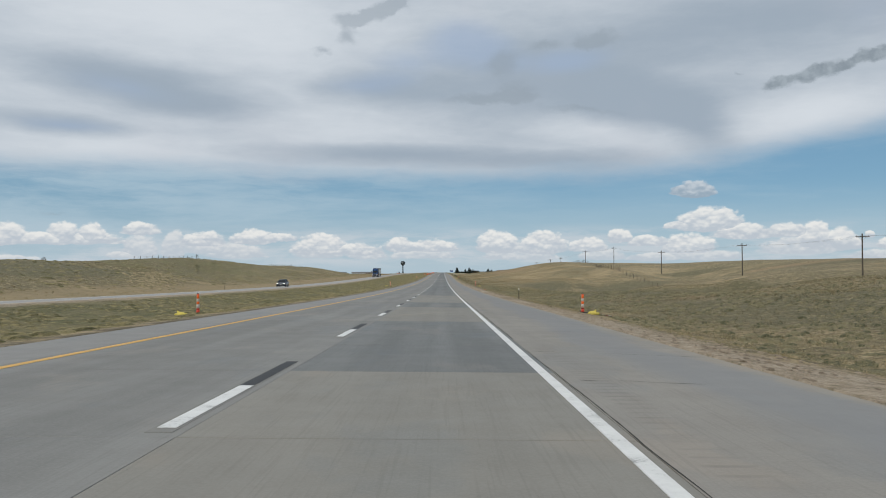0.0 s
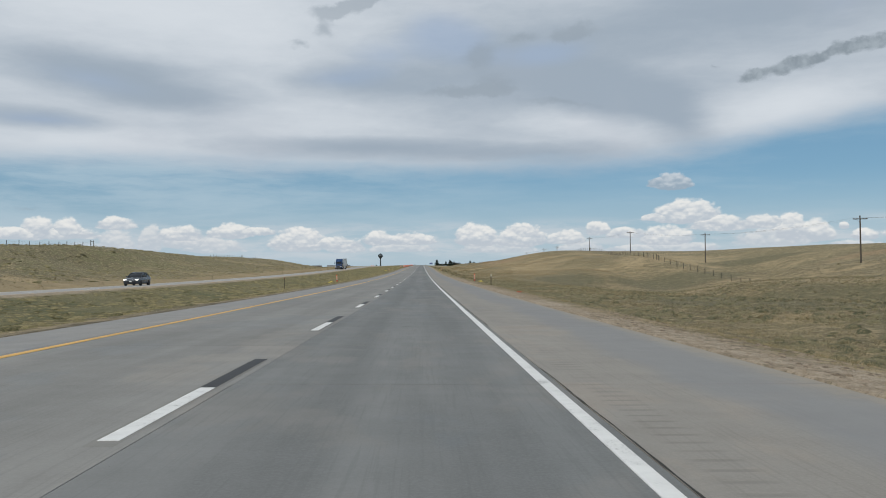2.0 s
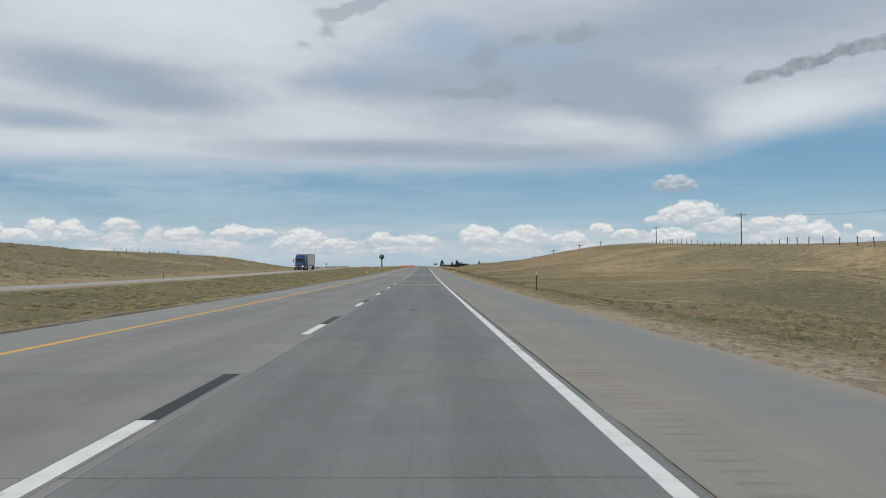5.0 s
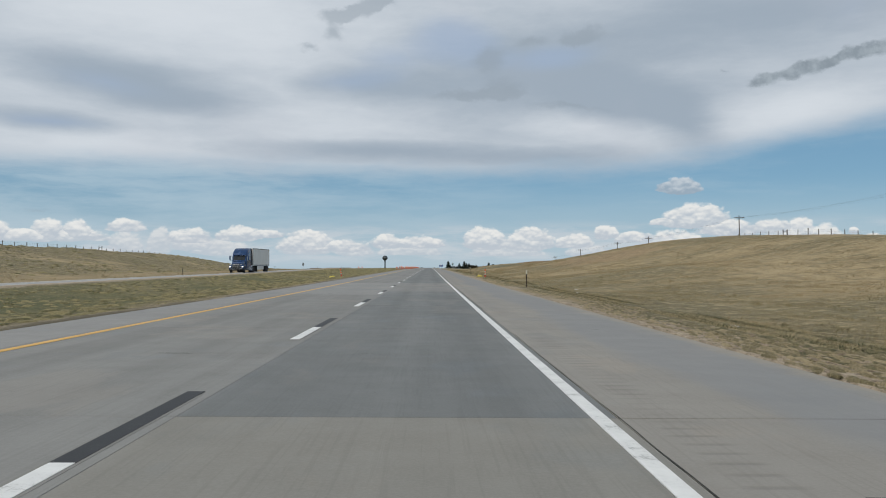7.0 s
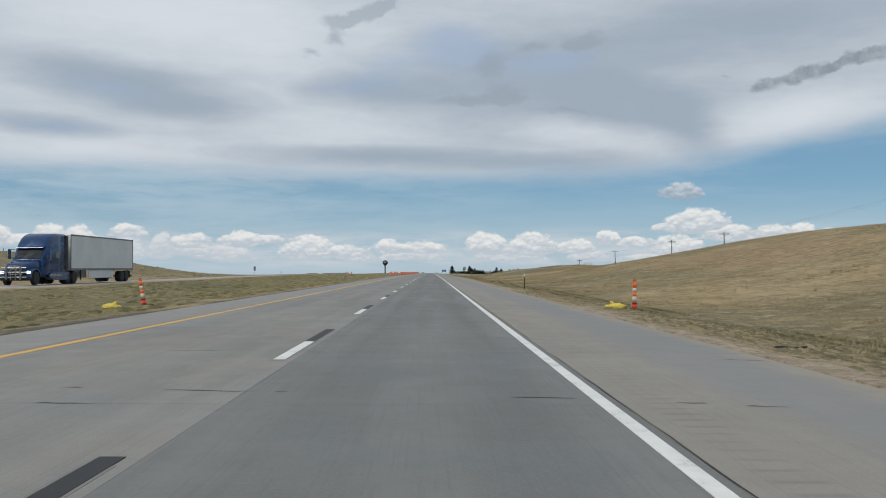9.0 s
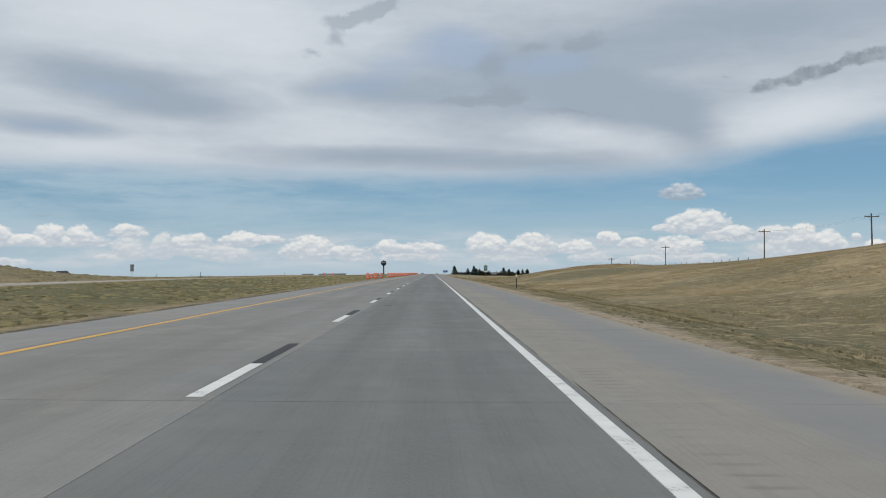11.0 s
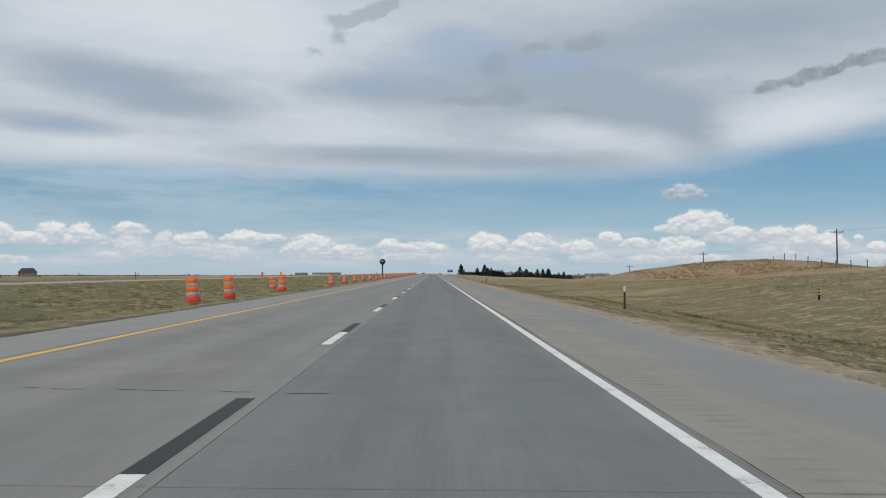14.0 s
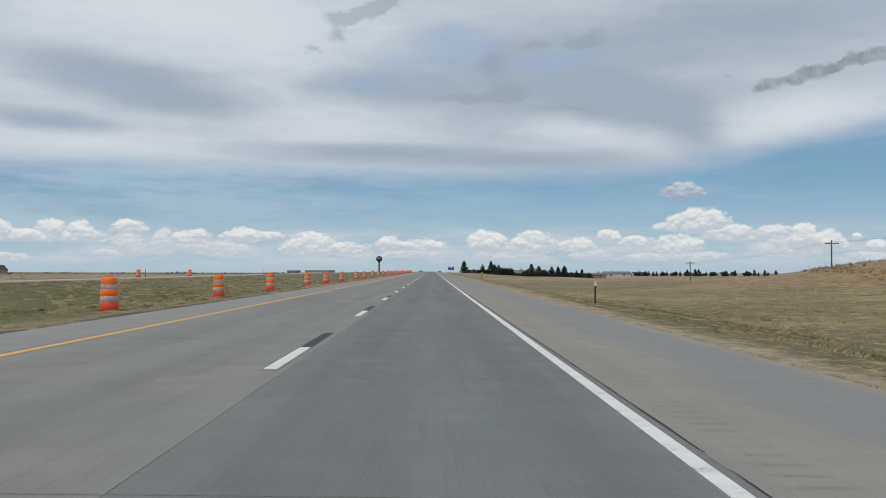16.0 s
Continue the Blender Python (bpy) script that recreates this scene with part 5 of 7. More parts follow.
def wheel(name, x, y, r, w, parent, side):
    """A tyre lying across x, with its rim as a sub-part."""
    bm = bmesh.new()
    lathe(bm, [(r * 0.60, -w / 2), (r * 0.93, -w / 2), (r, -w * 0.36), (r, w * 0.36), (r * 0.93, w / 2), (r * 0.60, w / 2)], 24)
    bmesh.ops.transform(bm, matrix=pose(x, y, r, 0, 90, 0), verts=bm.verts)
    t = part(name, bm, M_TYRE, parent, "", True)
    bm = bmesh.new()
    lathe(bm, [(r * 0.20, -w * 0.30), (r * 0.60, -w * 0.42), (r * 0.62, 0), (r * 0.62, w * 0.46), (r * 0.52, w * 0.40), (r * 0.24, w * 0.22), (r * 0.14, w * 0.34)], 20)
    bmesh.ops.transform(bm, matrix=pose(x, y, r, 0, 90 if side > 0 else -90, 0), verts=bm.verts)
    part("rim", bm, M_RIM, t, "", True)
    return t


def rounded_section(y, x0, x1, z0, z1, c):
    """A rounded rectangle across the vehicle at y."""
    return [(x0 + c, y, z0), (x1 - c, y, z0), (x1, y, z0 + c), (x1, y, z1 - c), (x1 - c * 0.4, y, z1 - c * 0.3), (x1 - c, y, z1), (x0 + c, y, z1), (x0 + c * 0.4, y, z1 - c * 0.3), (x0, y, z1 - c), (x0, y, z0 + c)]


def make_truck():
    """Tractor and box trailer; the nose is at y = 0, the body runs to +y."""
    ob = empty("semi_truck", 0, 0, 0)
    W = 1.22
    # hood
    bm = bmesh.new()
    loft(bm, [rounded_section(0.12, -0.72, 0.72, 0.75, 1.52, 0.14), rounded_section(0.45, -0.86, 0.86, 0.72, 1.68, 0.16), rounded_section(1.5, -1.0, 1.0, 0.75, 1.86, 0.18), rounded_section(2.15, -1.06, 1.06, 0.8, 1.95, 0.18)])
    part("hood", bm, M_BLUE_PAINT, ob, "", True)
    for s in (-1, 1):
        bm = bmesh.new()
        arc = [(0.02, 0.62), (0.10, 0.98), (0.42, 1.22), (0.85, 1.30), (1.28, 1.22), (1.62, 0.98), (1.72, 0.62)]
        loft(bm, [[(s * 0.78, y, z) for y, z in arc] + [(s * 0.78, y * 0.88 + 0.11, z - 0.07) for y, z in arc[::-1]],
                  [(s * 1.20, y, z - 0.03) for y, z in arc] + [(s * 1.20, y * 0.88 + 0.11, z - 0.10) for y, z in arc[::-1]]])
        part("fender", bm, M_BLUE_PAINT, ob)
        bm = bmesh.new()
        box(bm, s * 1.0 - 0.14, -0.02, 0.88, s * 1.0 + 0.14, 0.16, 1.08, 0.05)
        part("headlight", bm, M_LAMP_LIT, ob, "lit headlight")
    bm = bmesh.new()
    box(bm, -0.55, 0.03, 0.72, 0.55, 0.16, 1.50, 0.05)
    grille = part("grille", bm, M_DARK_STEEL, ob, "dark grille")
    for k in range(6):
        bm = bmesh.new()
        box(bm, -0.53, 0.0, 0.80 + 0.115 * k, 0.53, 0.04, 0.835 + 0.115 * k, 0.008)
        part("grille_bar", bm, M_CHROME, grille)
    bm = bmesh.new()
    loft(bm, [rounded_section(-0.10, -1.05, 1.05, 0.36, 0.70, 0.09), rounded_section(0.18, -1.22, 1.22, 0.36, 0.74, 0.09)])
    part("bumper", bm, M_DARK_STEEL, ob, "", True)
    for x in (-0.52, -0.18, 0.18, 0.52):
        bm = bmesh.new()
        rod(bm, (x, -0.30, 0.42), (x, -0.26, 1.42), 0.06 if abs(x) > 0.3 else 0.035, None, 10)
        if abs(x) > 0.3:
            rod(bm, (x, -0.28, 0.55), (x, 0.05, 0.55), 0.05, 0.05, 6)
        part("guard_upright", bm, M_CHROME, ob, "chrome grille guard upright")
    for z in (0.62, 0.98, 1.34):
        bm = bmesh.new()
        rod(bm, (-0.95, -0.24, z), (0.95, -0.24, z), 0.038, None, 8)
        part("guard_bar", bm, M_CHROME, ob, "chrome grille guard bar")
    # cab and sleeper
    bm = bmesh.new()
    loft(bm, [rounded_section(2.0, -1.1, 1.1, 0.80, 1.98, 0.14), rounded_section(2.12, -1.14, 1.14, 0.62, 2.05, 0.14), rounded_section(2.75, -W, W, 0.60, 2.95, 0.24),
              rounded_section(3.0, -W, W, 0.60, 3.42, 0.34), rounded_section(3.35, -W, W, 0.60, 3.76, 0.36), rounded_section(3.9, -W, W, 0.60, 3.98, 0.32), rounded_section(4.7, -W, W, 0.60, 4.06, 0.24), rounded_section(6.05, -W, W, 0.60, 4.06, 0.18)])
    cab = part("cab", bm, M_BLUE_PAINT, ob, "", True)
    bm = bmesh.new()
    loft(bm, [[(-0.98, 2.10, 2.06), (0.98, 2.10, 2.06), (0.98, 2.06, 2.04), (-0.98, 2.06, 2.04)], [(-0.95, 2.68, 2.86), (0.95, 2.68, 2.86), (0.95, 2.62, 2.88), (-0.95, 2.62, 2.88)]])
    part("windshield", bm, M_GLASS_DARK, ob, "dark windshield")
    bm = bmesh.new()
    loft(bm, [[(-1.02, 2.42, 2.90), (1.02, 2.42, 2.90), (1.06, 2.80, 3.02), (-1.06, 2.80, 3.02)], [(-1.02, 2.40, 2.86), (1.02, 2.40, 2.86), (1.06, 2.80, 2.94), (-1.06, 2.80, 2.94)]])
    part("sun_visor", bm, M_BLUE_PAINT, ob)
    for s in (-1, 1):
        bm = bmesh.new()
        loft(bm, [[(s * 1.20, 2.62, 2.02), (s * 1.20, 3.42, 1.92), (s * 1.20, 3.42, 2.72), (s * 1.20, 2.80, 2.72)], [(s * 1.228, 2.62, 2.02), (s * 1.228, 3.42, 1.92), (s * 1.228, 3.42, 2.72), (s * 1.228, 2.80, 2.72)]])
        part("side_window", bm, M_GLASS_DARK, cab, "dark side window")
        bm = bmesh.new()
        loft(bm, [[(s * 1.20, 4.3, 2.1), (s * 1.20, 5.0, 2.1), (s * 1.20, 5.0, 2.6), (s * 1.20, 4.3, 2.6)], [(s * 1.228, 4.3, 2.1), (s * 1.228, 5.0, 2.1), (s * 1.228, 5.0, 2.6), (s * 1.228, 4.3, 2.6)]])
        part("sleeper_window", bm, M_GLASS_DARK, cab)
        bm = bmesh.new()
        rod(bm, (s * 1.18, 2.5, 2.75), (s * 1.50, 2.32, 2.72), 0.022, None, 6)
        rod(bm, (s * 1.18, 2.5, 2.05), (s * 1.50, 2.32, 2.10), 0.022, None, 6)
        box(bm, s * 1.53 - 0.10, 2.26, 2.02, s * 1.53 + 0.10, 2.42, 2.78, 0.03)
        part("mirror", bm, M_BLUE_PAINT, cab, "tall side mirror")
        bm = bmesh.new()
        rod(bm, (s * 0.95, 3.55, 0.68), (s * 0.95, 5.35, 0.68), 0.32, None, 18)
        part("fuel_tank", bm, M_CHROME, ob, "", True)
        bm = bmesh.new()
        rod(bm, (s * 1.05, 6.22, 0.7), (s * 1.05, 6.22, 4.0), 0.085, None, 12)
        part("exhaust_stack", bm, M_CHROME, ob)
        bm = bmesh.new()
        box(bm, s * 1.22 - 0.02, 3.6, 0.35, s * 1.22 + 0.02, 6.6, 1.0, 0.01)
        part("side_fairing", bm, M_BLUE_PAINT, ob)
        bm = bmesh.new()
        loft(bm, [[(s * 1.16, 6.0, 1.2), (s * 1.24, 6.0, 1.2), (s * 1.24, 6.0, 3.95), (s * 1.16, 6.0, 3.95)], [(s * 1.18, 6.55, 1.2), (s * 1.24, 6.55, 1.2), (s * 1.24, 6.55, 3.9), (s * 1.18, 6.55, 3.9)]])
        part("cab_extender", bm, M_DARK_STEEL, cab)
    bm = bmesh.new()
    for x in (-0.42, 0.42):
        box(bm, x - 0.05, 0.4, 0.62, x + 0.05, 9.0, 0.90, 0.01)
    part("chassis_rail", bm, M_DARK_STEEL, ob)
    # trailer
    bm = bmesh.new()
    box(bm, -1.29, 6.95, 1.12, 1.29, 21.9, 4.08, 0.035)
    tr = part("trailer_box", bm, M_TRAILER, ob, "plain grey-white trailer box")
    bm = bmesh.new()
    for s in (-1, 1):
        box(bm, s * 1.30 - 0.012, 6.94, 1.10, s * 1.30 + 0.012, 21.92, 1.28, 0.004)
        box(bm, s * 1.30 - 0.012, 6.94, 3.97, s * 1.30 + 0.012, 21.92, 4.09, 0.004)
    part("trailer_rail", bm, M_TRAILER_RAIL, tr)
    bm = bmesh.new()
    for s in (-1, 1):
        for y in (6.96, 21.86):
            box(bm, s * 1.295 - 0.02, y - 0.05, 1.1, s * 1.295 + 0.02, y + 0.05, 4.09, 0.004)
    part("corner_post", bm, M_TRAILER_RAIL, tr)
    for s in (-1, 1):
        bm = bmesh.new()
        box(bm, s * 1.25 - 0.015, 10.8, 0.42, s * 1.25 + 0.015, 16.6, 1.10, 0.006)
        part("side_skirt", bm, M_TRAILER, ob)
        bm = bmesh.new()
        rod(bm, (s * 0.9, 9.9, 0.25), (s * 0.9, 9.9, 1.15), 0.06, None, 8)
        part("landing_leg", bm, M_DARK_STEEL, ob)
        bm = bmesh.new()
        box(bm, s * 0.95 - 0.3, 21.2, 0.35, s * 0.95 + 0.3, 21.22, 1.05, 0.003)
        part("mud_flap", bm, M_BLACK_RUBBER, ob)
    bm = bmesh.new()
    box(bm, -1.2, 21.75, 0.48, 1.2, 21.87, 0.60, 0.01)
    for x in (-0.8, 0.8):
        box(bm, x - 0.05, 21.72, 0.5, x + 0.05, 21.84, 1.14, 0.01)
    part("rear_guard", bm, M_DARK_STEEL, ob)
    wheel("front_wheel", -1.03, 0.98, 0.52, 0.30, ob, -1)
    wheel("front_wheel", 1.03, 0.98, 0.52, 0.30, ob, 1)
    for y in (6.55, 7.87, 19.1, 20.35):
        for s in (-1, 1):
            wheel("drive_wheel" if y < 10 else "trailer_wheel", s * 0.95, y, 0.52, 0.56, ob, s)
    return tagged(ob, "dark blue semi truck hauling a plain grey-white box trailer", "truck")


truck = make_truck()
truck.matrix_world = pose(-29, 402.0, opp_z(-29, 409), math.degrees(math.atan2(opp_z(-29, 422) - opp_z(-29, 400), 22)), 0, 0)


def make_car(name, label, paint, lit=True):
    """A sedan; the nose is at y = 0, the body runs to +y."""
    ob = empty(name, 0, 0, 0)
    st = [  # y, half width at sill, half width at shoulder, sill height, shoulder height, hood or deck height
        (0.0, 0.55, 0.60, 0.34, 0.55, 0.60), (0.12, 0.78, 0.80, 0.24, 0.62, 0.70), (0.5, 0.86, 0.87, 0.20, 0.72, 0.80), (1.2, 0.88, 0.89, 0.19, 0.82, 0.90),
        (1.55, 0.88, 0.89, 0.19, 0.86, 0.94), (2.6, 0.88, 0.90, 0.19, 0.88, 0.94), (3.6, 0.88, 0.89, 0.20, 0.91, 0.97), (4.1, 0.84, 0.86, 0.24, 0.92, 1.00), (4.42, 0.76, 0.80, 0.32, 0.88, 0.97), (4.5, 0.66, 0.70, 0.42, 0.80, 0.88)]
    bm = bmesh.new()
    loft(bm, [[(-a, y, zs), (a, y, zs), (b, y, (zs + zh) * 0.55), (b, y, zh), (b * 0.86, y, zt), (b * 0.45, y, zt + 0.02), (-b * 0.45, y, zt + 0.02), (-b * 0.86, y, zt), (-b, y, zh), (-b, y, (zs + zh) * 0.55)] for y, a, b, zs, zh, zt in st])
    body = part("body", bm, paint, ob, "", True)
    bm = bmesh.new()
    gh_ = [(1.30, 0.76, 0.90, 0.92), (2.05, 0.64, 0.92, 1.40), (2.5, 0.62, 0.93, 1.46), (3.2, 0.62, 0.94, 1.43), (3.95, 0.68, 0.98, 1.06), (4.15, 0.72, 0.98, 1.0)]
    loft(bm, [[(-0.80, y, z0), (0.80, y, z0), (t, y, z1 - 0.04), (t * 0.9, y, z1), (-t * 0.9, y, z1), (-t, y, z1 - 0.04)] for y, t, z0, z1 in gh_])
    part("window_band", bm, M_GLASS_DARK, ob, "dark tinted windows", True)
    bm = bmesh.new()
    rf = [(1.98, 0.62, 1.385), (2.5, 0.62, 1.475), (3.2, 0.62, 1.445), (3.5, 0.63, 1.32)]
    loft(bm, [[(-t, y, z - 0.05), (t, y, z - 0.05), (t * 0.92, y, z + 0.012), (-t * 0.92, y, z + 0.012)] for y, t, z in rf])
    part("roof", bm, paint, ob, "", True)
    for s in (-1, 1):
        for a, b, r in (((0.77, 1.32, 0.93), (0.62, 2.02, 1.40), 0.035), ((0.82, 2.68, 0.93), (0.63, 2.66, 1.44), 0.035), ((0.76, 3.98, 1.0), (0.62, 3.35, 1.42), 0.045)):
            bm = bmesh.new()
            rod(bm, (s * a[0], a[1], a[2]), (s * b[0], b[1], b[2]), r, None, 6)
            part("pillar", bm, paint, ob)
        bm = bmesh.new()
        box(bm, s * 0.62 - 0.17, 0.03, 0.58, s * 0.62 + 0.17, 0.30, 0.72, 0.04)
        part("headlight", bm, M_LAMP_LIT if lit else M_LAMP_CLEAR, body)
        bm = bmesh.new()
        box(bm, s * 0.62 - 0.15, 4.40, 0.70, s * 0.62 + 0.15, 4.49, 0.86, 0.02)
        part("tail_light", bm, M_RED_SIGN, body)
        bm = bmesh.new()
        box(bm, s * 0.98 - 0.09, 1.60, 0.93, s * 0.98 + 0.09, 1.74, 1.06, 0.03)
        part("mirror", bm, paint, ob)
        for y in (0.86, 3.55):
            wheel("wheel", s * 0.80, y, 0.325, 0.21, ob, s)
    bm = bmesh.new()
    box(bm, -0.50, -0.02, 0.34, 0.50, 0.10, 0.50, 0.02)
    part("lower_grille", bm, M_DARK_STEEL, body)
    bm = bmesh.new()
    box(bm, -0.36, -0.015, 0.56, 0.36, 0.08, 0.64, 0.015)
    part("grille", bm, M_CHROME, body)
    bm = bmesh.new()
    box(bm, -0.16, -0.03, 0.42, 0.16, -0.018, 0.52, 0.004)
    part("plate", bm, M_SIGN_WHITE, body)
    return tagged(ob, label, "car")


car = make_car("sedan_car", "dark grey sedan with lit headlights in oncoming lane", M_CAR_PAINT)
car.matrix_world = pose(-29.1, 168.5, opp_z(-29.1, 170), 0, 0, 0)


# ---- distance: tower, houses, trees ----
M_TOWER = plain("dark_tower_paint", (0.045, 0.060, 0.070), 0.5, 0.1, 0.2, 0.2)
M_TOWER_BAND = plain("pale_tower_mark", (0.30, 0.33, 0.35), 0.5, 0, 0.2, 0.3)
M_ROOF = plain("dark_shingle_roof", (0.045, 0.045, 0.050), 0.85, 0, 0.3, 0.6)
M_ROOF_GREY = plain("grey_metal_roof", (0.17, 0.175, 0.18), 0.6, 0.2, 0.2, 0.5)
M_WALL = plain("tan_siding", (0.24, 0.20, 0.16), 0.8, 0, 0.2, 0.5)
M_WALL_WHITE = plain("white_siding", (0.46, 0.46, 0.45), 0.7, 0, 0.15, 0.5)
M_BARK = plain("grey_bark", (0.075, 0.060, 0.048), 0.95, 0, 0.3, 2)


def leaf_mat(name, c):
    k = Mat(name, 0.8)
    isl = k.g.outputs["Random Per Island"]
    k.colour(k.mix(isl, tuple(v * 0.55 for v in c), tuple(v * 1.35 for v in c)))
    return k.m


M_CONIFER = leaf_mat("dark_conifer_needles", (0.022, 0.036, 0.024))
M_BROADLEAF = leaf_mat("bare_olive_twigs", (0.050, 0.050, 0.030))


def make_water_tower():
    ob = empty("water_tower", 0, 0, 0)
    bm = bmesh.new()
    lathe(bm, [(4.6, -0.5), (3.0, 2.5), (1.9, 6.0), (1.5, 10.0), (1.5, 22.0), (2.1, 24.5), (3.2, 26.0)], 24)
    part("pedestal", bm, M_TOWER, ob, "", True)
    bm = bmesh.new()
    R = 6.6
    lathe(bm, [(max(0.15, R * math.cos(a)), 31.0 + 5.9 * math.sin(a)) for a in [radians(-62 + 8 * i) for i in range(20)]], 32)
    tank = part("tank", bm, M_TOWER, ob, "", True)
    bm = bmesh.new()
    for k in range(-3, 4):
        a = radians(-90 + 8 * k)
        q = pose(6.62 * math.cos(a), 6.62 * math.sin(a), 31.4, 0, 0, math.degrees(a) + 90)
        r = box(bm, -0.32, -0.06, -0.9, 0.32, 0.06, 0.9)
        bmesh.ops.transform(bm, matrix=q, verts=bm.verts[-8:])
    part("lettering_bar", bm, M_TOWER_BAND, tank, "pale unreadable lettering")
    bm = bmesh.new()
    rod(bm, (0, 0, 36.6), (0, 0, 38.2), 0.12, 0.05, 6)
    lathe(bm, [(0.8, 36.7), (0.8, 37.3), (0.3, 37.5)], 10)
    part("vent", bm, M_TOWER, tank)
    return tagged(ob, "dark pedestal water tower with a round tank", "water tower")


tower = make_water_tower()
tower.matrix_world = pose(-108, 2420, gz(-108, 2420), 0, 0, 0)


def make_house(name, w, d, h, roof_h, wall, roof, label, windows=3, hip=0.0):
    ob = empty(name, 0, 0, 0)
    bm = bmesh.new()
    box(bm, -w / 2, -d / 2, -0.6, w / 2, d / 2, h, 0.02)
    wl_ = part("wall", bm, wall, ob)
    bm = bmesh.new()
    o = 0.45
    a = [(-w / 2 - o, -d / 2 - o, h - 0.05), (w / 2 + o, -d / 2 - o, h - 0.05), (w / 2 + o, d / 2 + o, h - 0.05), (-w / 2 - o, d / 2 + o, h - 0.05)]
    b = [(-w / 2 - o + hip, -0.1, h + roof_h), (w / 2 + o - hip, -0.1, h + roof_h), (w / 2 + o - hip, 0.1, h + roof_h), (-w / 2 - o + hip, 0.1, h + roof_h)]
    c = [(x, y, z - 0.18) for x, y, z in a]
    loft(bm, [c, a, b])
    rf = part("roof", bm, roof, ob)
    bm = bmesh.new()
    box(bm, w * 0.2, -0.4, h + roof_h * 0.5, w * 0.2 + 0.8, 0.4, h + roof_h + 0.8, 0.03)
    part("chimney", bm, wall, rf)
    for i in range(windows):
        x = -w / 2 + (i + 0.5) * w / windows
        bm = bmesh.new()
        box(bm, x - 0.65, -d / 2 - 0.05, h * 0.35, x + 0.65, -d / 2 - 0.004, h * 0.78, 0.01)
        wd = part("window", bm, M_WALL_WHITE, wl_)
        bm = bmesh.new()
        box(bm, x - 0.55, -d / 2 - 0.06, h * 0.38, x + 0.55, -d / 2 - 0.052, h * 0.75)
        part("pane", bm, M_GLASS_DARK, wd)
    return tagged(ob, label, "house")


def place(ob, x, y, turn=0.0, dz=0.0):
    ob.matrix_world = pose(x, y, gz(x, y) + dz, 0, 0, turn)
    return ob


place(make_house("farmhouse", 22, 14, 6.0, 5.5, M_WALL, M_ROOF, "dark-roofed tan farmhouse alone on the plain", 5, 4.0), -541, 1702, 20)
place(make_house("house", 11, 9, 2.4, 1.9, M_WALL, M_ROOF_GREY, "low tan house with grey roof among trees", 3), 53, 1128, 12)
place(make_house("house", 12, 8, 2.6, 1.6, M_WALL_WHITE, M_ROOF_GREY, "white single-storey house beside dark trees", 3), 70, 1125, -8)
place(make_house("shed", 18, 9, 3.0, 1.3, M_WALL_WHITE, M_ROOF_GREY, "long white farm shed with metal roof", 2), 130, 1210, 0)
place(make_house("shed", 14, 8, 2.4, 1.0, M_WALL, M_ROOF_GREY, "low grey farm outbuilding beyond the trees", 2), 99, 1130, 4)
for x, y, w, lab in ((-205, 2150, 34, "long pale commercial building on the skyline"), (-258, 2250, 24, "low grey building on the skyline"), (-172, 2080, 20, "low white roadside building in the distance")):
    place(make_house("commercial_building", w, 14, 5, 2.0, M_WALL_WHITE if w > 30 else M_WALL, M_ROOF_GREY, lab, 5), x, y, 5)


def crown_mesh(name, kind, seed, height, radius, mat):
    """Many small clumps of twigs or needles, thinner towards the outside."""
    rr = random.Random(seed)
    v, f = [], []
    n = 460 if kind == "conifer" else 620
    lumps = [(rr.uniform(-0.5, 0.5) * radius, rr.uniform(-0.5, 0.5) * radius, rr.uniform(0.22, 0.85) * height, rr.uniform(0.35, 0.6) * radius) for _ in range(9)]
    for i in range(n):
        if kind == "conifer":
            t = rr.random() ** 0.8
            z = height * (0.10 + 0.90 * t)
            r = radius * (1 - t) ** 0.6 * (0.80 + 0.22 * math.sin(t * 19 + seed)) + 0.06
            a = rr.uniform(0, 2 * math.pi)
            q = r * math.sqrt(rr.uniform(0.15, 1.15))
            p = Vector((q * math.cos(a), q * math.sin(a), z - 0.15 * q))
            s = 0.22 + 0.26 * (1 - t)
        else:
            lx, ly, lz, lr = rr.choice(lumps)
            d = Vector((rr.gauss(0, 1), rr.gauss(0, 1), rr.gauss(0, 0.8))).normalized() * lr * rr.uniform(0.4, 1.2)
            p = Vector((lx, ly, lz)) + d
            s = rr.uniform(0.22, 0.5)
        b = len(v)
        for _ in range(5):
            v.append(tuple(p + Vector((rr.uniform(-s, s), rr.uniform(-s, s), rr.uniform(-s, s) * 0.8))))
        f += [(b, b + 1, b + 2), (b, b + 2, b + 3), (b + 1, b + 3, b + 4), (b, b + 3, b + 4)]
    me = bpy.data.meshes.new(name)
    me.from_pydata(v, [], f)
    me.materials.append(mat)
    return me


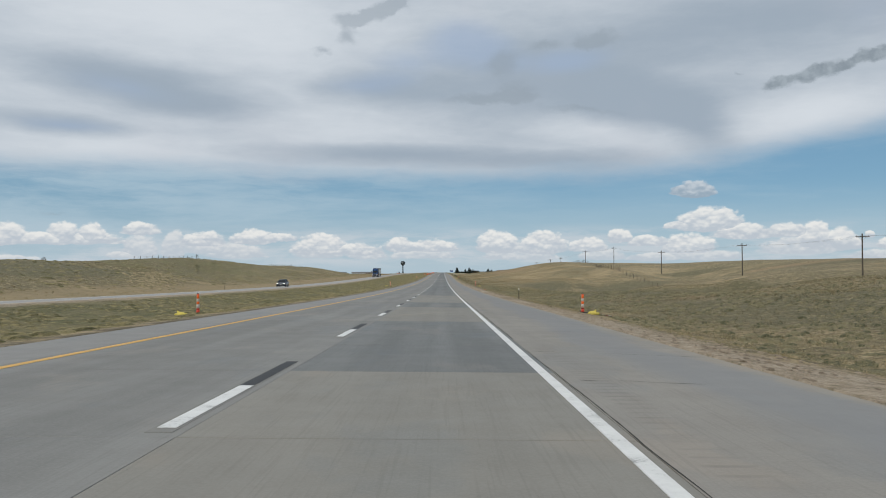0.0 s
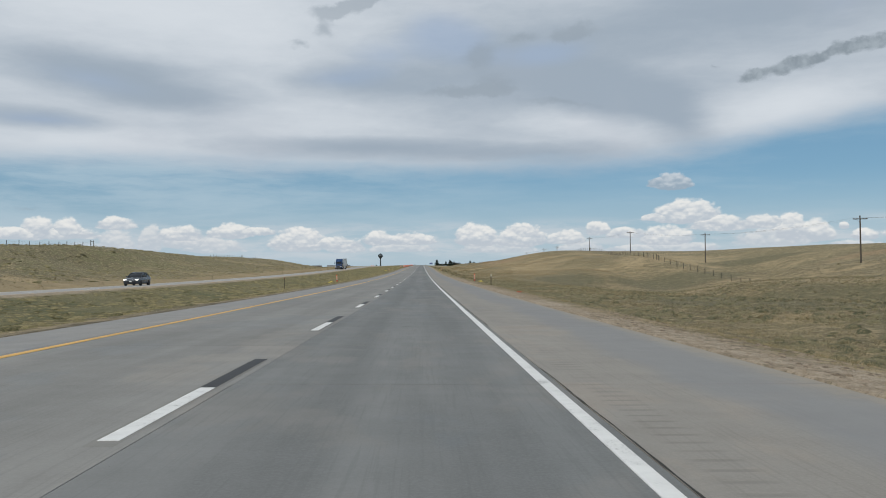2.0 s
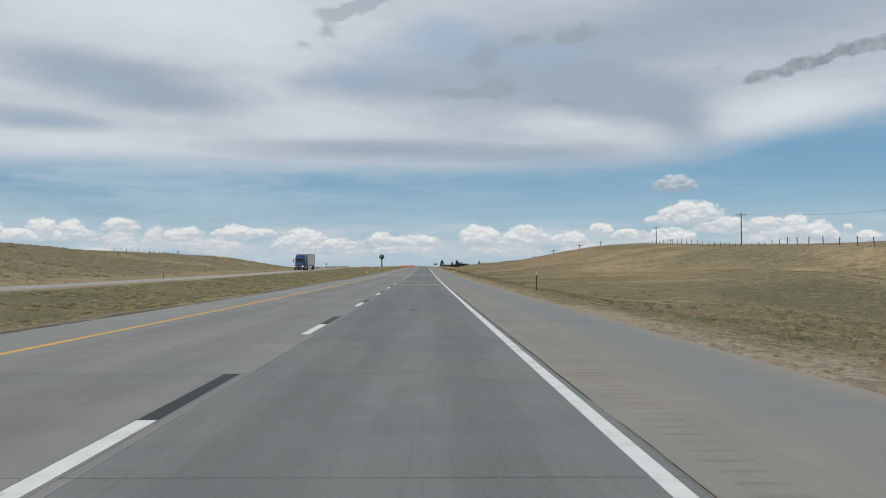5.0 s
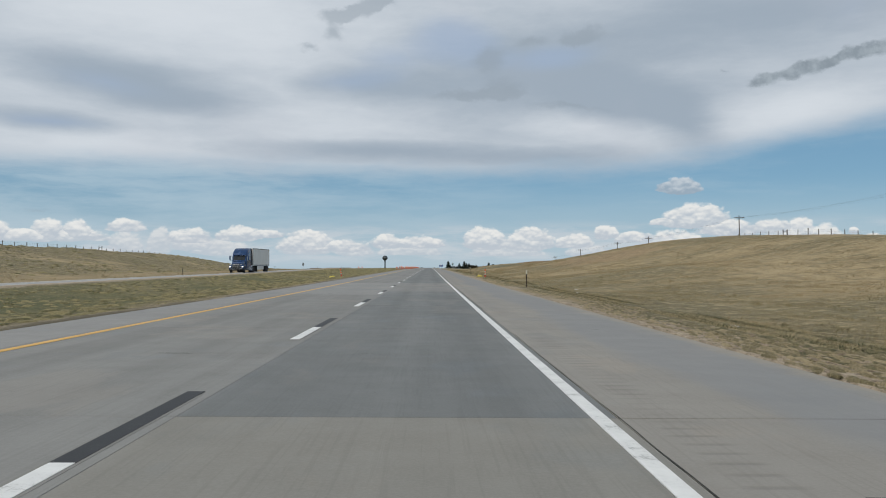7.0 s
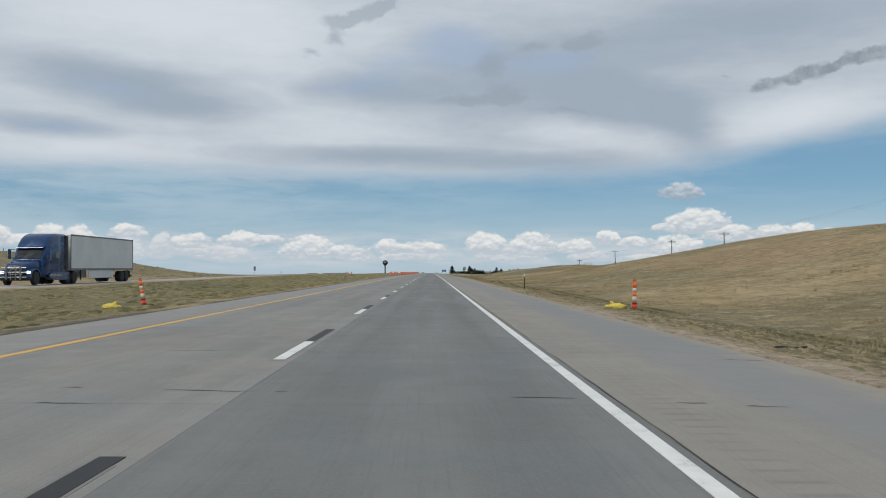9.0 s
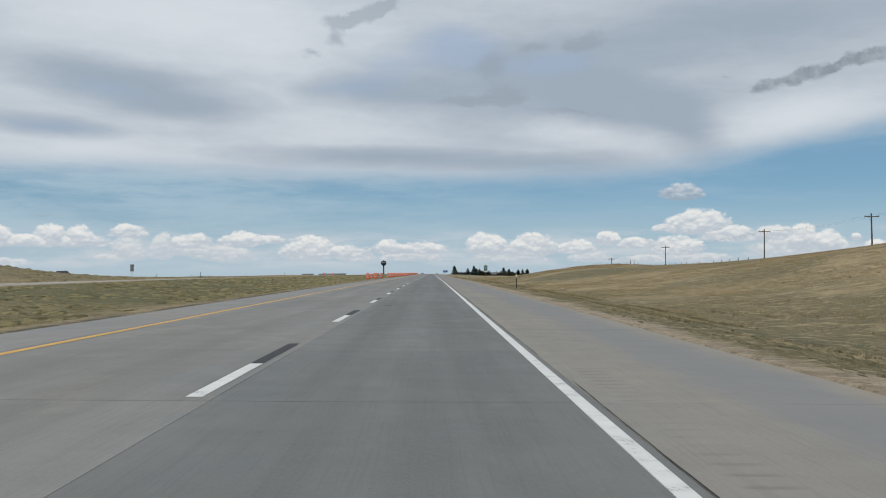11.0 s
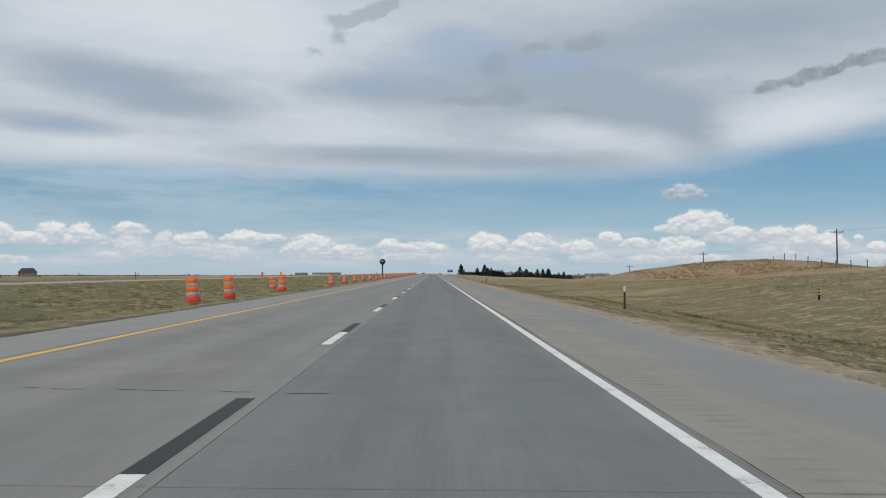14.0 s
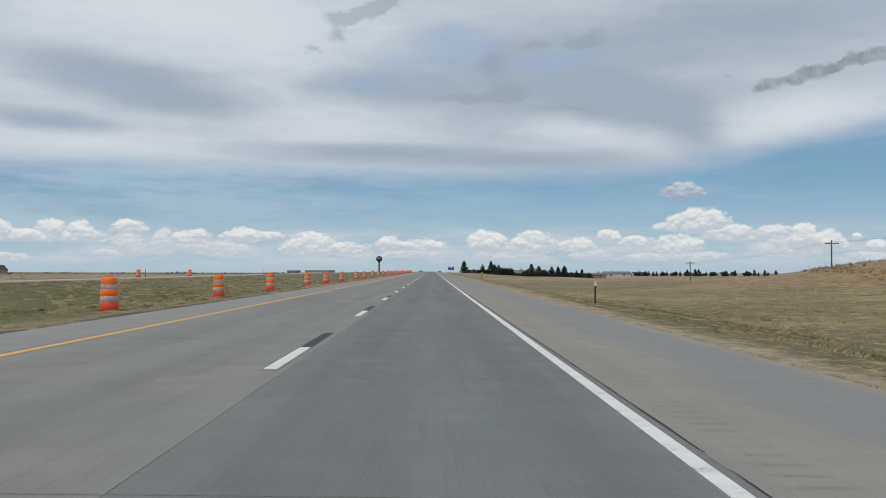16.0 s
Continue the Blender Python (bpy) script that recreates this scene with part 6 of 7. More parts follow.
def make_tree(kind, seed, height, radius, label):
    ob = empty(kind + "_tree", 0, 0, 0)
    rr = random.Random(seed)
    bm = bmesh.new()
    lathe(bm, [(0.26, -0.3), (0.20, 0.6), (0.12, height * 0.5), (0.04, height * 0.93)], 8)
    for _ in range(9):
        z = rr.uniform(0.25, 0.75) * height
        a = rr.uniform(0, 2 * math.pi)
        r = radius * (0.6 if kind == "conifer" else 0.85) * (1 - 0.4 * z / height)
        rod(bm, (0, 0, z), (r * math.cos(a), r * math.sin(a), z + (0.1 if kind == "conifer" else 0.9)), 0.06, 0.02, 5)
    part("trunk", bm, M_BARK, ob)
    c = new("crown", crown_mesh("crown", kind, seed, height, radius, M_CONIFER if kind == "conifer" else M_BROADLEAF))
    c.parent = ob
    return tagged(ob, label, "tree", "trees round the houses")


TREES = [make_tree("conifer", s, 6.4 + 0.5 * (s % 3), 1.7 + 0.25 * (s % 2), "dark evergreen tree in a farmstead windbreak") for s in range(3)]
TREES += [make_tree("broadleaf", 10 + s, 4.6 + 0.5 * s, 2.3 + 0.2 * s, "dark rounded tree beside the farm houses") for s in range(3)]
rt = random.Random(8)
used = set()
LINE = [(20.2, 0, 1.1), (22, 3, 0.55), (24, 4, 0.5), (26, 5, 0.5), (28.6, 3, 0.55), (31.7, 1, 0.8), (33.5, 4, 0.6), (36.3, 2, 1.05), (38, 0, 0.95), (41.2, 1, 0.9), (43.6, 5, 0.8), (45.3, 3, 1.1), (47.4, 4, 0.9), (50, 5, 0.6),
        (59, 3, 1.0), (61.1, 2, 1.1), (62.9, 4, 1.1), (65, 0, 1.1), (66.7, 5, 1.0), (68.5, 3, 0.7), (72, 1, 1.0), (73.7, 4, 0.6), (75.4, 2, 0.95), (77.5, 5, 0.65), (79.6, 0, 1.15), (80.4, 3, 1.0),
        (52, 4, 0.5), (54.3, 3, 0.55), (56.5, 5, 0.75), (57.8, 2, 0.7), (70.3, 5, 0.6), (82.2, 4, 0.6), (84.2, 5, 0.75), (86, 1, 0.7), (87.7, 3, 0.75), (89, 4, 0.7), (90.9, 2, 0.75), (92.3, 5, 0.65)]
for x, k, s in LINE:
    y = 1116 + rt.uniform(-7, 7)
    m = pose(x + rt.uniform(-0.4, 0.4), y, gz(x, y) - 0.15, 0, 0, rt.uniform(0, 360))
    if k not in used:
        used.add(k)
        TREES[k].matrix_world = m
        t_ = TREES[k]
    else:
        t_ = copy_thing(TREES[k], m)
    t_.scale = (s * 1.55, s * 1.55, s * 1.04)
far_spots = [(-128, 2300, 4), (-134, 2310, 3), (-112, 2290, 0), (-150, 2320, 5), (-225, 2140, 3), (-233, 2145, 5), (-520, 1690, 4), (-548, 1716, 5), (-575, 1700, 3)]
x = 203.0
while x < 345:
    far_spots.append((x, 1480 + rt.uniform(-12, 12), rt.choice((0, 1, 2, 3, 5))))
    x += rt.choice((1.8, 2.2, 3.0, 3.6, 5.0))
for x, y, k in far_spots:
    t_ = copy_thing(TREES[k], pose(x, y, gz(x, y) - 0.2, 0, 0, rt.uniform(0, 360)))
    tagged(t_, "small dark tree far out on the plain", "tree", "scattered far trees")
    if y < 1600 and x > 0:
        s = rt.uniform(0.65, 1.05)
        t_.scale = (s * 1.5, s * 1.5, s)


# wind pump behind the western hill
def make_wind_pump():
    ob = empty("wind_pump", 0, 0, 0)
    H = 10.2
    for sx, sy in ((-1, -1), (1, -1), (1, 1), (-1, 1)):
        bm = bmesh.new()
        rod(bm, (sx * 1.1, sy * 1.1, -0.3), (sx * 0.12, sy * 0.12, H), 0.05, 0.035, 6)
        part("leg", bm, M_STEEL, ob)
    bm = bmesh.new()
    for z, w in ((2.5, 0.86), (5.0, 0.62), (7.5, 0.38)):
        for a, b in (((-w, -w), (w, -w)), ((w, -w), (w, w)), ((w, w), (-w, w)), ((-w, w), (-w, -w))):
            rod(bm, (*a, z), (*b, z), 0.022, None, 5)
    part("brace", bm, M_STEEL, ob)
    bm = bmesh.new()
    for k in range(14):
        a = 2 * math.pi * k / 14
        c, s = math.cos(a), math.sin(a)
        loft(bm, [[(0.3 * c - 0.05 * s, -0.45, H + 0.3 * s + 0.05 * c), (0.3 * c + 0.05 * s, -0.40, H + 0.3 * s - 0.05 * c), (0.3 * c + 0.05 * s, -0.39, H + 0.3 * s - 0.05 * c), (0.3 * c - 0.05 * s, -0.44, H + 0.3 * s + 0.05 * c)],
                  [(1.15 * c - 0.17 * s, -0.50, H + 1.15 * s + 0.17 * c), (1.15 * c + 0.17 * s, -0.38, H + 1.15 * s - 0.17 * c), (1.15 * c + 0.17 * s, -0.37, H + 1.15 * s - 0.17 * c), (1.15 * c - 0.17 * s, -0.49, H + 1.15 * s + 0.17 * c)]])
    part("rotor", bm, M_STEEL, ob, "bladed steel rotor")
    bm = bmesh.new()
    rod(bm, (0, -0.45, H), (0, 1.6, H), 0.04, None, 6)
    box(bm, -0.012, 1.2, H - 0.4, 0.012, 2.4, H + 0.4)
    part("tail_vane", bm, M_STEEL, ob)
    return tagged(ob, "old steel farm wind pump rising behind the hill", "wind pump")


place(make_wind_pump(), -181, 400, 40)

# far poles on the western plain
for i, (x, y) in enumerate(((-160, 929), (-167, 1029), (-133, 1229), (-150, 1130), (-120, 1350), (187, 1500), (214.6, 1500), (288.8, 1500))):
    o = copy_thing(pole0, pose(x, y, gz(x, y) - 1.0, 0, 0, 80) @ Matrix.Diagonal((0.7, 0.7, 0.62 if x < 0 else 1.0, 1)))
    tagged(o, "lone distant utility pole on the plain", group="far poles")


# guard rails by the crest
def make_guardrail(x, y0, y1):
    ob = empty("guardrail", x, y0, gz(x, y0))
    inv = ob.matrix_world.inverted()
    bm = bmesh.new()
    prof = [(-0.04, 0.45), (0.04, 0.50), (-0.03, 0.60), (0.04, 0.70), (-0.04, 0.76), (-0.05, 0.76), (-0.05, 0.45)]
    loft(bm, [[(x + px, y, gz(x, y) + pz) for px, pz in prof] for y in np.arange(y0, y1 + 1, 10.0)])
    o = part("rail", bm, M_STEEL, None)
    o.parent, o.matrix_parent_inverse = ob, inv
    for y in np.arange(y0 + 1, y1, 6.0):
        bm = bmesh.new()
        box(bm, x + 0.07, y - 0.08, gz(x, y) - 0.3, x + 0.21, y + 0.08, gz(x, y) + 0.72, 0.01)
        o = part("rail_post", bm, M_FENCE_WOOD, None)
        o.parent, o.matrix_parent_inverse = ob, inv
    return tagged(ob, "steel guardrail on wooden posts near the crest", "guardrail", "guardrails")


make_guardrail(7.6, 1180, 1420)
make_guardrail(-6.9, 1180, 1420)


# low woods and shelter belts far out on the western plain
def make_far_woods():
    rr = random.Random(31)
    v, f = [], []
    x = -1500.0
    while x < -240:
        thick = 0.5 + 0.5 * math.sin(x / 61.0) * math.sin(x / 23.0 + 1.0)
        for _ in range(int(1 + 4 * max(0.0, thick))):
            cx, cy = x + rr.uniform(-4, 4), 2350 + rr.uniform(-40, 40) + 0.12 * x
            h = rr.uniform(1.0, 3.0) * (0.5 + thick)
            cz = gz(cx, cy) - 0.3
            for _ in range(5):
                s = rr.uniform(0.8, 1.8)
                p = Vector((cx + rr.uniform(-1.5, 1.5), cy + rr.uniform(-1.5, 1.5), cz + rr.uniform(0, h)))
                b = len(v)
                for _ in range(4):
                    v.append(tuple(p + Vector((rr.uniform(-s, s), rr.uniform(-s, s), rr.uniform(-s, s) * 0.7))))
                f += [(b, b + 1, b + 2), (b, b + 2, b + 3), (b + 1, b + 3, b + 2)]
        x += rr.uniform(2.5, 7.0)
    ob = mesh_object("far_woods", v, f, M_BROADLEAF)
    return tagged(ob, "low dark shelter belts on the far plain", "woods", kind="stuff")


make_far_woods()

# ---- pieces of the pavement ----
SLAB = 2.56
LIGHT_LEFT = [(299, 322)]
LIGHT = [(-60, 11.5), (26, 43), (53, 80), (246, 254.6), (263, 269.5)]
LIGHT_RIGHT = [(306, 322)]


def slab_mesh(name, w, length, mat, t=0.2, c=0.003):
    """A flat slab with chamfered upper edges, about its middle."""
    a, b = w / 2, length / 2
    v = [(-a, -b, -t), (a, -b, -t), (a, b, -t), (-a, b, -t), (-a, -b, -c), (a, -b, -c), (a, b, -c), (-a, b, -c),
         (-a + c, -b + c, 0), (a - c, -b + c, 0), (a - c, b - c, 0), (-a + c, b - c, 0)]
    f = [(0, 1, 5, 4), (1, 2, 6, 5), (2, 3, 7, 6), (3, 0, 4, 7), (4, 5, 9, 8), (5, 6, 10, 9), (6, 7, 11, 10), (7, 4, 8, 11), (8, 9, 10, 11)]
    me = bpy.data.meshes.new(name)
    me.from_pydata(v, [], f)
    me.materials.append(mat)
    return me


LANES = [  # inner and outer edge, material, lengths to a joint
    (ROAD_L, -4.005, M_SHOULDER_LEFT, 4), (-4.0, 0.2035, M_LANE_LEFT, 2), (0.2045, 3.80, M_LANE, 2), (3.805, ROAD_R, M_SHOULDER, 4)]
rng = random.Random(5)
rest_v, rest_f, rest_m = [], [], []
for x0, x1, mat, every in LANES:
    length = SLAB * every
    width = x1 - x0
    meshes = {m: slab_mesh("slab", width - 0.002, length - 0.022, m) for m in {mat, M_LANE_LIGHT, M_LANE_LEFT, M_SHOULDER_LEFT}}
    n = int((1890 + 60) / length)
    for i in range(n):
        y = -60 + (i + 0.5) * length
        x = (x0 + x1) / 2
        m = mat
        if x0 == 0.2045 and any(a <= y <= b for a, b in LIGHT):
            m = M_LANE_LIGHT
        if x0 == 0.2045 and any(a <= y <= b for a, b in LIGHT_RIGHT):
            m = M_LANE_LEFT
        if x0 == -4.0 and any(a <= y <= b for a, b in LIGHT_LEFT):
            m = M_SHOULDER_LEFT
        pitch = math.degrees(math.atan2(float(road_z(y + length / 2) - road_z(y - length / 2)), length))
        z = pave_z(x, y) + rng.uniform(-0.0015, 0.0015)
        if -8 < y < 500:
            s = new("slab", meshes[m])
            s.parent = road
            s.matrix_world = pose(x, y, z, pitch, math.degrees(math.atan(CROSSFALL)), 0)
        else:
            q = pose(x, y, z, pitch, math.degrees(math.atan(CROSSFALL)), 0)
            base = len(rest_v)
            rest_v += [tuple(q @ v.co) for v in meshes[m].vertices]
            rest_f += [tuple(base + k for k in p.vertices) for p in meshes[m].polygons]
            rest_m += [(M_LANE, M_LANE_LIGHT, M_SHOULDER, M_LANE_LEFT, M_SHOULDER_LEFT).index(m)] * 9
far_slabs = mesh_object("far_slabs", rest_v, rest_f, M_LANE, road)
far_slabs.data.materials.append(M_LANE_LIGHT)
far_slabs.data.materials.append(M_SHOULDER)
far_slabs.data.materials.append(M_LANE_LEFT)
far_slabs.data.materials.append(M_SHOULDER_LEFT)
far_slabs.data.polygons.foreach_set("material_index", rest_m)
tagged(far_slabs, kind="stuff")


# ---- grass, standing ----
def tuft_field(name, n, seed, xr, yr, height, width, mat, label, bias=1.0, blades=7, blade=0.008, gap=-0.3, rows=()):
    """Small clumps of upright blades scattered over a stretch of ground."""
    g = np.random.default_rng(seed)
    x = xr[0] + (xr[1] - xr[0]) * g.random(n) ** bias
    y = yr[0] + (yr[1] - yr[0]) * g.random(n)
    if rows:      # raked into wavering lines along the road
        x = np.array(rows)[g.integers(0, len(rows), n)] + 0.25 * np.sin(y / 9.0) + 0.15 * np.sin(y / 3.1) + g.normal(0, 0.14, n)
    keep = (np.sin(x / 2.9 + y / 5.3) + np.sin(y / 3.7 - x / 1.9) + 1.6 * (g.random(n) - 0.35)) > gap
    # the mower's ruts stay bare
    bend = 0.25 * np.sin(y / 9.0) + 0.15 * np.sin(y / 3.1)
    rut = (np.abs(x - 9.6 - bend) < 0.30) | (np.abs(x - 11.4 - bend) < 0.34)
    if mat in (M_BLADE_DRY, M_BLADE_PALE, M_BLADE_SHORT):      # little straw in the green hollows and the rusty patches
        patchy = np.zeros(n, bool)
        for cx, cy, rx, ry in GREEN_HOLLOWS + RUSTY_GRASS:
            patchy |= ((x - cx) / rx) ** 2 + ((y - cy) / ry) ** 2 + 0.5 * np.sin(x / 1.7 + y / 2.9) * np.sin(y / 2.1 - x / 3.1) < 1.0
        keep &= ~(patchy & (g.random(n) < 0.82))
    keep &= ~(rut & (y > 225) & (len(rows) == 0) & (g.random(n) < 0.6) & (np.sin(y / 2.3) + np.sin(y / 5.1) > -0.5))
    x, y = x[keep], y[keep]
    n = len(x)
    z = ground_z(x, y)
    hgt = height * (0.5 + 0.8 * g.random(n) ** 1.5)
    rad = width * (0.5 + 0.8 * g.random(n))
    verts = []
    wide = blade * np.clip((np.abs(x) - 4.0) / 24.0, 0.35, 1.3)
    for k in range(blades):
        a, c = g.random(n) * 2 * np.pi, g.random(n) * 2 * np.pi
        px, py = x + np.cos(c) * rad * 0.5 * g.random(n), y + np.sin(c) * rad * 0.5 * g.random(n)
        ox, oy = np.cos(a) * wide, np.sin(a) * wide
        tx, ty = px + np.cos(c) * rad * g.random(n), py + np.sin(c) * rad * g.random(n)
        tz = z + hgt * (0.45 + 0.55 * g.random(n))
        verts.append(np.stack([np.stack([px - ox, py - oy, z - 0.03], -1), np.stack([px + ox, py + oy, z - 0.03], -1), np.stack([tx, ty, tz], -1)], 1))
    v = np.stack(verts, 1).reshape(-1, 3)
    me = bpy.data.meshes.new(name)
    me.vertices.add(len(v))
    me.vertices.foreach_set("co", v.ravel())
    m = len(v) // 3
    me.loops.add(len(v))
    me.loops.foreach_set("vertex_index", np.arange(len(v)))
    me.polygons.add(m)
    me.polygons.foreach_set("loop_start", np.arange(m) * 3)
    me.update(calc_edges=True)
    me.materials.append(mat)
    return tagged(new(name, me), label, "grass", kind="stuff")


def blade_mat(name, a, b, c):
    k = Mat(name, 0.9)
    isl = k.g.outputs["Random Per Island"]
    patch = k.noise(0.08, 4, 0.6)
    col = k.mix(k.ramp(patch, 0.35, 0.65), a, b)
    drift = k.noise(0.8, 5, 0.62)
    col = k.mix(k.ramp(drift, 0.52, 0.62, 0.0, 0.55), col, tuple(v * 0.60 for v in b))
    k.colour(k.mix(k.ramp(isl, 0.6, 1.0, 0.0, 0.8), k.mix(k.ramp(isl, 0.0, 0.45), tuple(v * 0.74 for v in a), col), c))
    return k.m


M_BLADE_DRY = blade_mat("dry_grass_blades", (0.40, 0.305, 0.165), (0.30, 0.245, 0.125), (0.45, 0.36, 0.215))
M_BLADE_GREEN = blade_mat("short_green_blades", (0.26, 0.235, 0.095), (0.142, 0.160, 0.055), (0.40, 0.33, 0.16))
M_BLADE_SHORT = blade_mat("verge_grass_blades", (0.28, 0.235, 0.115), (0.160, 0.154, 0.068), (0.44, 0.36, 0.20))
M_BLADE_DARK = blade_mat("sage_scrub", (0.15, 0.135, 0.075), (0.19, 0.165, 0.095), (0.28, 0.235, 0.14))
M_BLADE_SAGE = blade_mat("dark_sage_blades", (0.125, 0.122, 0.066), (0.178, 0.162, 0.088), (0.29, 0.245, 0.140))
M_BLADE_DEEP = blade_mat("deep_green_blades", (0.085, 0.088, 0.040), (0.115, 0.110, 0.052), (0.20, 0.175, 0.09))
M_BLADE_PALE = blade_mat("pale_straw_blades", (0.42, 0.335, 0.195), (0.34, 0.285, 0.16), (0.50, 0.41, 0.26))
M_BLADE_RUST = blade_mat("rusty_grass_blades", (0.32, 0.21, 0.11), (0.36, 0.26, 0.14), (0.44, 0.33, 0.19))
tuft_field("verge_mat", 120000, 7, (8.0, 20), (0, 660), 0.07, 0.14, M_BLADE_SHORT, "short dry and green grass beside the gravel", 1.1, 4, 0.016)
tuft_field("verge_grass", 70000, 1, (10.5, 32), (0, 700), 0.085, 0.18, M_BLADE_DRY, "dry straw-coloured grass on the verge slope", 1.2, 5, 0.018)
tuft_field("hill_grass", 80000, 2, (15, 75), (20, 740), 0.11, 0.30, M_BLADE_DRY, "dry tufts over the hillside", 1.2, 5, 0.019)
tuft_field("hill_scrub", 4000, 3, (13, 85), (10, 260), 0.16, 0.36, M_BLADE_DARK, "low scrub clumps on the hillside", 1.2, 8, 0.022)
tuft_field("slope_grass", 90000, 15, (11.5, 52), (245, 640), 0.10, 0.30, M_BLADE_DRY, "thick dry grass over the long tan slope", 1.3, 4, 0.018, -1.2)
tuft_field("median_grass", 80000, 4, (-6.3, -23.0), (0, 720), 0.06, 0.16, M_BLADE_GREEN, "short green and tan grass in the median", 1.2, 4, 0.024)
tuft_field("median_straw", 16000, 14, (-6.6, -22.0), (0, 720), 0.09, 0.20, M_BLADE_PALE, "pale straw clumps in the median grass", 1.1, 5, 0.022, 0.7)
tuft_field("far_verge_grass", 12000, 5, (-33.2, -60), (40, 720), 0.16, 0.3, M_BLADE_DRY, "dry grass below the western hills", 1.2, 5, 0.04)
tuft_field("verge_clumps", 12000, 11, (8.6, 15), (215, 660), 0.10, 0.24, M_BLADE_SAGE, "dark green clumps along the mown verge", 1.0, 6, 0.026, 0.2)
tuft_field("raked_straw", 30000, 16, (8, 14), (228, 650), 0.10, 0.22, M_BLADE_PALE, "pale cut straw lying in lines along the verge", 1.0, 5, 0.040, 0.3, (9.0, 10.4, 11.8, 13.1))
tuft_field("raked_green", 26000, 17, (8, 14), (228, 650), 0.08, 0.20, M_BLADE_DEEP, "dark green grass between the lines of cut straw", 1.0, 5, 0.050, -0.3, (9.7, 11.1, 12.4))
tuft_field("rusty_grass", 5000, 8, (36, 84), (664, 700), 0.30, 0.4, M_BLADE_RUST, "tall rust-coloured grass on the cut bank", 1.0, 8, 0.03)
tuft_field("mound_sage", 36000, 9, (11.0, 60), (15, 225), 0.12, 0.26, M_BLADE_SAGE, "dark green sage clumps over the near mound", 1.4, 5, 0.022, -1.3)
tuft_field("mound_straw", 44000, 10, (10.0, 60), (5, 225), 0.10, 0.24, M_BLADE_PALE, "pale straw tufts over the near mound", 1.4, 5, 0.030, -0.8)


# ---- grass, matted into low cushions ----
def cushion_field(name, n, seed, xr, yr, height, width, mat, label, category="grass", bias=1.0, gap=-0.3, stretch=1.0, rows=(), spread=0.14, line=None):
    """Low uneven cushions of matted growth, broader along the road where stretched."""
    g = np.random.default_rng(seed)
    x = xr[0] + (xr[1] - xr[0]) * g.random(n) ** bias
    y = yr[0] + (yr[1] - yr[0]) * g.random(n)
    if rows:
        x = np.array(rows)[g.integers(0, len(rows), n)] + 0.25 * np.sin(y / 9.0) + 0.15 * np.sin(y / 3.1) + g.normal(0, spread, n)
    if line:      # scattered to both sides of a line over the land
        t = g.random(n)
        x = line[0][0] + (line[1][0] - line[0][0]) * t + g.normal(0, spread, n)
        y = line[0][1] + (line[1][1] - line[0][1]) * t + g.normal(0, spread, n)
    keep = (np.sin(x / 2.3 + y / 4.1) + np.sin(y / 2.7 - x / 1.7) + 1.8 * (g.random(n) - 0.35)) > gap
    keep &= (x > ROAD_R + 0.12) | ((x < ROAD_L - 0.2) & (x > OPP_R + 0.3)) | (x < OPP_L - 0.3)
    x, y = x[keep], y[keep]
    n = len(x)
    z = ground_z(x, y)
    size = 0.45 + 0.9 * g.random(n) ** 2
    rad, hgt = width * size, height * size * (0.6 + 0.6 * g.random(n))
    a0 = g.random(n) * 6.283
    rings = []
    for r, h in ((1.0, -0.25), (0.62, 0.68)):
        for k in range(5):
            a = a0 + (k + 0.35 * g.random(n)) * 6.283 / 5
            q = rad * r * (0.65 + 0.6 * g.random(n))
            rings.append(np.stack([x + np.cos(a) * q, y + np.sin(a) * q * stretch, z + hgt * h * (0.8 + 0.4 * g.random(n))], -1))
    rings.append(np.stack([x + rad * 0.3 * (g.random(n) - 0.5), y + rad * stretch * 0.3 * (g.random(n) - 0.5), z + hgt], -1))
    v = np.stack(rings, 1).reshape(-1, 3)
    pattern = [(k, (k + 1) % 5, 5 + (k + 1) % 5) for k in range(5)] + [(k, 5 + (k + 1) % 5, 5 + k) for k in range(5)] + [(5 + k, 5 + (k + 1) % 5, 10) for k in range(5)]
    f = (np.array(pattern)[None] + 11 * np.arange(n)[:, None, None]).reshape(-1)
    me = bpy.data.meshes.new(name)
    me.vertices.add(len(v))
    me.vertices.foreach_set("co", v.ravel())
    m = len(f) // 3
    me.loops.add(len(f))
    me.loops.foreach_set("vertex_index", f)
    me.polygons.add(m)
    me.polygons.foreach_set("loop_start", np.arange(m) * 3)
    me.polygons.foreach_set("use_smooth", np.ones(m, bool))
    me.update(calc_edges=True)
    me.materials.append(mat)
    return tagged(new(name, me), label, category, kind="stuff")


def cushion_mat(name, a, b, c):
    """Matted blades: three tones from clump to clump, with strands of each through the others."""
    k = Mat(name, 0.95)
    isl = k.g.outputs["Random Per Island"]
    strand = k.noise(9.0, 5, 0.75, None, (1.0, 1.0, 0.5))
    fleck = k.noise(38.0, 3, 0.75, None, (1.0, 1.0, 0.35))
    col = k.mix(k.ramp(isl, 0.15, 0.75), a, b)
    col = k.mix(k.ramp(strand, 0.47, 0.60, 0.0, 0.7), col, c)
    col = k.mix(k.ramp(fleck, 0.50, 0.62, 0.0, 0.6), col, tuple(v * 0.5 for v in a))
    col = k.mix(k.ramp(fleck, 0.44, 0.36, 0.0, 0.5), col, tuple(min(1.0, v * 1.3) for v in b))
    k.colour(col)
    k.bump(k.math("ADD", strand, fleck), 0.8, 0.06)
    return k.m


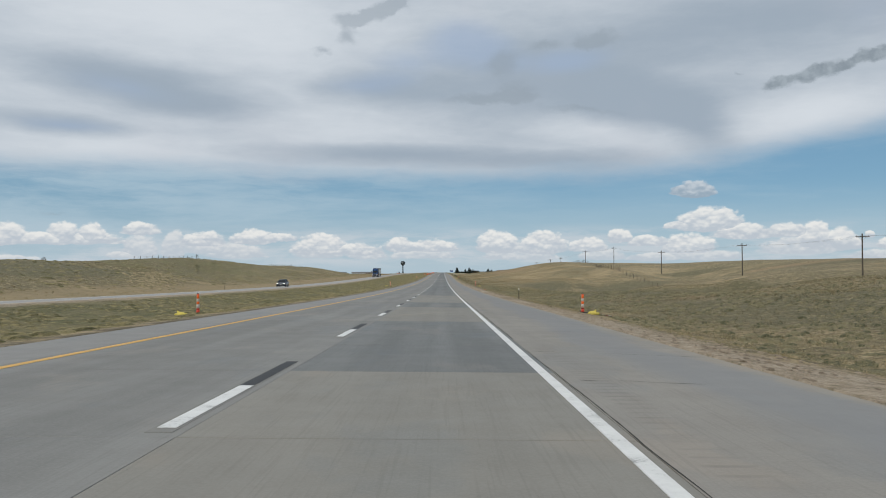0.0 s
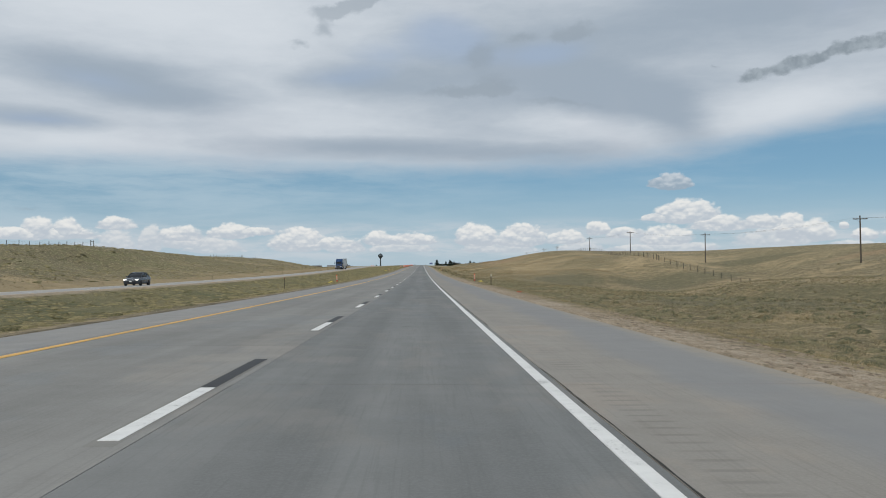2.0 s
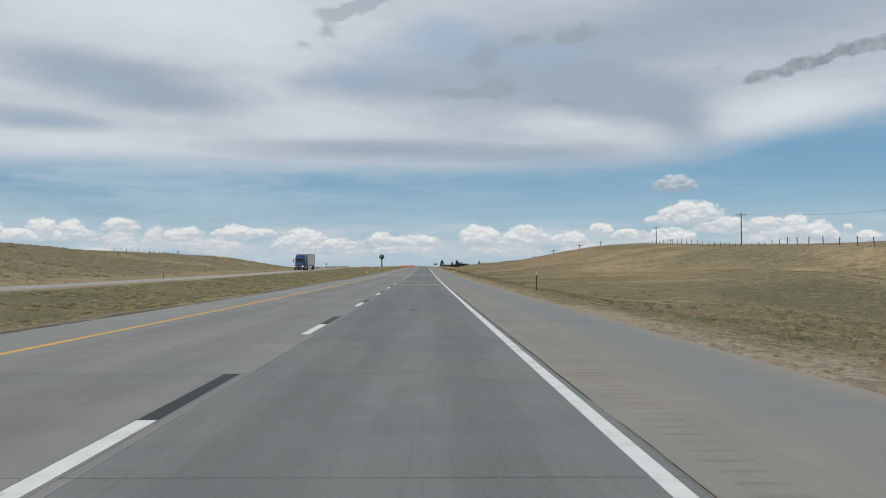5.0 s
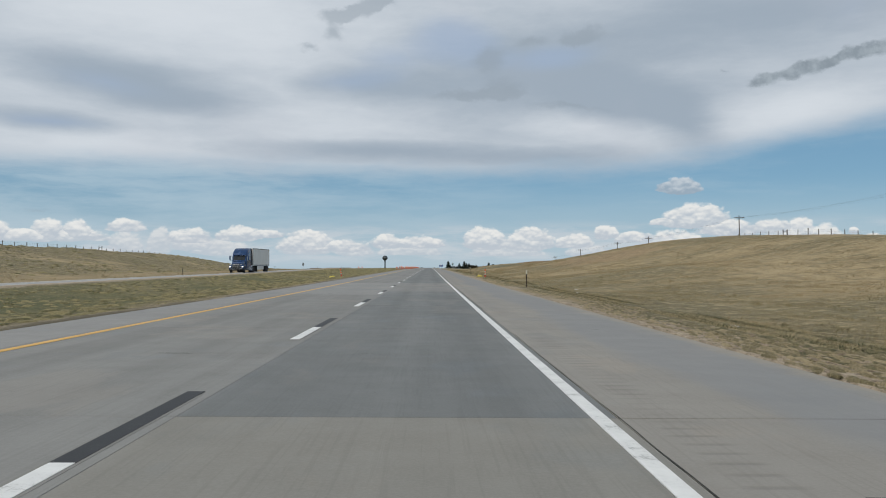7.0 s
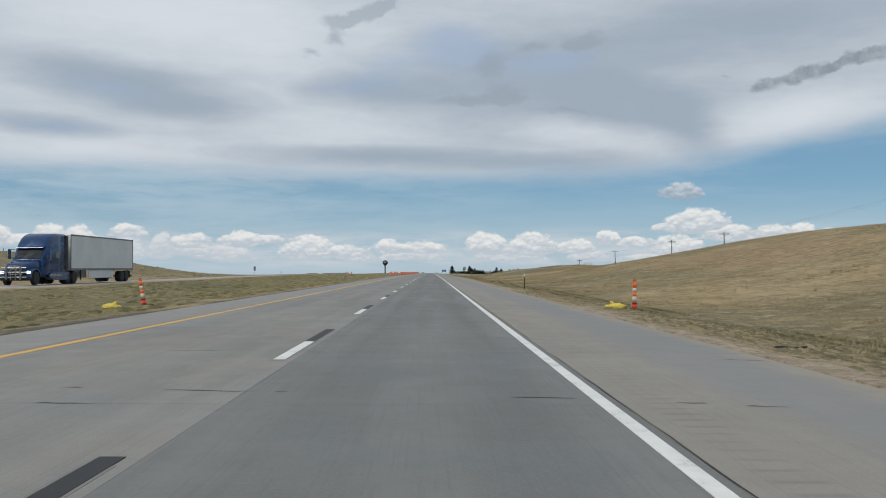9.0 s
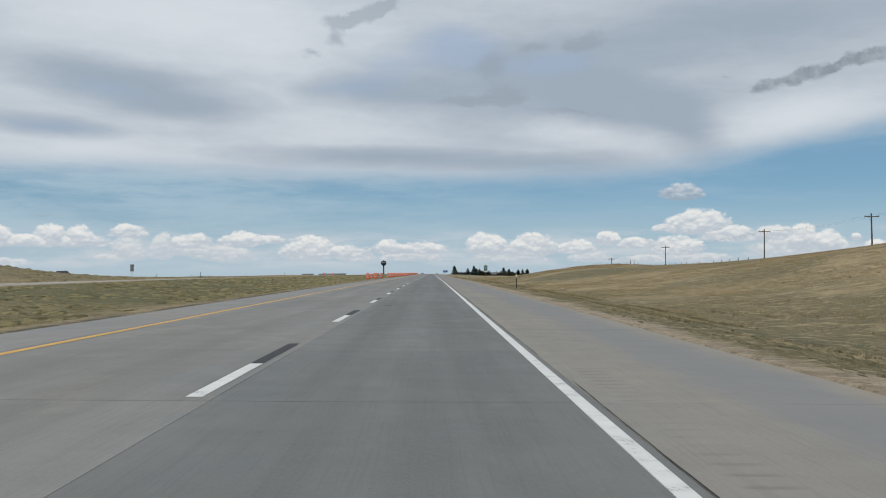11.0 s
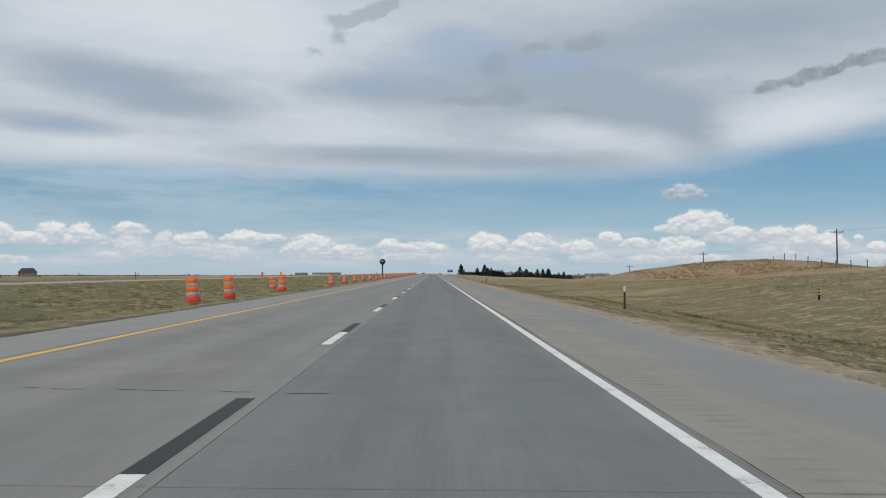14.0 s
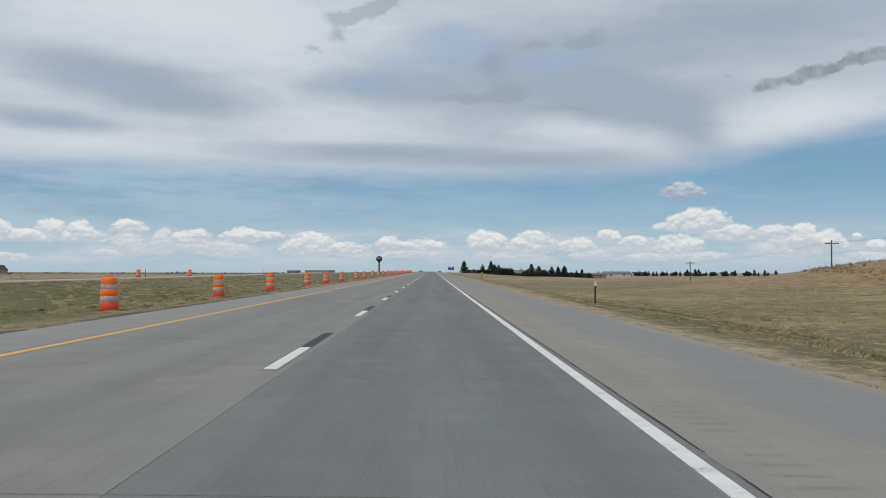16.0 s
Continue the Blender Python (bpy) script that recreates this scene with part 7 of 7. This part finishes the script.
M_MAT_MEDIAN = cushion_mat("matted_median_grass", (0.105, 0.098, 0.040), (0.335, 0.282, 0.140), (0.215, 0.188, 0.085))
M_MAT_SAGE = cushion_mat("grey_green_sage", (0.105, 0.105, 0.055), (0.235, 0.212, 0.118), (0.33, 0.28, 0.160))
M_MAT_STRAW = cushion_mat("matted_straw", (0.20, 0.170, 0.088), (0.43, 0.345, 0.205), (0.29, 0.235, 0.130))
M_MAT_DEEP = cushion_mat("matted_green_grass", (0.098, 0.092, 0.044), (0.190, 0.168, 0.085), (0.27, 0.225, 0.120))
M_MAT_CLOD = cushion_mat("dry_earth_clods", (0.21, 0.162, 0.112), (0.43, 0.345, 0.250), (0.34, 0.27, 0.19))
cushion_field("median_cushions", 36000, 21, (-6.6, -22.5), (0, 720), 0.065, 0.26, M_MAT_MEDIAN, "matted olive and straw grass cushions in the median", bias=1.15, gap=-0.3)
cushion_field("sage_cushions", 28000, 22, (10.5, 62), (5, 235), 0.10, 0.23, M_MAT_SAGE, "soft grey-green sage clumps on the mound", bias=1.3, gap=-0.2)
cushion_field("west_cushions", 7000, 25, (-46, -92), (60, 640), 0.13, 0.55, M_MAT_MEDIAN, "matted green and tan clumps on the western hill", gap=-0.4)
cushion_field("early_windrows", 16000, 23, (7, 13), (215, 400), 0.035, 0.05, M_MAT_STRAW, "cut straw matted in lines close to the pavement", gap=0.0, stretch=5.0, rows=(7.3, 7.7, 8.2, 8.9, 9.9, 10.9))
cushion_field("straw_windrows", 14000, 27, (7, 13), (400, 660), 0.035, 0.05, M_MAT_STRAW, "cut straw matted in lines along the verge", gap=0.2, stretch=5.0, rows=(8.9, 9.9, 11.2, 12.6))
cushion_field("green_windrows", 22000, 28, (7, 13), (215, 660), 0.030, 0.05, M_MAT_DEEP, "dark green matted grass between the lines of straw", gap=0.2, stretch=6.0, rows=(7.95, 8.55, 9.4, 10.4, 11.8))
cushion_field("earth_clods", 12000, 24, (6.95, 9.0), (0, 300), 0.022, 0.05, M_MAT_CLOD, "crumbled earth and dry roots beside the pavement", "soil", 1.2, -0.2, 2.4)
cushion_field("gully_tussocks", 1100, 29, (-90, -40), (120, 240), 0.16, 0.42, M_MAT_STRAW, "pale tussocks along a gully on the hill", gap=-2.0, spread=1.9, line=((-71, 224), (-45, 140)))
